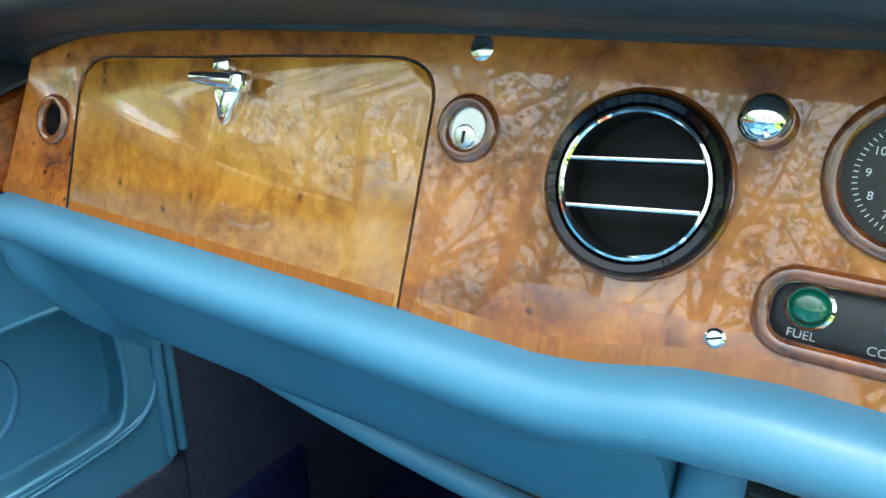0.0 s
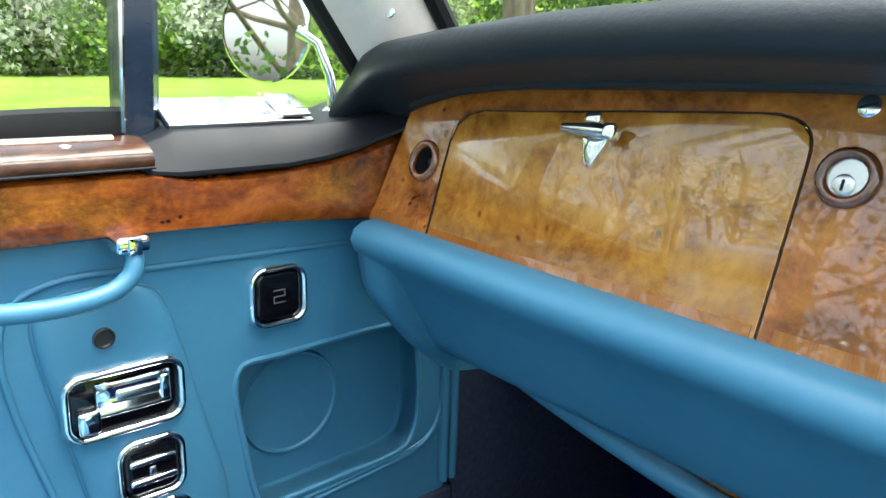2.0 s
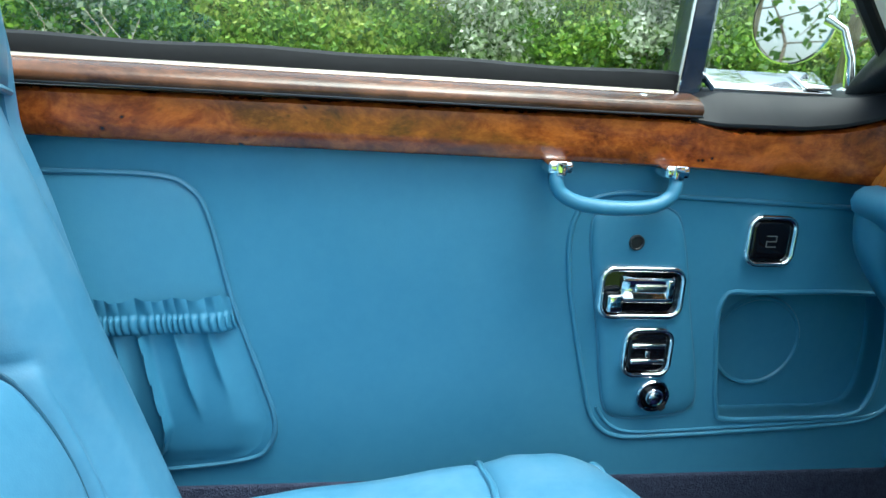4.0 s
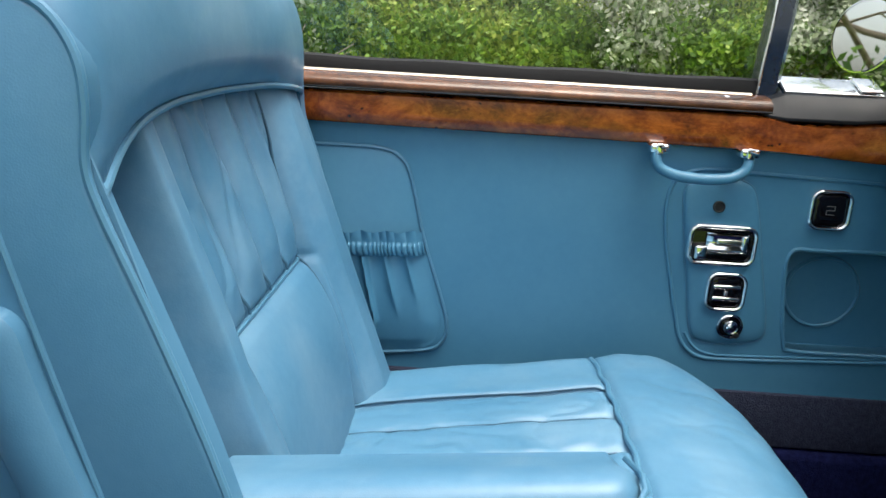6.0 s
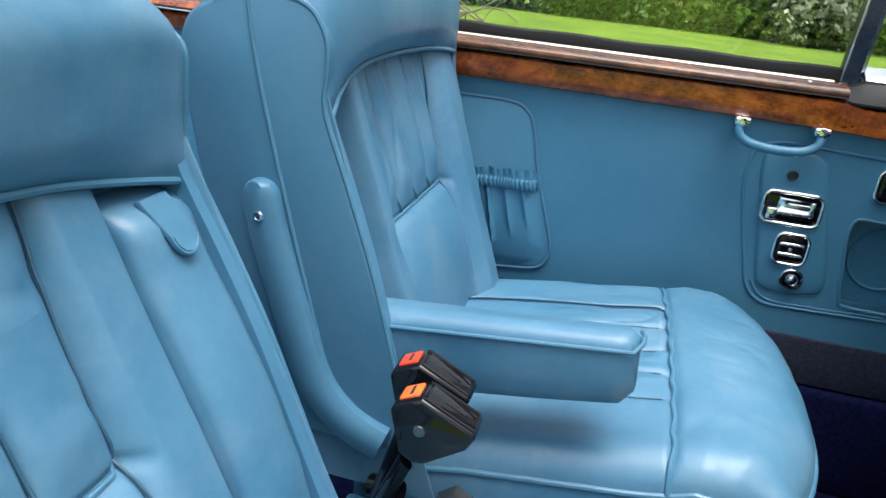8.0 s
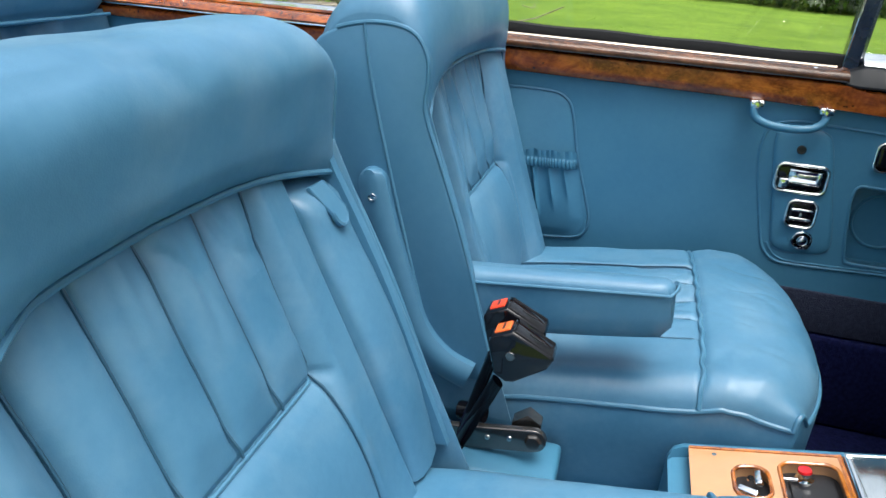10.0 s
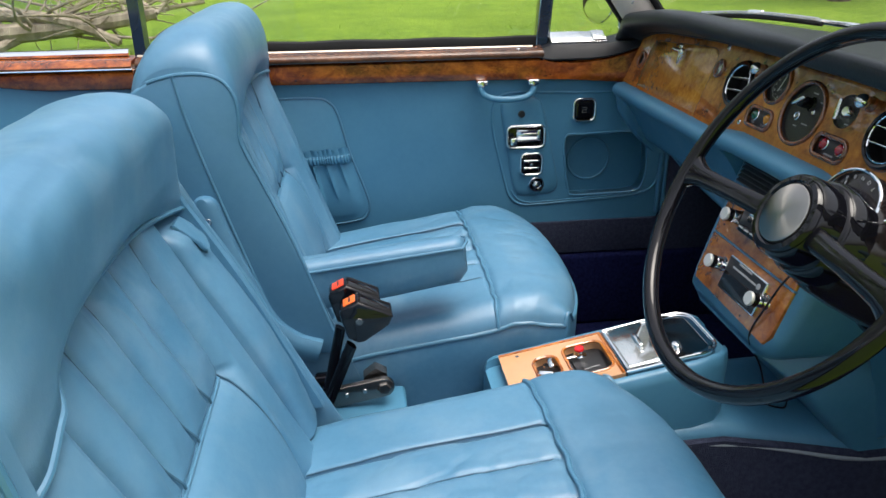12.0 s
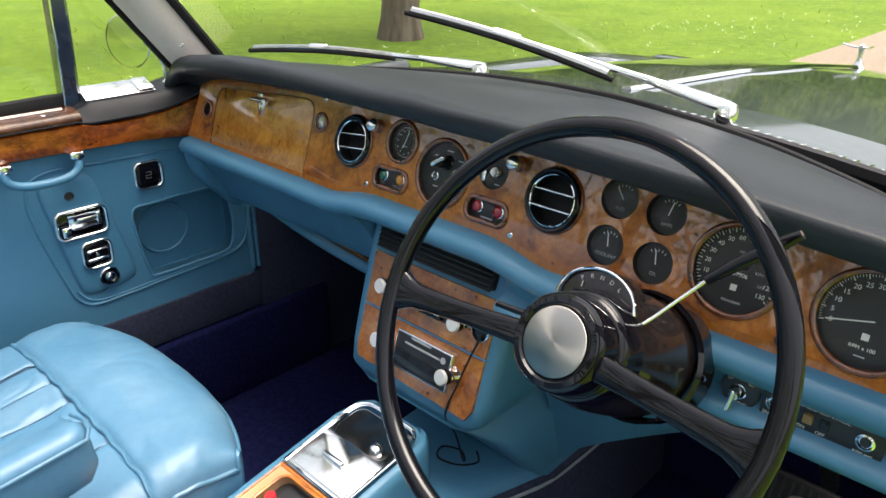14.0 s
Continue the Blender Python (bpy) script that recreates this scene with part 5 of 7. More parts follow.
def door_mirror():
    ob = thing("door_mirror", (-0.76, 0.27, 1.03), "round chrome door mirror on a slim arm", "wing mirror")
    m = look((-0.818, 0.250, 1.087), (-0.358, -0.67, 1.117))
    part("glass", lathe([(0.0, -0.001), (0.050, -0.001), (0.0505, 0.0)], m, 48), plain("mirror_glass", (0.9, 0.9, 0.9), 0.015, 1.0, 0.0), ob, "round mirror glass")
    part("mirror_shell", lathe([(0.0502, -0.002), (0.0525, -0.001), (0.0525, 0.004), (0.046, 0.016), (0.030, 0.024), (0.0, 0.027)], m, 48), CHROME, ob)
    part("arm", tube([(-0.752, 0.290, 1.010), (-0.753, 0.285, 1.045), (-0.760, 0.276, 1.075), (-0.775, 0.264, 1.086)], [0.007, 0.005, 0.0045, 0.006], 10), CHROME, ob)
    part("foot", lathe([(0.016, 0.0), (0.014, 0.006), (0.007, 0.012), (0.0, 0.013)], pose(-0.755, 0.29, 1.002), 24), CHROME, ob)


door_mirror()


# ---- windscreen, scuttle, bonnet ----
def screen_y(x, z):
    return 0.575 - 0.24 * (abs(x) / 0.70) ** 2.2 - 0.78 * (z - 1.075)


def front_body():
    def gl(i, j):
        x = -0.66 + 1.32 * i
        z = 1.065 + 0.42 * j
        return (x, screen_y(x, z), z)
    ws = thing("windscreen", (0, 0.57, 1.07), "clear curved windscreen glass in a black rubber seal", "windscreen")
    g = part("glass_pane", grid(gl, 30, 6), GLASS, ws, "clear curved glass")
    g.visible_shadow = False
    for s, name in ((-1, "pillar_west"), (1, "pillar_east")):
        pts = [(s * 0.652, 0.312, 1.066), (s * 0.650, 0.285, 1.10), (s * 0.640, 0.18, 1.235), (s * 0.62, 0.02, 1.44)]
        rings = []
        for p in smooth_path(pts, 4):
            rings.append([p + Vector(d) for d in ((0.030 * -s, 0.030, 0.0), (0.034 * -s, 0.005, -0.004), (0.020 * -s, -0.030, -0.016), (-0.012 * -s, -0.042, -0.02), (-0.03 * -s, -0.02, -0.01), (-0.03 * -s, 0.04, 0.01))])
        ob = thing(name, (s * 0.66, 0.3, 1.0), "sloping windscreen pillar with beige inner trim", "windscreen pillar", kind="structure")
        part("pillar_trim", loft(rings), BEIGE, ob, "", 60)
        part("screen_rubber", tube([p + Vector((-s * 0.036, 0.026, 0.0)) for p in smooth_path(pts, 4)], 0.009, 8), RUBBER, ob)
        part("outer_chrome", tube([p + Vector((s * 0.028, -0.045, -0.014)) for p in smooth_path(pts, 4)], 0.008, 8), RUBBER, ob)
        part("trim_screw", lathe([(0.0, 0.0015), (0.004, 0.001), (0.0045, 0.0)], look((s * 0.622, 0.262, 1.100), (0.3 * s, -0.5, 1.3)) @ pose(0, 0, 0.0, 0, 180, 0), 16), CHROME, ob)
    seal = [(x, screen_y(x, 1.075) - 0.006, back_z(x) - 0.004) for x in np.linspace(-0.62, 0.62, 40)]
    part("rubber_seal", tube(seal, 0.006, 8), RUBBER, ws, "black rubber seal")
    # scuttle with its slotted air intake
    sc = thing("scuttle", (0, 0.7, 1.04), "dark painted scuttle with a chrome slotted intake", "scuttle")
    part("scuttle_panel", grid(lambda i, j: (-0.70 + 1.4 * i, 0.56 + 0.24 * j - 0.12 * abs(2 * i - 1) ** 2.2, 1.040 - 0.008 * j - 0.05 * abs(2 * i - 1) ** 3), 24, 6), PAINT, sc)
    tray = [(-0.10 + 0.72 * k / 20, 0.642 - 0.185 * max(0, 1.2 * k / 20 - 0.2) ** 1.6, 1.036) for k in range(21)]
    part("intake", tube(tray, 0.012, 8, flat=2.0), VOID, sc)
    for k in range(44):
        t = k / 43
        x = -0.12 + 0.76 * t
        u = max(0, (x - 0.02) / 0.60)
        part("slot_bar", block(pose(x, 0.642 - 0.185 * u ** 1.6, 1.049, -6, 0, -25), 0.0035, 0.034, 0.005, 0.0015, 1), CHROME, sc)
    # bonnet, falling away to the nose
    def top(y):
        return ease(y, [(0.66, 1.038), (0.78, 1.030), (1.24, 1.000), (1.7, 0.955), (2.18, 0.890), (2.26, 0.84)])
    bn = thing("bonnet", (0, 1.5, 0.9), "long dark green bonnet with a chrome centre strip", "car bonnet")
    def hood(i, j):
        y = 0.74 + 1.52 * j
        x = (-0.52 + 1.16 * i) * (1 - 0.10 * j)
        k = abs(x) / (0.52 if x < 0 else 0.64) / (1 - 0.10 * j)
        return (x, y - 0.10 * k * k * (1 - j), top(y) - 0.045 * k ** 3)
    part("bonnet_panel", grid(hood, 28, 24), PAINT, bn, "", 60)
    for s in (-1, 1):
        def wing(i, j):
            y = 0.45 + 1.95 * j
            a = math.pi * i
            crown = ease(y, [(0.45, 0.985), (1.0, 0.955), (1.66, 0.925), (2.05, 0.87), (2.4, 0.74)])
            return (s * (0.66 - 0.17 * math.cos(a)), y, crown - (0.13 if s < 0 else 0.21) + 0.13 * math.sin(a) ** 0.6)
        part("front_wing", grid(wing, 20, 20), PAINT, bn, "rounded dark green front wing", 60)
    part("nose", block(pose(0, 2.20, 0.60), 1.5, 0.16, 0.5, 0.06), PAINT, bn)
    part("centre_strip", loft([[(-0.011, y, top(y) + 0.0015), (-0.007, y, top(y) + 0.009), (0.007, y, top(y) + 0.009), (0.011, y, top(y) + 0.0015)] for y in np.linspace(0.78, 2.16, 24)]), CHROME, bn, "chrome centre strip")
    # abstract winged mascot as a plain shape
    part("mascot", lathe([(0.0, 0.075), (0.008, 0.070), (0.009, 0.055), (0.006, 0.035), (0.012, 0.012), (0.020, 0.0)], pose(0, 2.17, 0.892), 20), CHROME, bn, "small chrome bonnet ornament")
    part("mascot_wing", loft([[(s2 * w, 2.17 + dy, 0.955 + dz), (s2 * w, 2.175 + dy, 0.952 + dz), (s2 * w, 2.18 + dy, 0.957 + dz)] for s2, w, dy, dz in ((-1, 0.045, -0.05, 0.012), (-1, 0.02, -0.01, 0.0), (1, 0.02, -0.01, 0.0), (1, 0.045, -0.05, 0.012))]), CHROME, bn)
    # wipers parked across the glass
    for pv, end, tip, up in (((0.263, 0.598, 1.066), (0.123, 0.524, 1.106), (-0.191, 0.417, 1.182), 0.0), ((-0.199, 0.607, 1.062), (-0.341, 0.530, 1.080), (-0.711, 0.456, 1.062), 0.0)):
        w = thing("windscreen_wiper", pv, "chrome windscreen wiper resting on the glass", "wiper", "pair of wipers")
        pv, end, tip = Vector(pv), Vector(end), Vector(tip)
        mid = (end + tip) / 2 + Vector((0, 0.006, 0.008))
        part("pivot_cap", lathe([(0.016, -0.012), (0.016, 0.004), (0.012, 0.012), (0.0, 0.014)], pose(*pv), 24), CHROME, w)
        d = (mid - pv).normalized()
        f = frame_of(pv + d * 0.055 + Vector((0, 0, 0.008)), d, Vector((0, 1, 0.8)))
        part("arm_root", loft([[f @ Vector((u, h * math.cos(a), 0.006 * math.sin(a))) for a in (2 * math.pi * k / 12 for k in range(12))] for u, h in ((-0.066, 0.008), (-0.055, 0.011), (-0.03, 0.011), (0.02, 0.009), (0.065, 0.005))]), CHROME, w)
        part("arm", tube([pv + d * 0.10 + Vector((0, 0, 0.008)), (pv + mid) / 2 + Vector((0, 0, 0.006)), mid], [0.006, 0.005, 0.004], 8), CHROME, w)
        part("bridge", tube([tip.lerp(end, t) + Vector((0, 0.004, 0.001 + 0.007 * math.sin(math.pi * t))) for t in np.linspace(0.03, 0.97, 13)], 0.0058, 8), STEEL, w)
        part("blade", tube([tip.lerp(end, t) + Vector((0, 0.002, -0.004 + 0.006 * math.sin(math.pi * t))) for t in np.linspace(0, 1, 13)], 0.0045, 8), RUBBER, w)
        part("clip", block(frame_of(mid + Vector((0, 0, 0.001)), end - tip, Vector((0, 1, 0.8))), 0.045, 0.012, 0.012, 0.003), CHROME, w)


front_body()


# ---- front seats ----
def front_seat(cx, s, arm_up, y0, slope, dz, seam_z, roll_y, lead, roll_z, arch_z, label):
    """s: +1 when the inboard side lies at +x. Local x runs inboard."""
    seat = thing("front_seat", (cx, -0.25, 0.30), label, "car seat", "front seats")

    def W(x, y, z):
        return Vector((cx + s * x, y, z))

    def back_y(z):
        """The middle of the backrest's front."""
        return y0 - slope * (z - 0.58)

    head_z = 1.020 + dz
    wing = 0.036 if arm_up else 0.024
    sink = 0.0 if arm_up else 0.010
    XO = -0.275
    lines = [-0.138, -0.070, -0.001, 0.068, 0.136]

    def crease(u, v, w):
        """Thin folds of worn hide, one along each."""
        return max(0.0, 1 - 6 * abs(noise.noise(Vector((u, v, w))))) * sstep(-0.25, 0.25, noise.noise(Vector((u * 0.4, v * 0.4, w + 7))))

    def swell(x):
        """How far the bolsters and the armrest well stand out from the pleats."""
        d = wing * sstep(-0.138, -0.190, x) - sink * (1 - sstep(0.136, 0.150, abs(x)))
        d += 0.014 * sstep(0.136, 0.160, x)
        if arm_up:
            d -= 0.030 * sstep(0.200, 0.206, x) * (1 - sstep(0.288, 0.293, x))
        else:
            d -= 0.055 * sstep(0.176, 0.196, x) * (1 - sstep(0.286, 0.292, x))
        return d + 0.022 * sstep(0.288, 0.296, x)

    def arch_raw(x):
        if x > 0:
            return arch_z - ease(x, [(0.0, 0.0), (0.10, 0.0015), (0.17, 0.006), (0.22, 0.0145), (0.26, 0.026 if not arm_up else 0.022), (0.30, 0.044 if not arm_up else 0.031)])
        return arch_z - ease(-x, [(0.0, 0.0), (0.10, 0.001), (0.15, 0.006), (0.19, 0.015), (0.23, 0.026), (0.275, 0.034)] if arm_up else [(0.0, 0.0), (0.14, 0.002), (0.22, 0.009), (0.275, 0.020)])

    def arch_at(x):
        """The welt under the head roll: nearly level, dropping into a notch at both flanks."""
        return sum(arch_raw(x + 0.006 * k) for k in range(-4, 5)) / 9

    # backrest: rings from the cushion up into the head roll
    def front(x, z):
        """The upholstered front of the backrest."""
        up = sstep(seam_z - 0.01, seam_z + 0.06, z)
        d = swell(x)
        fan = 1 + 0.10 * sstep(0.80, 0.98, z)
        for g in lines:
            deep = (0.012 if abs(g) > 0.12 else 0.0095) * (1.0 if abs(g) > 0.12 else sstep(seam_z - 0.004, seam_z + 0.03, z))
            d -= deep * math.exp(-(abs(x - g * fan) / (0.0050 if abs(g) > 0.12 else 0.0036)) ** 1.2)
        inner = 1 - sstep(0.135, 0.16, abs(x))
        if z > seam_z:
            for a, b in zip(lines, lines[1:]):
                if a * fan <= x <= b * fan:
                    d += 0.0095 * math.sin(math.pi * (x / fan - a) / (b - a)) ** 0.8 * sstep(seam_z, seam_z + 0.05, z)
            # gathers that run down from the welt
            pull = inner * sstep(arch_z - 0.11, arch_z - 0.01, z)
            d += 0.0028 * pull * noise.noise(Vector((x * 70, z * 9, cx * 11)))
        else:
            d += inner * 0.020 * math.sin(math.pi * min(1, max(0, (seam_z - z) / 0.20)) ** 0.7)
        d -= inner * 0.006 * math.exp(-((z - seam_z) / 0.006) ** 2)
        d -= inner * 0.0030 * up * crease(x * 16 + z * 5, z * 9 - x * 4, cx * 5)
        d += inner * (0.0040 * noise.noise(Vector((x * 14, z * 7, cx * 5))) + 0.0018 * noise.noise(Vector((x * 42, z * 13, cx * 8)))) * up
        d += (1 - inner) * 0.0016 * noise.noise(Vector((x * 20, z * 9, cx * 3)))
        # rounded outer shoulder
        e = max(0.0, -x - 0.222) / (-XO - 0.222)
        d -= 0.034 * (1 - math.sqrt(max(0.0, 1 - min(1, e) ** 2)))
        return W(x, back_y(z) + d, z)

    def ring(z):
        n = 260
        pts = [front(XO + (0.298 - XO) * k / n, z) for k in range(n + 1)]
        yb = y0 - 0.157 - (slope - 0.06) * (z - 0.60)
        for k in range(1, 8):
            pts.append(W(0.298, back_y(z) - 0.01 + (yb + 0.05 - back_y(z)) * k / 8, z))
        for k in range(9):
            a = math.pi * k / 8
            pts.append(W(0.012 + 0.286 * math.copysign(abs(math.cos(a)) ** 0.5, math.cos(a)), yb + 0.04 - 0.045 * math.sin(a) ** 0.7, z))
        for k in range(1, 8):
            pts.append(W(XO - 0.001, yb + 0.05 + (back_y(z) - 0.04 - yb - 0.05) * k / 8, z))
        return pts

    zs = list(np.arange(0.61, arch_z - 0.02, 0.0065)) + [0.545, 0.56, 0.58, 0.60, 0.62, 0.64, 0.66, 0.68, 0.70, 0.72, 0.735, 0.745, 0.750, 0.756, 0.762, 0.768, 0.776, 0.781, 0.785, 0.789, 0.793, 0.80, 0.812, 0.83, 0.85, 0.87, 0.89, 0.905, 0.92, 0.932, 0.944] + [arch_z - 0.018, arch_z - 0.010, arch_z - 0.003, arch_z + 0.004]
    part("backrest", loft([ring(z) for z in sorted(set(zs))]), BLUE, seat, "blue leather backrest with vertical pleats", 50)

    # stitched seams between the pleats, and the welt over the lumbar pad
    out = Vector((0, 0.0052, 0.0012))
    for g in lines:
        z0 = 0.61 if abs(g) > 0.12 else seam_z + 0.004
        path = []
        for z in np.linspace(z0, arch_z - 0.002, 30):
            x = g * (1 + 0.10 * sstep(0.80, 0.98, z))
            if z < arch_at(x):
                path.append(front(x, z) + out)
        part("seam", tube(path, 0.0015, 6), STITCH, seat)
    part("piping", tube([front(x, seam_z) + Vector((0, 0.003, 0)) for x in np.linspace(-0.138, 0.136, 24)], 0.0024, 8), PIPING, seat)

    # head roll across the top, its lower edge following the welt
    def crown(x):
        e = min(1, max(0.0, abs(x - 0.012) - 0.175) / 0.115)
        return math.sqrt(max(0.0, 1 - e ** 2.2))

    def welt_y(x):
        off = ease(x, [(XO, wing - 0.004), (-0.235, wing + 0.006), (-0.18, wing + 0.006), (-0.12, 0.020), (0.0, 0.014), (0.12, 0.015), (0.20, 0.020), (0.30, 0.024 if arm_up else 0.031)])
        return back_y(arch_at(x)) + off

    def roll_ring(x):
        A, q = arch_at(x), crown(x)
        ya = welt_y(x)
        tip = min(1.0, max(0.0, (x - 0.27) / 0.03)) ** 2 + min(1.0, max(0.0, (-x - 0.235) / 0.04)) ** 2
        yf = roll_y + lead * (0.30 - x) / 0.575 - 0.010 * tip
        if arm_up:
            yf += 0.010 * sstep(0.05, 0.28, x)
        yb = roll_y - 0.150 + 0.012 * tip
        zt = head_z + roll_z * ((0.38 if x > 0 else 0.52) + (0.62 if x > 0 else 0.48) * q)
        zc = max(A + 0.034, head_z - 0.012)
        pts = [(ya - 0.035, A - 0.008), (ya - 0.006, A - 0.003), (ya + 0.001, A + 0.002), (ya + 0.55 * (yf - ya), A + 0.35 * (zc - A)), (ya + 0.9 * (yf - ya), A + 0.75 * (zc - A))]
        ym = yf - (0.050 if arm_up else 0.062)
        if arm_up:
            # a steep front face up to a full, rounded shoulder
            zk = zc + 0.52 * (zt - zc)
            round_off = 0.030 * min(1.0, max(0.0, (-x - 0.130) / 0.145)) ** 2
            lean = round_off - 0.004 * q
            for k in range(5):
                pts.append((yf - lean * k / 5, zc + (zk - zc) * k / 5))
            for k in range(14):
                a = 0.5 * math.pi * k / 13
                pts.append((ym + (yf - lean - ym) * max(0.0, math.cos(a)) ** 0.95, zk + (zt - zk) * math.sin(a) ** 0.95))
        else:
            for k in range(11):
                a = 0.5 * math.pi * k / 10
                pts.append((ym + (yf - ym) * math.cos(a) ** 0.80, zc + (zt - zc) * math.sin(a) ** 0.85))
        for k in range(1, 11):
            a = 0.5 * math.pi * k / 10
            pts.append((ym - (ym - yb) * math.sin(a) ** 0.85, zc + (zt - zc) * math.cos(a) ** 0.85))
        pts += [(yb + 0.004, zc - 0.03), (yb + 0.012, zc - 0.07), (yb + 0.05, zc - 0.075)]
        out_ = []
        for y, z in pts:
            wob = (0.0012 if arm_up else 0.0026) * noise.noise(Vector((x * 7 + cx * 3, y * 11, z * 11))) + (0.0014 if arm_up else 0.0006) * noise.noise(Vector((x * 26 + 12 * y, y * 34, z * 30)))
            if arm_up:
                wob -= 0.0016 * crease(x * 6 - 9 * y, 22 * y + x * 3, 4.0 + z * 3) * sstep(zc, zc + 0.05, z)
            w = sstep(A, A + 0.03, z)
            out_.append(W(x, y + wob * w, z + wob * w))
        return out_

    xs = [XO + 0.05 * (1 - math.cos(0.5 * math.pi * k / 10)) for k in range(10)] + [XO + 0.05 + (0.25 - XO - 0.05) * k / 60 for k in range(60)] + [0.25 + 0.05 * math.sin(0.5 * math.pi * k / 10) for k in range(11)]
    part("head_roll", loft([roll_ring(x) for x in xs]), BLUE, seat, "padded blue leather head roll", 70)
    part("piping", tube([W(x, welt_y(x) + 0.001, arch_at(x) - 0.001) for x in np.linspace(XO + 0.006, 0.298, 60)], 0.0034, 8), PIPING, seat, "piping under the head roll")
    # side seams on the inboard flank
    flank = [(0.028, 0.60), (0.032, 0.70), (0.036, 0.80), (0.034, 0.889), (0.031, 0.945), (0.0335, 0.970), (0.046, 1.000), (0.053, 1.028), (0.046, 1.051), (0.023, 1.060), (-0.017, 1.059),
             (-0.065, 1.046), (-0.094, 1.026), (-0.114, 0.984), (-0.126, 0.908), (-0.144, 0.792), (-0.144, 0.694), (-0.149, 0.60)]
    flank = [(back_y(z + dz * sstep(0.7, 0.95, z)) + o, z + dz * sstep(0.7, 0.95, z)) for o, z in flank]
    if arm_up:
        end = [(p.y, p.z) for p in roll_ring(0.296)]
        low = [(y, z) for y, z in flank[:4] if z < arch_at(0.30) - 0.01]
        flank = low + [end[k] for k in (3, 5, 7, 9, 12, 15, 18, 22, 25, 28)] + flank[13:]
    rim = smooth_path([(y, z, 0) for y, z in flank], 4)
    side = part("side_panel", slab([(p.x, p.y) for p in rim], lambda y, z, n: W(0.303 + n, y, z), 0.022, 0.005), BLUE_SMOOTH, seat, "smooth leather flank of the backrest", 50)
    part("piping", tube([W(0.3005, p.x, p.y) for p in rim[:44 if not arm_up else 40]], 0.0030, 8), PIPING, side)
    # the outboard flank, with its notch where the head roll meets the bolster
    g0 = 0.010 if arm_up else -0.020
    edge = [(0.010, 0.60), (0.022, 0.70), (0.028, 0.80), (0.034, 0.860), (0.035, 0.890), (0.036, 0.916), (0.044, 0.945), (0.054, 0.977), (0.058, 1.005), (0.050, 1.030), (0.020, 1.044), (-0.03, 1.042),
            (-0.075, 1.026), (-0.105, 0.990), (-0.126, 0.908), (-0.144, 0.792), (-0.144, 0.694), (-0.149, 0.60)]
    lift = 0.0 if arm_up else 0.030
    edge = [(back_y(z + lift * sstep(0.7, 0.95, z)) + o + (g0 if o > 0 else 0), z + lift * sstep(0.7, 0.95, z)) for o, z in edge]
    rim2 = smooth_path([(y, z, 0) for y, z in edge], 4)
    out2 = part("side_panel", puffed([(p.x, p.y) for p in rim2], lambda y, z, n: W(XO - 0.001 - n, y, z), 0.012), BLUE, seat, "smooth leather flank with a notch under the head roll", 50)
    if arm_up:
        part("piping", tube([W(XO - 0.003, p.x + 0.001, p.y) for p in rim2[:46]], 0.0038, 8), PIPING, out2)
    rear = smooth_path([W(0.3030, back_y(0.60) - 0.052, 0.60), W(0.3030, back_y(0.75) - 0.046, 0.75), W(0.3030, back_y(0.90) - 0.036, 0.90), W(0.3030, back_y(1.00 + dz) - 0.026, 1.00 + dz), W(0.3025, back_y(1.05 + dz) - 0.019, 1.058 + dz)], 5)
    part("piping", tube(rear, 0.0022, 8), PIPING, seat)
    # recliner cover strip with its stud
    rings = []
    spine = smooth_path([(0, back_y(0.88) - 0.062, 0.884), (0, back_y(0.876) - 0.0622, 0.878), (0, back_y(0.86) - 0.064, 0.862), (0, back_y(0.82) - 0.067, 0.82), (0, back_y(0.74) - 0.068, 0.74), (0, back_y(0.67) - 0.064, 0.668), (0, back_y(0.63) - 0.04, 0.628), (0, back_y(0.61) - 0.005, 0.610)], 5)
    for k, p in enumerate(spine):
        q = spine[min(k + 1, len(spine) - 1)] - spine[max(k - 1, 0)]
        nrm = Vector((0, q.z, -q.y)).normalized()
        w = math.sqrt(max(1e-6, 0.021 ** 2 - (0.021 - min(0.021, 0.8842 - p.z)) ** 2))
        rings.append([W(xo, p.y + nrm.y * w * u, p.z + nrm.z * w * u) for xo, u in ((0.298, -1), (0.313, -0.92), (0.319, -0.5), (0.320, 0), (0.319, 0.5), (0.313, 0.92), (0.298, 1))])
    strip = part("recliner_cover", loft(rings), BLUE_SMOOTH, seat, "leather cover strip over the recliner")
    part("stud", lathe([(0.0, 0.0015), (0.0025, 0.0012), (0.0035, 0.0022), (0.0050, 0.0024), (0.0060, 0.0)], frame_of(W(0.3195, back_y(0.848) - 0.066, 0.848), (0, s, 0), (0, 0, 1)), 20), CHROME, strip)

    # seat cushion: a sheet with pleats, rolled front and skirt
    nx, ny = 184, 100

    def top(i, j):
        x = -0.272 + 0.544 * i
        y = -0.470 + 0.525 * j
        # the front edge is bowed in plan
        y2 = y - 0.065 * (abs(x) / 0.272) ** 3 * sstep(-0.16, 0.05, y)
        z = ease(y, [(-0.47, 0.585), (-0.40, 0.600), (-0.30, 0.616), (-0.20, 0.630), (-0.124, 0.642), (-0.08, 0.652), (-0.02, 0.654), (0.055, 0.645)])
        z += 0.010 * (1 - (x / 0.272) ** 2)
        dx = 0.272 - abs(x)
        r = r_side = 0.045
        if dx < r:
            z -= (0.036 + 0.005 * sstep(-0.10, 0.03, y)) * (1 - math.sqrt(max(0.0, 1 - (1 - dx / r) ** 2)))
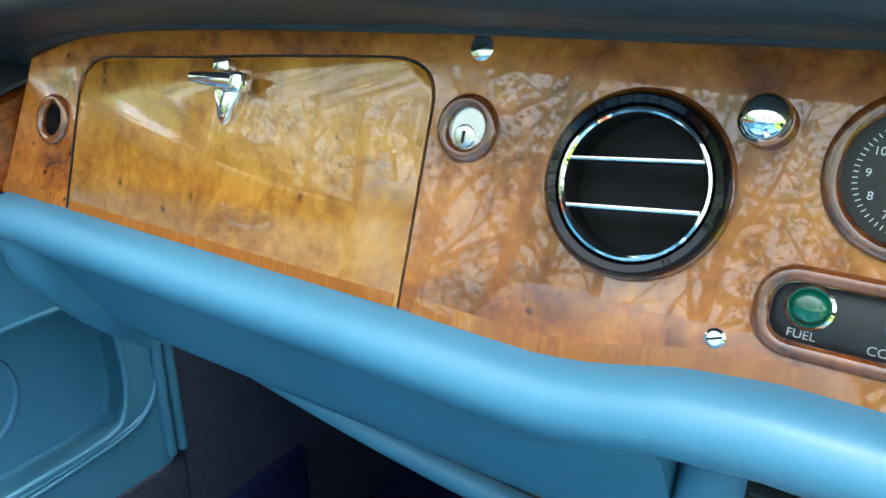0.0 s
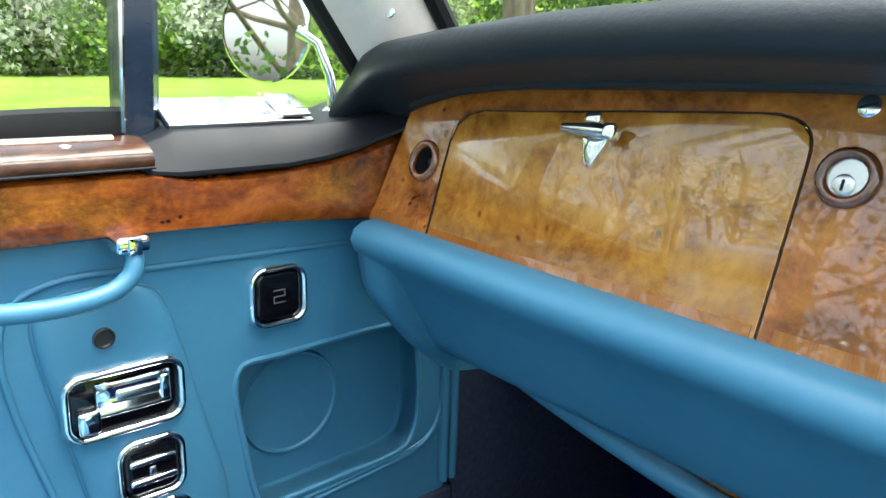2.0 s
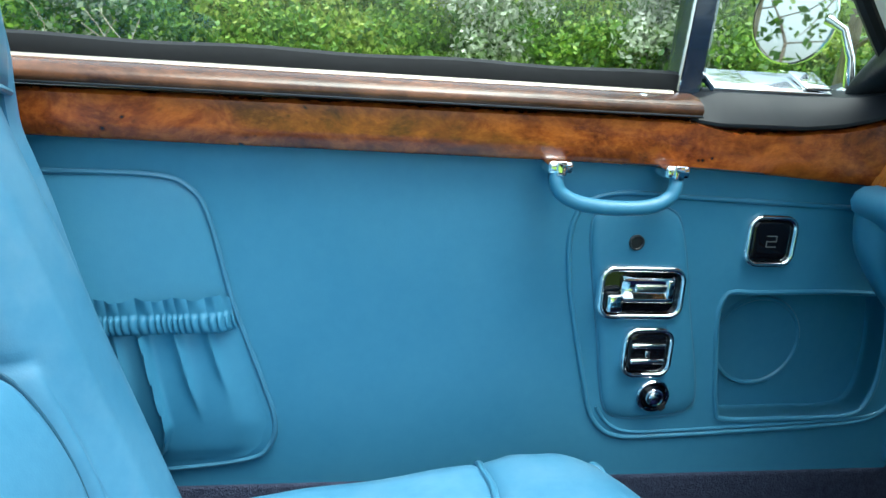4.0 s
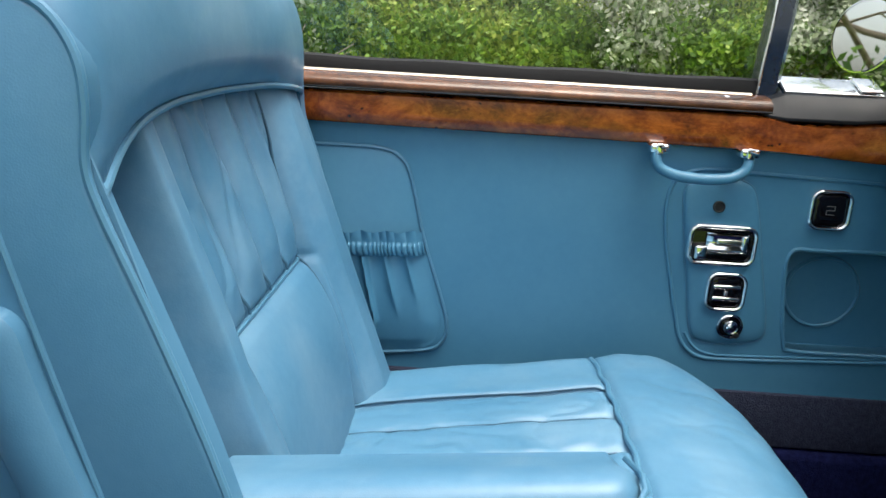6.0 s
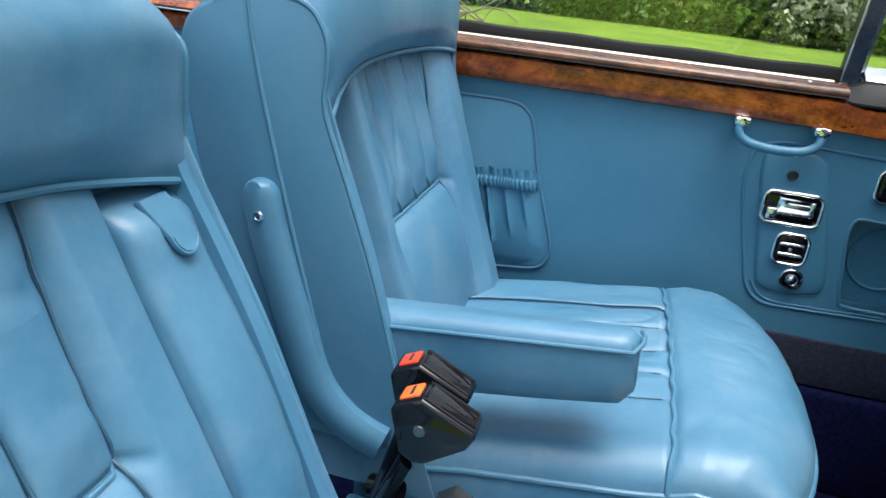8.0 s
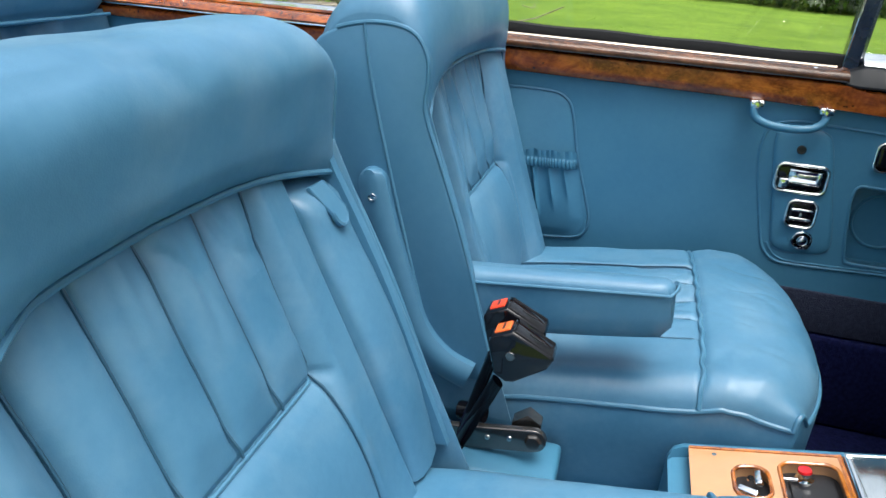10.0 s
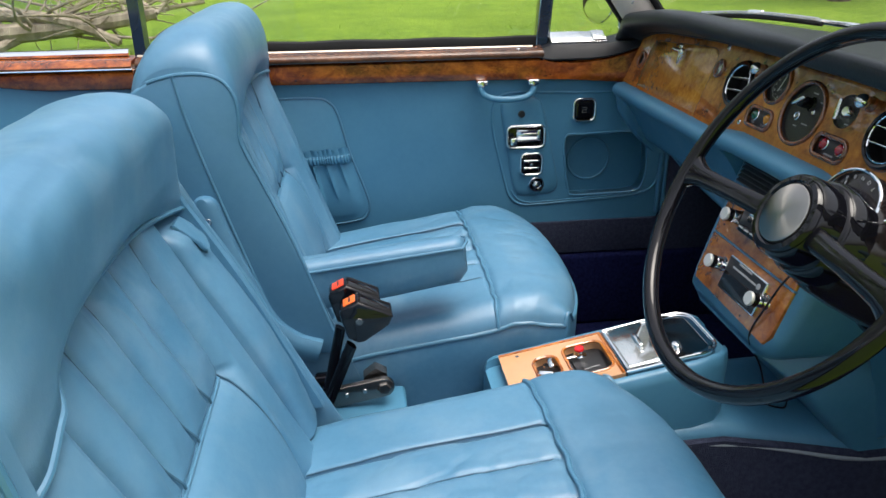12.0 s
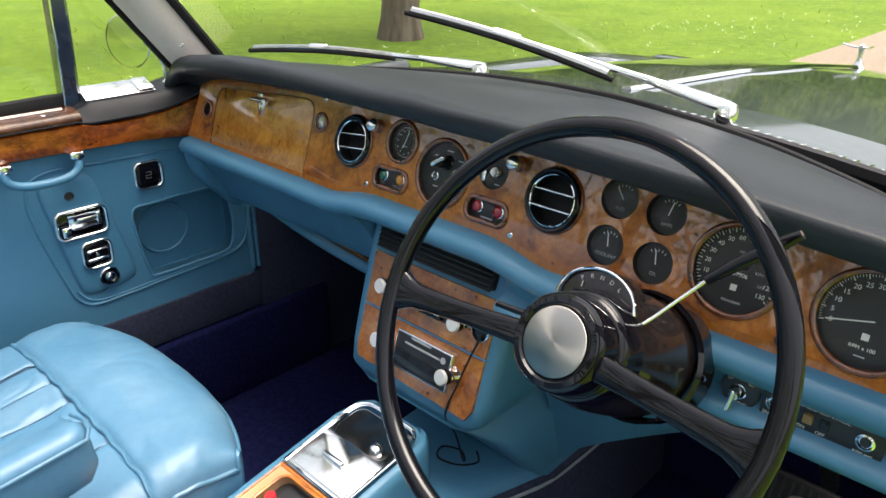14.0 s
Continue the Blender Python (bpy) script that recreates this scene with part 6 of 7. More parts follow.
        dy = 0.055 - y
        r = 0.070
        if dy < r:
            z -= 0.052 * (1 - sstep(r_side, 0.0, dx)) * (1 - math.sqrt(max(0.0, 1 - (1 - dy / r) ** 2)))
        if y < -0.124:
            for g in (-0.140, -0.070, 0.0, 0.070, 0.140):
                z -= 0.0034 * math.exp(-(abs(x - g) / 0.0036) ** 1.3)
            if abs(x) < 0.14:
                z += 0.0024 * abs(math.sin(math.pi * (x + 0.14) / 0.07)) + 0.0022 * noise.noise(Vector((x * 26 + cx * 9 + 3 * y, y * 16, 2.0))) + 0.0013 * noise.noise(Vector((x * 60, y * 22 + 2 * x, 5.0))) - 0.004
                z -= 0.0026 * crease(x * 15 + y * 9, y * 13 - x * 6, cx * 9) + 0.0013 * crease(x * 24 - y * 12, y * 18 + x * 9, cx * 4 + 3)
        else:
            z -= 0.0012 * crease(x * 7 + y * 4, y * 9 - x * 5, cx * 6) + 0.0007 * crease(x * 17 - y * 8, y * 12 + x * 9, cx * 3)
        z -= 0.007 * min(1.0, dx / 0.03) * math.exp(-((y + 0.124) / 0.0055) ** 2)
        z += 0.004 * noise.noise(Vector((x * 6, y * 6, cx * 7))) + 0.0022 * noise.noise(Vector((x * 24, y * 15, cx * 3)))
        return W(x, y2, z)

    cush = part("seat_cushion", grid(top, nx, ny), BLUE, seat, "pleated blue leather seat cushion", 60)
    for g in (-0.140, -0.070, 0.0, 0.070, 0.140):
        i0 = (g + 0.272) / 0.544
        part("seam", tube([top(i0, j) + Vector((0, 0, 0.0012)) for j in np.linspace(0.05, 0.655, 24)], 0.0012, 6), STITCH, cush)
    ring0 = [top(0, j / ny) for j in range(ny + 1)] + [top(i / nx, 1) for i in range(1, nx + 1)] + [top(1, j / ny) for j in range(ny - 1, -1, -1)]
    skirt = []
    for drop, grow in ((0.0, 0.0), (0.02, 0.004), (0.06, 0.003), (0.12, -0.006), (0.17, -0.016), (0.19, -0.03)):
        row = []
        for p in ring0:
            v = Vector((p.x - cx, p.y + 0.22, 0))
            v = v.normalized() if v.length else v
            row.append(Vector((p.x, p.y, max(0.36, p.z - drop))) + v * grow)
        skirt.append(row)
    part("skirt", loft(skirt, closed=False), BLUE, seat, "", 60)
    part("piping", tube([p + Vector((0, 0, 0.001)) for p in ring0[8:-8]], 0.0038, 8), PIPING, seat)
    part("piping", tube([top(i / 60, (0.470 - 0.124) / 0.525) + Vector((0, 0.0016 * math.sin(i * 1.05), 0.004)) for i in range(61)], 0.0036, 8), PIPING, cush)
    for sx in (-0.21, 0.21):
        part("seat_runner", block(pose(cx + sx, -0.22, 0.33), 0.05, 0.44, 0.10, 0.006), SATIN_BLACK, seat)

    if arm_up:
        # armrest folded up into the backrest, with a rounded leather tab over its end
        rings = []
        for t in np.linspace(0, 1, 40):
            z = 0.600 + 0.312 * t
            close = 0.024 * (max(0.0, t - 0.94) / 0.06) ** 2
            d = 0.016 + 0.012 * math.sin(math.pi * min(1, t * 1.2)) + 0.012 * t - close + 0.0012 * noise.noise(Vector((z * 30, 1.0, 2.0)))
            yy = back_y(z)
            rings.append([W(0.203, yy - 0.02, z), W(0.204, yy + d - 0.012, z), W(0.208, yy + d - 0.004, z), W(0.218, yy + d + 0.001, z), W(0.240, yy + d + 0.004, z), W(0.272, yy + d + 0.001, z), W(0.283, yy + d - 0.004, z), W(0.288, yy + d - 0.012, z), W(0.289, yy - 0.02, z)])
        arm = part("armrest", loft(rings), BLUE, seat, "folded-up blue leather armrest", 60)
        tab = [(0.0165 * math.cos(a), -0.012 + 0.018 * math.sin(a)) for a in (math.pi * (1 + k / 14) for k in range(15))] + [(0.0165, 0.022), (-0.0165, 0.022)]
        f = frame_of(W(0.248, back_y(0.899) + 0.0350, 0.899), (s, 0, 0), (0, -0.433, 0.90))
        part("pull_tab", slab([(u, v) for u, v in tab], lambda u, v, n: f @ Vector((u, v, n + 0.002 - 32 * max(0.0, v) ** 2)), 0.004, 0.001), BLUE_SMOOTH, arm, "rounded leather pull tab")
        part("tab_stitching", tube([f @ Vector((u * 0.86, v * 0.86 - 0.001, 0.0022)) for u, v in tab[:15]], 0.0005, 5), PIPING, arm)
    else:
        # armrest folded down beside the occupant: its top slopes down to the cushion
        rings = []
        for t in np.linspace(0, 1, 24):
            y = -0.478 + 0.293 * t
            zo, zp, zb = 0.733 + 0.028 * t, 0.739 + 0.032 * t, 0.664 + 0.042 * t ** 1.4
            e = 0.012 * (max(0.0, t - 0.95) / 0.05) ** 2
            x0, x1 = 0.198 + 0.4 * e, 0.285 - 0.5 * e
            soft = 0.0012 * noise.noise(Vector((y * 22, 3.0, 1.0)))
            rings.append([W(x0, y, zb + 0.012 + e), W(x0, y, zo - 0.008 - e), W(x0 + 0.004, y, zo - e), W(x0 + 0.030, y, zo + 0.007 - e + soft), W(x1 - 0.030, y, zp + 0.011 - e + soft), W(x1 - 0.013, y - 0.002, zp + 0.012 - e), W(x1 - 0.004, y - 0.004, zp + 0.007 - e), W(x1, y - 0.006, zp - e), W(x1 + 0.0005, y - 0.006, zp - 0.008 - e), W(x1 + 0.002, y - 0.003, 0.5 * (zp + zb)), W(x1, y, zb + 0.016 + e), W(x1 - 0.004, y, zb + 0.005 + e), W(x1 - 0.014, y, zb + e), W(x0 + 0.012, y, zb + e)])
        arm = part("armrest", loft(rings), BLUE, seat, "lowered blue leather armrest", 45)
        part("piping", tube([W(0.2862, -0.478 + 0.284 * t, 0.7375 + 0.0320 * t) for t in np.linspace(0, 1, 14)] + [W(0.275, -0.1860, 0.776), W(0.258, -0.1845, 0.777), W(0.228, -0.1835, 0.765), W(0.206, -0.1835, 0.757)], 0.0024, 8), PIPING, arm)
    return seat


front_seat(-0.365, 1, False, -0.418, 0.355, 0.0, 0.790, -0.520, -0.006, 0.100, 0.991, "blue leather passenger seat with its armrest lowered")
front_seat(0.368, -1, True, -0.443, 0.48, -0.033, 0.758, -0.590, 0.024, 0.092, 0.945, "blue leather driver's seat with its armrest folded up")


# ---- between the seats ----
def belt_buckles():
    base = thing("belt_anchor", (-0.02, -0.36, 0.44), "steel belt anchor on a blue plinth between the seats", "belt anchor")
    part("plinth", block(pose(-0.030, -0.385, 0.480), 0.10, 0.18, 0.080, 0.008), BLUE_SOFT, base)
    # upright steel bar with a round end, rivets and a large bolt
    bar = [(0.132 + 0.017 * math.cos(t), 0.017 * math.sin(t)) for t in (math.pi * (k / 8 - 0.5) for k in range(9))] + [(0.0, 0.017), (0.0, -0.017)]
    f = frame_of((-0.022, -0.462, 0.530), (0, 0.985, 0.174), (0, -0.174, 0.985))
    bk = part("bracket", slab(bar, lambda u, v, n: f @ Vector((u, v, n)), 0.010, 0.002), DARK_STEEL, base, "dark steel bracket with a round end")
    part("bolt", lathe([(0.0, 0.006), (0.0095, 0.0055), (0.0115, 0.003), (0.012, 0.0)], f @ pose(0.132, 0, 0.0), 6), DARK_STEEL, bk, "large hexagon bolt")
    for u in (0.070, 0.100):
        part("rivet", lathe([(0.0, 0.0022), (0.003, 0.0016), (0.0042, 0.0)], f @ pose(u, 0.002, 0.0), 16), STEEL, bk)
    part("lock_knob", lathe([(0.0, 0.040), (0.0105, 0.0398), (0.0128, 0.0385), (0.0132, 0.036), (0.0125, 0.0)], frame_of((-0.046, -0.404, 0.563), (0.966, -0.253, 0.05), (0.0, -0.2, 0.98)), 24), BLACK, base, "black cylindrical knob")
    part("guide", loft([[(-0.062 + w, y, 0.545), (-0.038 + w, y, 0.545), (-0.038, y, 0.545 + h), (-0.060, y, 0.545 + h)] for y, h, w in ((-0.365, 0.020, 0.0), (-0.345, 0.036, -0.004), (-0.326, 0.024, 0.002))]), DARK_STEEL, base, "bent steel guide")
    part("small_lever", block(pose(0.0, -0.338, 0.475, 40), 0.016, 0.040, 0.014, 0.005), SATIN_BLACK, base)

    for x0, x1, y1, z1, col in ((0.000, 0.004, -0.377, 0.715, RED_ORANGE), (0.024, 0.050, -0.361, 0.710, ORANGE)):
        b = thing("belt_buckle", (x0, -0.42, 0.56), "black seat belt buckle with orange release button on a stalk", "belt buckle", "pair of belt buckles")
        a, c = Vector((x0, -0.425, 0.555)), Vector((x1, y1 - 0.018, z1 - 0.030))
        part("stalk", tube([a, a.lerp(c, 0.5), c], 0.0100, 10, flat=0.5), BLACK, b, "flat black stalk")
        f = frame_of((x1, y1, z1 + 0.012), (0, 0.90, -0.42), (0, 0.42, 0.90))
        # hopper-shaped shell, cut off behind for the button
        prof = [(-0.020, 0.030), (0.033, 0.030), (0.0365, 0.026), (0.0360, 0.012), (0.014, -0.026), (0.006, -0.031), (-0.010, -0.030), (-0.027, -0.010), (-0.0365, 0.002), (-0.037, 0.009)]
        mu, mv = 0.0, 0.004
        rings = []
        for n, k in ((-0.0185, 0.90), (-0.0172, 0.965), (-0.0150, 1.0), (0.0150, 1.0), (0.0172, 0.965), (0.0185, 0.90)):
            rings.append([f @ Vector((mu + (u - mu) * k, mv + (v - mv) * k, n)) for u, v in prof])
        part("shell", loft(rings), BLACK, b, "glossy black buckle shell", 30)
        rb = f @ pose(-0.0290, 0.0200, 0, 0, 0, 51)
        part("release_button", block(rb, 0.019, 0.0030, 0.021, 0.001), col, b, "orange release button")
        part("button_marking", block(rb @ pose(0.001, 0.0016, 0), 0.0030, 0.0004, 0.015, 0), SATIN_BLACK, b)
        lip = [(-0.0175, -0.0135), (0.0315, -0.0135), (0.0315, 0.0135), (-0.0175, 0.0135)]
        part("slot_rim", tube([f @ Vector((u, 0.0305, n)) for u, n in lip], 0.0014, 6, True), BLACK, b)
        part("top_insert", block(f @ pose(0.007, 0.0297, 0), 0.046, 0.0016, 0.025, 0.0006), BLACK, b)
        part("tongue_slot", block(f @ pose(0.010, 0.0304, 0), 0.020, 0.0012, 0.0032, 0), VOID, b)
        part("rivet", lathe([(0.0, 0.0012), (0.005, 0.001), (0.006, 0.0)], f @ pose(-0.006, 0.002, 0.0183), 18), DARK_STEEL, b)


DARK_STEEL = plain("dark_worn_steel", (0.17, 0.165, 0.16), 0.24, 0.9, 0.35, 50)
RED_ORANGE = plain("red_orange_plastic", (0.75, 0.06, 0.02), 0.35)
belt_buckles()


WORN_CHROME = plain("worn_chrome", (0.80, 0.81, 0.78), 0.16, 1.0, 0.12, 35)


def rippled():
    k = Nodes("rippled_steel")
    k.base((0.36, 0.34, 0.33))
    k.set(Metallic=1.0, Roughness=0.12)
    k.bump(k.noise(11, 1).outputs[0], 0.5, 0.010)
    return k.m


RIPPLED = rippled()


def console():
    ob = thing("centre_console", (0, 0.02, 0.47), "blue leather centre console with veneer top and chrome ashtray", "centre console")
    sl = Vector((0, 0.9824, 0.1867))

    def at(x, y, n=0.0):
        """A point of the rising top, y metres ahead."""
        return Vector((x + 0.004, y - 0.1867 * n, 0.5955 + 0.19 * y + 0.9824 * n))

    def fr(x, y, n=0.0):
        return frame_of(at(x, y, n), (1, 0, 0), sl)

    rings = []
    for y, w, dz in ((-0.158, 0.070, -0.012), (-0.152, 0.076, -0.004), (-0.14, 0.078, -0.001), (0.0, 0.080, -0.001), (0.15, 0.081, -0.001), (0.190, 0.074, -0.002), (0.208, 0.058, -0.005), (0.214, 0.045, -0.012)):
        p = at(0, y, 0)
        rings.append([(-w - 0.004, y, 0.44), (-w - 0.002, y, p.z - 0.02), (-w + 0.002, y, p.z + dz - 0.004), (-w + 0.006, y, p.z + dz), (-w + 0.014, y, p.z + dz), (-w + 0.016, y, p.z - 0.016), (w - 0.010, y, p.z - 0.016), (w - 0.008, y, p.z + dz), (w - 0.000, y, p.z + dz), (w + 0.004, y, p.z + dz - 0.004), (w + 0.008, y, p.z - 0.02), (w + 0.010, y, 0.44)])
    part("console_body", loft(rings), BLUE_SOFT, ob, "", 50)
    # veneer with the two switch wells
    well1 = [(u, v) for u, v in rrect(0.060, 0.040, 0.016, 5, 0.0, -0.066)]
    well2 = [(u, v) for u, v in rrect(0.088, 0.066, 0.016, 5, 0.0, 0.0)]
    outline = [(-0.0645, -0.135), (0.0645, -0.135), (0.0645, 0.041), (-0.0645, 0.041)]
    top = part("veneer_top", plate(outline, [well1, well2], lambda u, v, n: at(u, v, n + 0.003), 0.016), MAPLE, ob, "pale veneer top with dark edge")
    for loop in (well1, well2):
        part("well_edge", tube([at(u, v, 0.0030) for u, v in loop], 0.0026, 8, True), BURL, top)
    part("edge_banding", tube([at(-0.0625, v, 0.0026) for v in np.linspace(-0.134, 0.04, 10)], 0.0030, 6), BURL, top)
    part("edge_banding", tube([at(u, 0.0385, 0.0026) for u in np.linspace(-0.063, 0.063, 8)], 0.0030, 6), BURL, top)
    part("well_floor", block(fr(0, -0.033, -0.014), 0.11, 0.15, 0.004, 0.001), SATIN_BLACK, top)
    part("veneer_screw", lathe([(0.0, 0.001), (0.003, 0.0006)], fr(-0.050, -0.105, 0.003), 14), STEEL, top)
    # seat switches
    for x in (-0.012, 0.014):
        k = part("seat_switch", block(fr(x, -0.066 + (0.008 if x < 0 else -0.006), 0.000) @ pose(0, 0, 0, 18, 0, 60 if x > 0 else 0), 0.026, 0.010, 0.008, 0.003), CHROME, ob, "chrome toggle seat switch")
        part("switch_stem", lathe([(0.005, 0.0), (0.006, -0.012)], fr(x, -0.066, 0.0), 16), CHROME, k)
    f = fr(-0.024, -0.006, -0.010)
    k = part("ride_knob", lathe([(0.010, 0.0), (0.011, 0.006), (0.0085, 0.010), (0.0085, 0.016)], f, 24), CHROME, ob, "chrome control with a red cap")
    part("red_cap", lathe([(0.0085, 0.015), (0.0075, 0.019), (0.0, 0.0195)], f, 24), RED, k)
    part("lever", block(f @ pose(0.004, -0.016, 0.006), 0.005, 0.026, 0.005, 0.002), CHROME, k)
    part("well_plate", block(fr(0.006, 0.002, -0.0105), 0.070, 0.050, 0.004, 0.001), SATIN_BLACK, ob)
    for x, y, w in ((0.012, 0.012, 0.014), (0.012, 0.004, 0.014), (0.014, -0.006, 0.018)):
        part("marking", block(fr(x, y, -0.0083), 0.0016, w * 0.6, 0.0004, 0), GREY_MARK, ob)
    part("slot", block(fr(0.022, -0.012, -0.0083), 0.030, 0.0035, 0.0006, 0, 1), VOID, ob)
    # chrome ashtray
    sh = [(-0.0655, 0.044), (0.0655, 0.044), (0.0655, 0.155)] + [(0.0375 + 0.028 * math.cos(a), 0.166 + 0.028 * math.sin(a)) for a in (0.5 * math.pi * k / 8 for k in range(9))] + [(-0.0375 - 0.028 * math.sin(a), 0.166 + 0.028 * math.cos(a)) for a in (0.5 * math.pi * k / 8 for k in range(9))] + [(-0.0655, 0.155)]
    tray = part("ashtray", plate(sh, [rrect(0.110, 0.060, 0.016, 5, 0.0, 0.152)], lambda u, v, n: at(u, v, n + 0.004), 0.01), CHROME, ob, "polished chrome ashtray frame")
    part("ashtray_bead", tube([at(u * 0.985, v, 0.0045) for u, v in sh], 0.0030, 8, True), CHROME, tray)
    lid = [(-0.058, 0.050), (0.058, 0.050)] + [(0.058 - 0.116 * k / 14, 0.108 + 0.014 * math.sin(math.pi * k / 14)) for k in range(15)]
    part("ashtray_lid", slab(lid, lambda u, v, n: at(u, v, n + 0.0085), 0.006, 0.0015), WORN_CHROME, tray, "polished sliding lid")
    part("lid_grip", block(fr(0.0, 0.084, 0.0125), 0.040, 0.008, 0.009, 0.002), CHROME, tray)
    part("bowl", loft([[at(u, v, 0.003) for u, v in rrect(0.110, 0.060, 0.016, 5, 0, 0.152)], [at(u, v, -0.016) for u, v in rrect(0.086, 0.042, 0.012, 5, 0, 0.152)]]), RIPPLED, tray, "bright steel bowl")
    part("stub_rest", block(fr(0.006, 0.155, -0.006) @ pose(0, 0, 0, 0, 0, 15), 0.008, 0.05, 0.010, 0.003), CHROME, tray)
    part("stub_knob", lathe([(0.0, 0.026), (0.007, 0.023), (0.0095, 0.016), (0.005, 0.008), (0.011, 0.002), (0.011, 0.0)], fr(0.030, 0.136, -0.012), 24), CHROME, tray)


console()


# ---- rear compartment ----
def rear():
    q = thing("rear_quarter_panel", (-0.72, -1.25, 0.56), "blue leather rear quarter panel with walnut capping", "quarter panel", kind="structure")
    part("quarter_trim", block(pose(-0.722, -1.25, 0.70), 0.03, 0.84, 0.50, 0.006), BLUE_SOFT, q)
    rings = []
    for y in np.linspace(-1.66, -0.83, 24):
        lo = ease(y, [(-1.66, 0.947), (-1.13, 0.944), (-1.03, 0.932), (-0.83, 0.930)])
        rings.append([(-0.74, y, lo), (-0.698, y, lo), (-0.692, y, lo + 0.006), (-0.692, y, 0.966), (-0.700, y, 0.972), (-0.74, y, 0.972)])
    part("walnut_capping", loft(rings), BURL_DARK, q, "dark burl walnut capping", 50)
    part("cap_rail", loft([[(-0.76, y, 0.974), (-0.690, y, 0.974), (-0.684, y, 0.982), (-0.700, y, 0.992), (-0.76, y, 0.996)] for y in np.linspace(-1.66, -0.83, 12)]), BURL_DARK, q, "", 50)
    part("chrome_bead", tube([(-0.688, y, 0.976) for y in np.linspace(-1.66, -0.83, 10)], 0.002, 8), CHROME, q)
    fr = [(-0.748, -0.845, 1.003), (-0.748, -1.45, 1.003), (-0.748, -1.50, 1.02), (-0.745, -1.50, 1.10), (-0.74, -1.42, 1.35), (-0.74, -1.30, 1.44)]
    w = thing("window_1", (-0.75, -1.15, 1.0), "rear quarter window with a chrome frame", "window", kind="structure")
    part("window_frame", tube(smooth_path(fr, 5), 0.008, 8), CHROME, w)
    part("seal", tube([(p.x - 0.012, p.y - 0.004, p.z - 0.004) for p in smooth_path(fr, 5)], 0.012, 8), RUBBER, w)
    g = part("pane", block(pose(-0.762, -1.16, 1.22), 0.004, 0.64, 0.44, 0), GLASS, w)
    g.visible_shadow = False
    part("latch", block(pose(-0.738, -1.345, 1.016), 0.014, 0.075, 0.008, 0.003), CHROME, w, "small chrome window latch")
    part("latch_lever", tube([(-0.735, -1.372, 1.013), (-0.722, -1.35, 1.024), (-0.728, -1.315, 1.016)], 0.005, 8), CHROME, w)
    part("latch_boss", lathe([(0.009, 0.0), (0.007, 0.014), (0.0, 0.016)], pose(-0.735, -1.352, 1.004), 18), CHROME, w)
    pb = loft([[(-0.742, -0.832, z), (-0.742, -0.808 + t, z), (-0.770, -0.804 + t, z), (-0.778, -0.832, z)] for z, t in ((0.98, 0), (1.2, 0.0), (1.45, 0.0))])
    solo("pillar_mid", pb, NAVY_PAINT, "dark post between door window and quarter window", "window post", kind="structure")

    st = thing("rear_seat", (0, -1.4, 0.3), "blue leather rear bench seat with padded head rolls", "car seat")
    def cush(i, j):
        x, y = -0.66 + 1.32 * i, -1.52 + 0.56 * j
        z = 0.575 + 0.03 * j - 0.05 * (1 - math.sqrt(max(0, 1 - max(0, (j - 0.86) / 0.14) ** 2)))
        for g in np.linspace(-0.55, 0.55, 14):
            z -= 0.004 * math.exp(-((x - g) / 0.006) ** 2) * (j < 0.8)
        return (x, y, z)
    part("rear_cushion", grid(cush, 160, 16), BLUE, st, "", 60)
    part("rear_skirt", block(pose(0, -1.26, 0.42), 1.30, 0.56, 0.28, 0.02), BLUE, st)
    def back(i, j):
        x, z = -0.70 + 1.40 * i, 0.56 + 0.40 * j
        y = -1.44 - 0.20 * j * 0.40
        side = sstep(0.50, 0.56, abs(x)) + (1 - sstep(0.06, 0.10, abs(x)))
        y += 0.045 * side
        for g in (-0.44, -0.38, -0.32, -0.26, -0.20, -0.14, 0.14, 0.20, 0.26, 0.32, 0.38, 0.44, -0.53, 0.53, -0.08, 0.08):
            y -= 0.006 * math.exp(-((x - g) / 0.006) ** 2)
        return (x, y, z)
    part("rear_backrest", grid(back, 200, 14), BLUE, st, "pleated blue leather rear backrest", 60)
    for s in (-1, 1):
        rings = []
        for k in range(25):
            x = s * (0.05 + 0.64 * k / 24)
            e = max(0.0, abs(k / 12 - 1) - 0.75) / 0.25
            q2 = 0.6 + 0.4 * math.sqrt(max(0, 1 - min(1, e) ** 2))
            rings.append([(x, -1.52 + 0.085 * q2 * math.cos(a), 1.010 + 0.075 * q2 * math.sin(a)) for a in (2 * math.pi * j / 24 for j in range(24))])
        part("rear_head_roll", loft(rings), BLUE, st, "padded head roll", 70)
        part("piping", tube([(s * (0.06 + 0.62 * t), -1.448, 0.952) for t in np.linspace(0, 1, 8)], 0.004, 8), PIPING, st)
    solo("parcel_shelf", block(pose(0, -1.75, 0.96), 1.4, 0.40, 0.06, 0.02), BLUE_SOFT, "blue leather shelf behind the rear seat", "shelf", kind="structure")
    solo("wall_rear", block(pose(0, -1.66, 0.6), 1.46, 0.03, 0.70, 0.004), CARPET, "closed rear bulkhead of the cabin", "bulkhead", kind="structure")


rear()


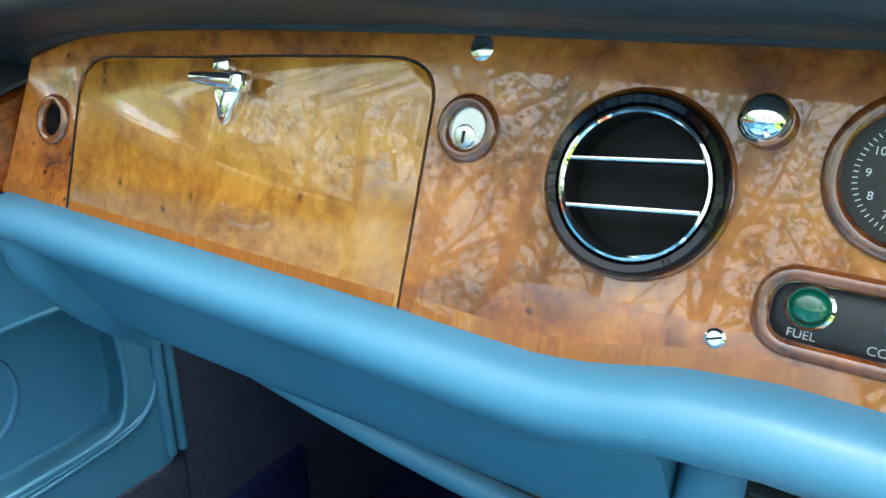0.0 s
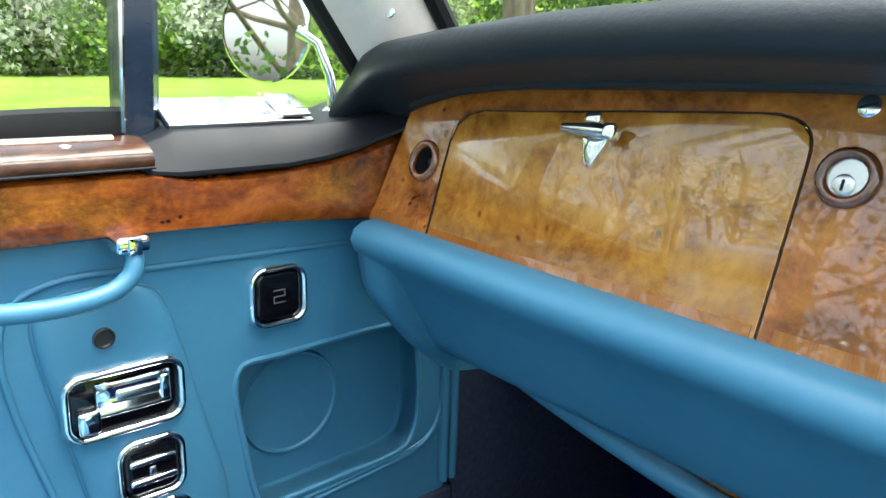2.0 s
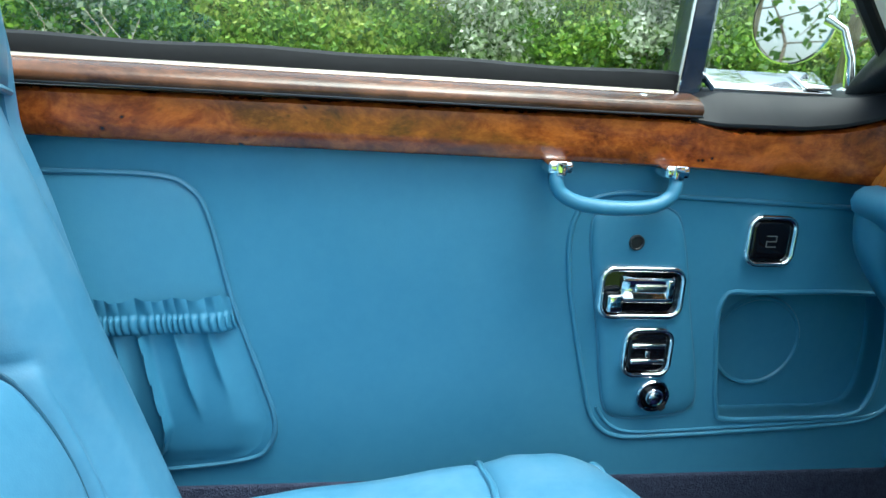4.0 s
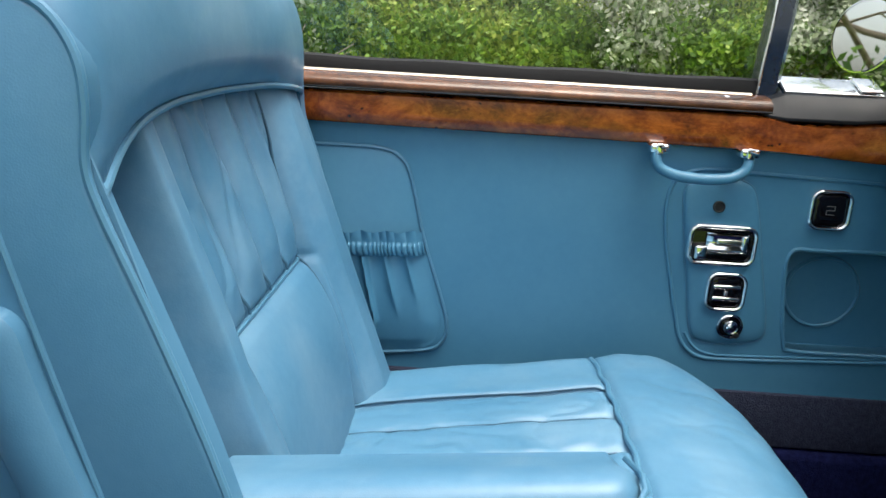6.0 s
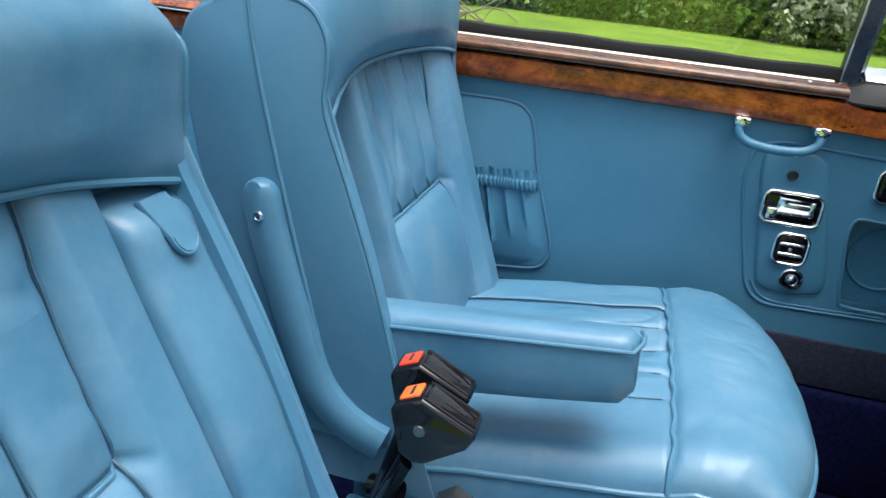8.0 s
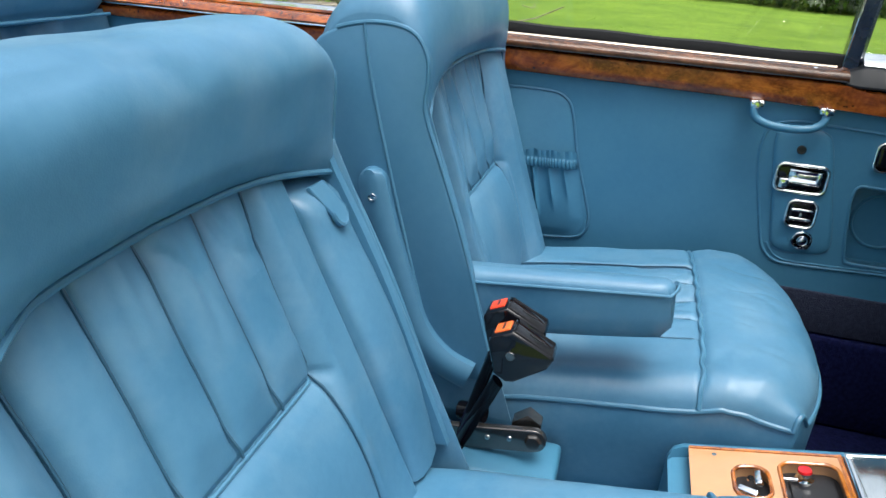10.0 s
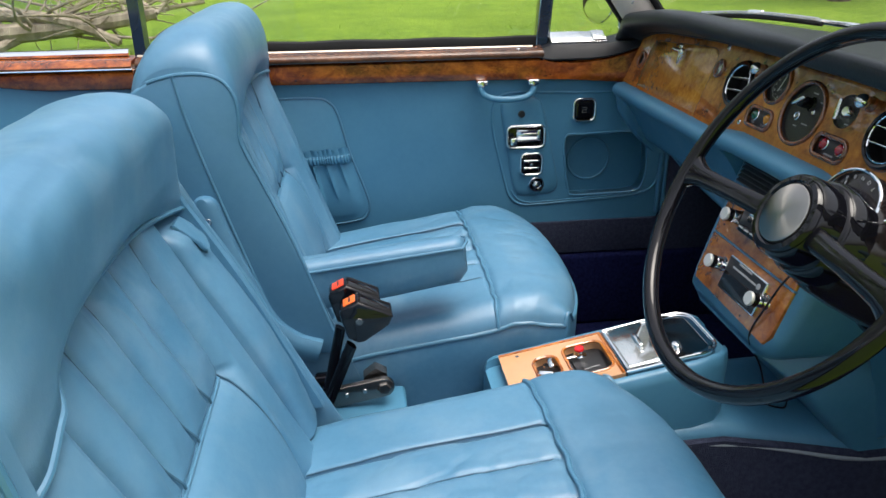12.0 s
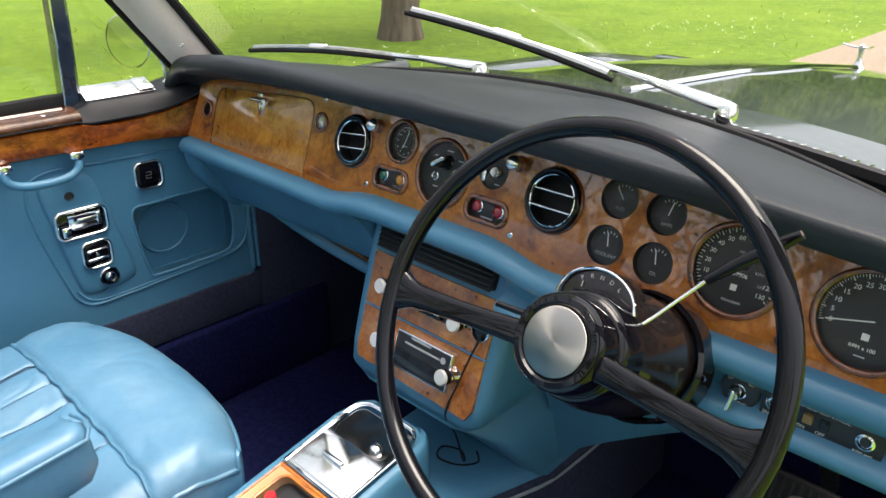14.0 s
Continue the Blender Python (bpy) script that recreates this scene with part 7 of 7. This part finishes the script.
# ---- outdoors ----
def leaf_material(name, a, b, c):
    k = Nodes(name)
    geo = k.t.nodes.new("ShaderNodeNewGeometry")
    k.base(k.ramp(geo.outputs["Random Per Island"], [(0.0, a), (0.6, b), (1.0, c)]))
    k.set(Roughness=0.55, Specular_IOR_Level=0.35)
    # thin leaves let some light through
    thin, both = k.n("BsdfTranslucent"), k.n("MixShader", Fac=0.4)
    k.link(k.b.inputs["Base Color"].links[0].from_socket, thin.inputs[0])
    k.link(k.b.outputs[0], both.inputs[1])
    k.link(thin.outputs[0], both.inputs[2])
    k.link(both.outputs[0], k.t.nodes["Material Output"].inputs[0])
    return k.m


def bark_material(name, a, b):
    k = Nodes(name)
    k.base(k.ramp(k.noise(9, 6, (1, 1, 0.25)).outputs[0], [(0.3, a), (0.7, b)]))
    k.set(Roughness=0.9)
    k.bump(k.noise(22, 5, (1, 1, 0.2)).outputs[0], 0.8, 0.03)
    return k.m


LEAF = leaf_material("hedge_leaf", (0.075, 0.155, 0.020), (0.17, 0.30, 0.040), (0.32, 0.45, 0.08))
LEAF_LIGHT = leaf_material("spring_leaf", (0.10, 0.18, 0.02), (0.20, 0.32, 0.035), (0.34, 0.44, 0.08))
LEAF_DARK = leaf_material("dark_leaf", (0.04, 0.09, 0.014), (0.08, 0.16, 0.024), (0.15, 0.25, 0.045))
LEAF_YELLOW = leaf_material("yellow_leaf", (0.13, 0.19, 0.03), (0.26, 0.34, 0.05), (0.42, 0.48, 0.12))
BLOSSOM = leaf_material("hawthorn_blossom", (0.10, 0.17, 0.05), (0.42, 0.44, 0.34), (0.62, 0.62, 0.54))
BARK = bark_material("bark", (0.07, 0.05, 0.035), (0.21, 0.165, 0.125))
DEADWOOD = bark_material("dead_wood", (0.16, 0.125, 0.095), (0.38, 0.32, 0.26))
rng = np.random.default_rng(7)


def leaves(centres, spread, size, per):
    """Small folded leaves scattered round centres."""
    n = len(centres) * per
    c = np.repeat(np.asarray(centres, float), per, axis=0)
    d = rng.normal(size=(n, 3))
    d /= np.linalg.norm(d, axis=1)[:, None]
    p = c + d * (rng.random((n, 1)) ** 0.45) * np.asarray(spread).reshape(-1, 1).repeat(per, 0) if np.ndim(spread) else c + d * (rng.random((n, 1)) ** 0.45) * spread
    a = rng.normal(size=(n, 3))
    a /= np.linalg.norm(a, axis=1)[:, None]
    b = np.cross(a, d + rng.normal(size=(n, 3)) * 0.6)
    b /= np.linalg.norm(b, axis=1)[:, None] + 1e-9
    s = size * (0.6 + 0.8 * rng.random((n, 1)))
    v = np.stack([p - a * s, p + b * s * 0.55, p + a * s, p - b * s * 0.55], 1).reshape(-1, 3)
    f = np.arange(4 * n).reshape(-1, 4)
    return v, f


def leaf_object(name, v, f, material):
    me = bpy.data.meshes.new(name)
    me.from_pydata(v.tolist(), [], f.tolist())
    me.materials.append(material)
    return new(name, me)


def hedge():
    """A ragged belt of bushes beyond the lawn, in an arc round the passenger side."""
    lumps, white = [], []
    for k in range(150):
        a = radians(62 + 165 * k / 149)
        r0 = ease(math.degrees(a), [(62, 47), (90, 42), (110, 34), (150, 29.5), (190, 30), (227, 36)])
        for row in range(3):
            r = r0 + row * 2.6 + rng.normal() * 0.8
            x, y = r * math.cos(a + rng.normal() * 0.01), r * math.sin(a)
            h = (1.8 + 2.4 * row) + 1.0 * noise.noise(Vector((x * 0.3, y * 0.3, row)))
            lumps += [(x + rng.normal() * 0.5, y + rng.normal() * 0.5, max(0.3, h * (0.25 + 0.75 * rng.random()))) for _ in range(5)]
            if (8 < k % 37 < 13 or 94 < k < 100) and row < 2:
                white += [(x * 0.975 + rng.normal() * 0.5, y * 0.975 + rng.normal() * 0.5, 0.6 + 4.2 * rng.random()) for _ in range(6)]
    kinds = [[], [], []]
    for p in lumps:
        n = noise.noise(Vector((p[0] * 0.28, p[1] * 0.28, p[2] * 0.35))) + 0.15 * rng.normal()
        kinds[0 if n < -0.12 else 1 if n < 0.22 else 2].append(p)
    for group, leaf, label in ((kinds[0], LEAF_DARK, "dark green bushes in the hedge beyond the lawn"), (kinds[1], LEAF, "dense green hedge of bushes beyond the lawn"), (kinds[2], LEAF_YELLOW, "yellow-green spring bushes in the hedge")):
        v, f = leaves(group, 1.2, 0.135, 74)
        tagged(leaf_object("hedge", v, f, leaf), label, "hedge", kind="stuff")
    v, f = leaves(lumps[::4], 1.3, 0.115, 34)
    tagged(leaf_object("hedge_highlights", v, f, LEAF_LIGHT), "fresh light green leaves over the hedge", "hedge", kind="stuff")
    v, f = leaves(white, 0.9, 0.14, 90)
    tagged(leaf_object("hawthorn_bush", v, f, BLOSSOM), "hawthorn bushes with cream-white blossom in the hedge", "bush", kind="stuff")

    def wall(i, j):
        a = radians(55 + 180 * i)
        r = ease(math.degrees(a), [(55, 53), (90, 49), (110, 41), (150, 37), (190, 38), (235, 44)])
        r += 1.3 * noise.noise(Vector((8 * math.cos(a), 8 * math.sin(a), j * 5)))
        return (r * math.cos(a), r * math.sin(a), -0.2 + 9.5 * j + 1.2 * noise.noise(Vector((9 * math.cos(a), 9 * math.sin(a), j * 3 + 4))))
    tagged(finish("backdrop_woodland", grid(wall, 160, 14), plain("deep_foliage", (0.055, 0.10, 0.028), 0.9, 0, 0.5, 1.2)), "dark woodland mass behind the hedge", "woodland", kind="structure")


hedge()


def limb(bm, a, b, r0, r1, bend=0.15, n=6):
    a, b = Vector(a), Vector(b)
    side = Vector(rng.normal(size=3).tolist()) * ((b - a).length * bend)
    path = [a.lerp(b, t) + side * math.sin(math.pi * t) * 0.5 for t in np.linspace(0, 1, n)]
    tube(path, [r0 + (r1 - r0) * t for t in np.linspace(0, 1, n)], 8, bm=bm)
    return path


def tree(at, h, spread, r, label, leafy=1.0, material=None, start=0.35, clump=0.22, thin=1):
    ob = thing("tree", at, label, "tree", "trees round the lawn")
    at = Vector(at)
    bm = bm_new()
    trunk = limb(bm, at + Vector((0, 0, -0.1)), at + Vector((rng.normal() * 0.3, rng.normal() * 0.3, h * 0.75)), r, r * 0.35, 0.05, 9)
    tube([at + Vector((0, 0, -0.1)), at + Vector((0, 0, 0.25)), at + Vector((0, 0, 0.6))], [r * 1.5, r * 1.12, r * 0.98], 10, bm=bm)
    tips = []
    for k in range(16):
        t = start + (1 - start) * k / 16
        p = trunk[min(8, int(t * 8))]
        ang = k * 2.4 + rng.normal() * 0.3
        reach = spread * (1.1 - 0.6 * t) * (0.7 + 0.5 * rng.random())
        q = p + Vector((reach * math.cos(ang), reach * math.sin(ang), h * 0.22 * (0.6 + 0.6 * rng.random())))
        path = limb(bm, p, q, r * 0.32, r * 0.07, 0.2)
        for m in range(4):
            p2 = path[2 + m % 4]
            q2 = p2 + Vector(rng.normal(size=3).tolist()) * spread * 0.30 + Vector((0, 0, spread * 0.2))
            limb(bm, p2, q2, r * 0.09, r * 0.025, 0.2, 4)
            tips += [q2, p2.lerp(q2, 0.6), q.lerp(q2, 0.4)]
    part("trunk", bm, BARK, ob)
    if leafy:
        v, f = leaves([tuple(p) for p in tips[::thin]], spread * clump, 0.10, max(1, int(34 * leafy)))
        cr = adopt(leaf_object("crown", v, f, material or LEAF_LIGHT), ob)
        tagged(cr, kind="stuff")
    return ob


tree((-6.15, 5.95, 0), 10, 3.2, 0.21, "mature tree with brown bark standing on the lawn", 1.0, None, 0.42)
tree((-13.5, 9.5, 0), 8, 2.6, 0.16, "slim spring tree beyond the car", 0.35, None, 0.3)
tree((-16, -9, 0), 10, 3.8, 0.22, "tree with sparse yellow-green spring leaves", 0.8, LEAF_YELLOW, 0.2)
tree((-10.5, -9.5, 0), 10, 3.6, 0.18, "spreading tree in young leaf", 1.0, LEAF_DARK, 0.12, 0.15, 3)
tree((-6.5, -15, 0), 12, 4.2, 0.2, "spreading tree in young leaf", 1.0, LEAF_DARK, 0.1, 0.15, 3)
tree((4.5, -14, 0), 12, 4.5, 0.26, "tall tree with thin spring foliage", 0.5, None, 0.3)
tree((-7.0, -10.5, 0), 10.5, 3.8, 0.22, "tall tree with thin spring foliage", 1.0, LEAF_DARK, 0.12, 0.15, 3)
tree((-0.5, -22, 0), 13, 5.0, 0.28, "tall tree with thin spring foliage", 0.3, None, 0.4)
tree((-2.6, -13, 0), 11, 3.8, 0.2, "spreading tree in young leaf", 1.0, LEAF_DARK, 0.1, 0.15, 3)
tree((1.4, -17, 0), 12, 4.4, 0.24, "spreading tree in young leaf", 1.0, LEAF_DARK, 0.1, 0.15, 3)
tree((10, -9, 0), 11, 4.0, 0.24, "tall tree with thin spring foliage", 0.5, None, 0.3)


def fallen_branches():
    ob = thing("fallen_branches", (-8.5, -3.6, 0), "heap of grey fallen branches lying on the grass", "branches")
    spots = [((-8.6, -4.9, 0.20), (-8.4, -2.6, 0.45), 0.13), ((-8.9, -5.2, 0.45), (-8.2, -3.0, 0.15), 0.10), ((-8.3, -4.4, 0.1), (-8.8, -3.2, 0.75), 0.06), ((-9.0, -4.0, 0.2), (-9.4, -2.2, 0.5), 0.05)]
    for a, b, r in spots:
        bm = bm_new()
        path = limb(bm, a, b, r, r * 0.5, 0.10, 7)
        for k in range(14):
            p = path[k % 7]
            q = p + Vector((rng.normal() * 0.5, rng.normal() * 0.9, abs(rng.normal()) * 0.35))
            limb(bm, p, q, r * 0.22, 0.008, 0.25, 5)
            limb(bm, p.lerp(q, 0.5), p.lerp(q, 0.5) + Vector(rng.normal(size=3).tolist()) * 0.35 + Vector((0, 0, 0.1)), r * 0.1, 0.005, 0.2, 4)
        part("branch", bm, DEADWOOD, ob)


fallen_branches()


def path_and_grass():
    k = Nodes("gravel")
    k.base(k.ramp(k.noise(30, 6).outputs[0], [(0.3, (0.22, 0.165, 0.12)), (0.7, (0.42, 0.34, 0.27))]))
    k.set(Roughness=0.95)
    k.bump(k.noise(120, 4).outputs[0], 0.8, 0.02)
    rows = []
    for t in np.linspace(0, 1, 30):
        y = 4.0 + 40 * t
        x = -2.05 + 0.22 * noise.noise(Vector((y * 0.9, 0, 0)))
        rows.append([(x, y, 0.02), (x + 0.5, y, 0.05), (x + 3.5, y, 0.06), (x + 6, y, 0.03)])
    solo("path", loft(rows, closed=False), k.m, "worn tan gravel path across the lawn", "path", kind="structure")
    n = 2500
    r = 2.2 + 13 * rng.random(n) ** 1.3
    a = radians(35) + radians(215) * rng.random(n)
    x, y = r * np.cos(a), r * np.sin(a)
    keep = ~((np.abs(x) < 0.95) & (np.abs(y) < 2.6))
    x, y = x[keep], y[keep]
    n = len(x)
    z = np.array([lawn_height(u, v) for u, v in zip(x, y)])
    h = 0.025 + 0.04 * rng.random(n)
    t = 2 * math.pi * rng.random(n)
    w = 0.006 + 0.006 * rng.random(n)
    lean = 0.05 * rng.normal(size=(n, 2))
    v = np.stack([np.stack([x - w * np.cos(t), y - w * np.sin(t), z], 1), np.stack([x + w * np.cos(t), y + w * np.sin(t), z], 1), np.stack([x + lean[:, 0], y + lean[:, 1], z + h], 1)], 1).reshape(-1, 3)
    ob = leaf_object("grass_blades", v, np.arange(3 * n).reshape(-1, 3), leaf_material("grass_blade", (0.19, 0.32, 0.025), (0.24, 0.39, 0.04), (0.34, 0.46, 0.08)))
    tagged(ob, "long blades and tufts in the lawn", "grass", kind="stuff")


path_and_grass()


def daisies():
    """Small white flowers sprinkled in patches over the lawn."""
    pts = []
    for cx, cy, n in ((-2.8, 6.5, 60), (-3.6, 9.0, 80), (-2.6, 11.0, 70), (-5.5, 2.5, 30), (-7.0, 0.5, 30), (-4.5, 4.5, 40)):
        for _ in range(n):
            pts.append((cx + rng.normal() * 0.7, cy + rng.normal() * 1.1, 0.045 + 0.02 * rng.random()))
    v, f = leaves(pts[::2], 0.02, 0.009, 3)
    tagged(leaf_object("daisies", v, f, leaf_material("daisy_petal", (0.6, 0.6, 0.52), (0.75, 0.75, 0.7), (0.8, 0.8, 0.76))), "small white daisies dotted over the lawn", "flowers", kind="stuff")


daisies()


def body_sides():
    """Dark painted outer body below the windows."""
    for s, name in ((-1, "body_side_west"),):
        bm = block(pose(s * 0.80, -0.6, 0.66), 0.06, 3.2, 0.62, 0.03)
        solo(name, bm, PAINT, "dark green painted body side", "car body", kind="structure")
    bm = block(pose(0.80, -1.45, 0.66), 0.06, 1.5, 0.62, 0.03)
    solo("body_side_east", bm, PAINT, "dark green painted rear quarter of the body", "car body", kind="structure")


body_sides()
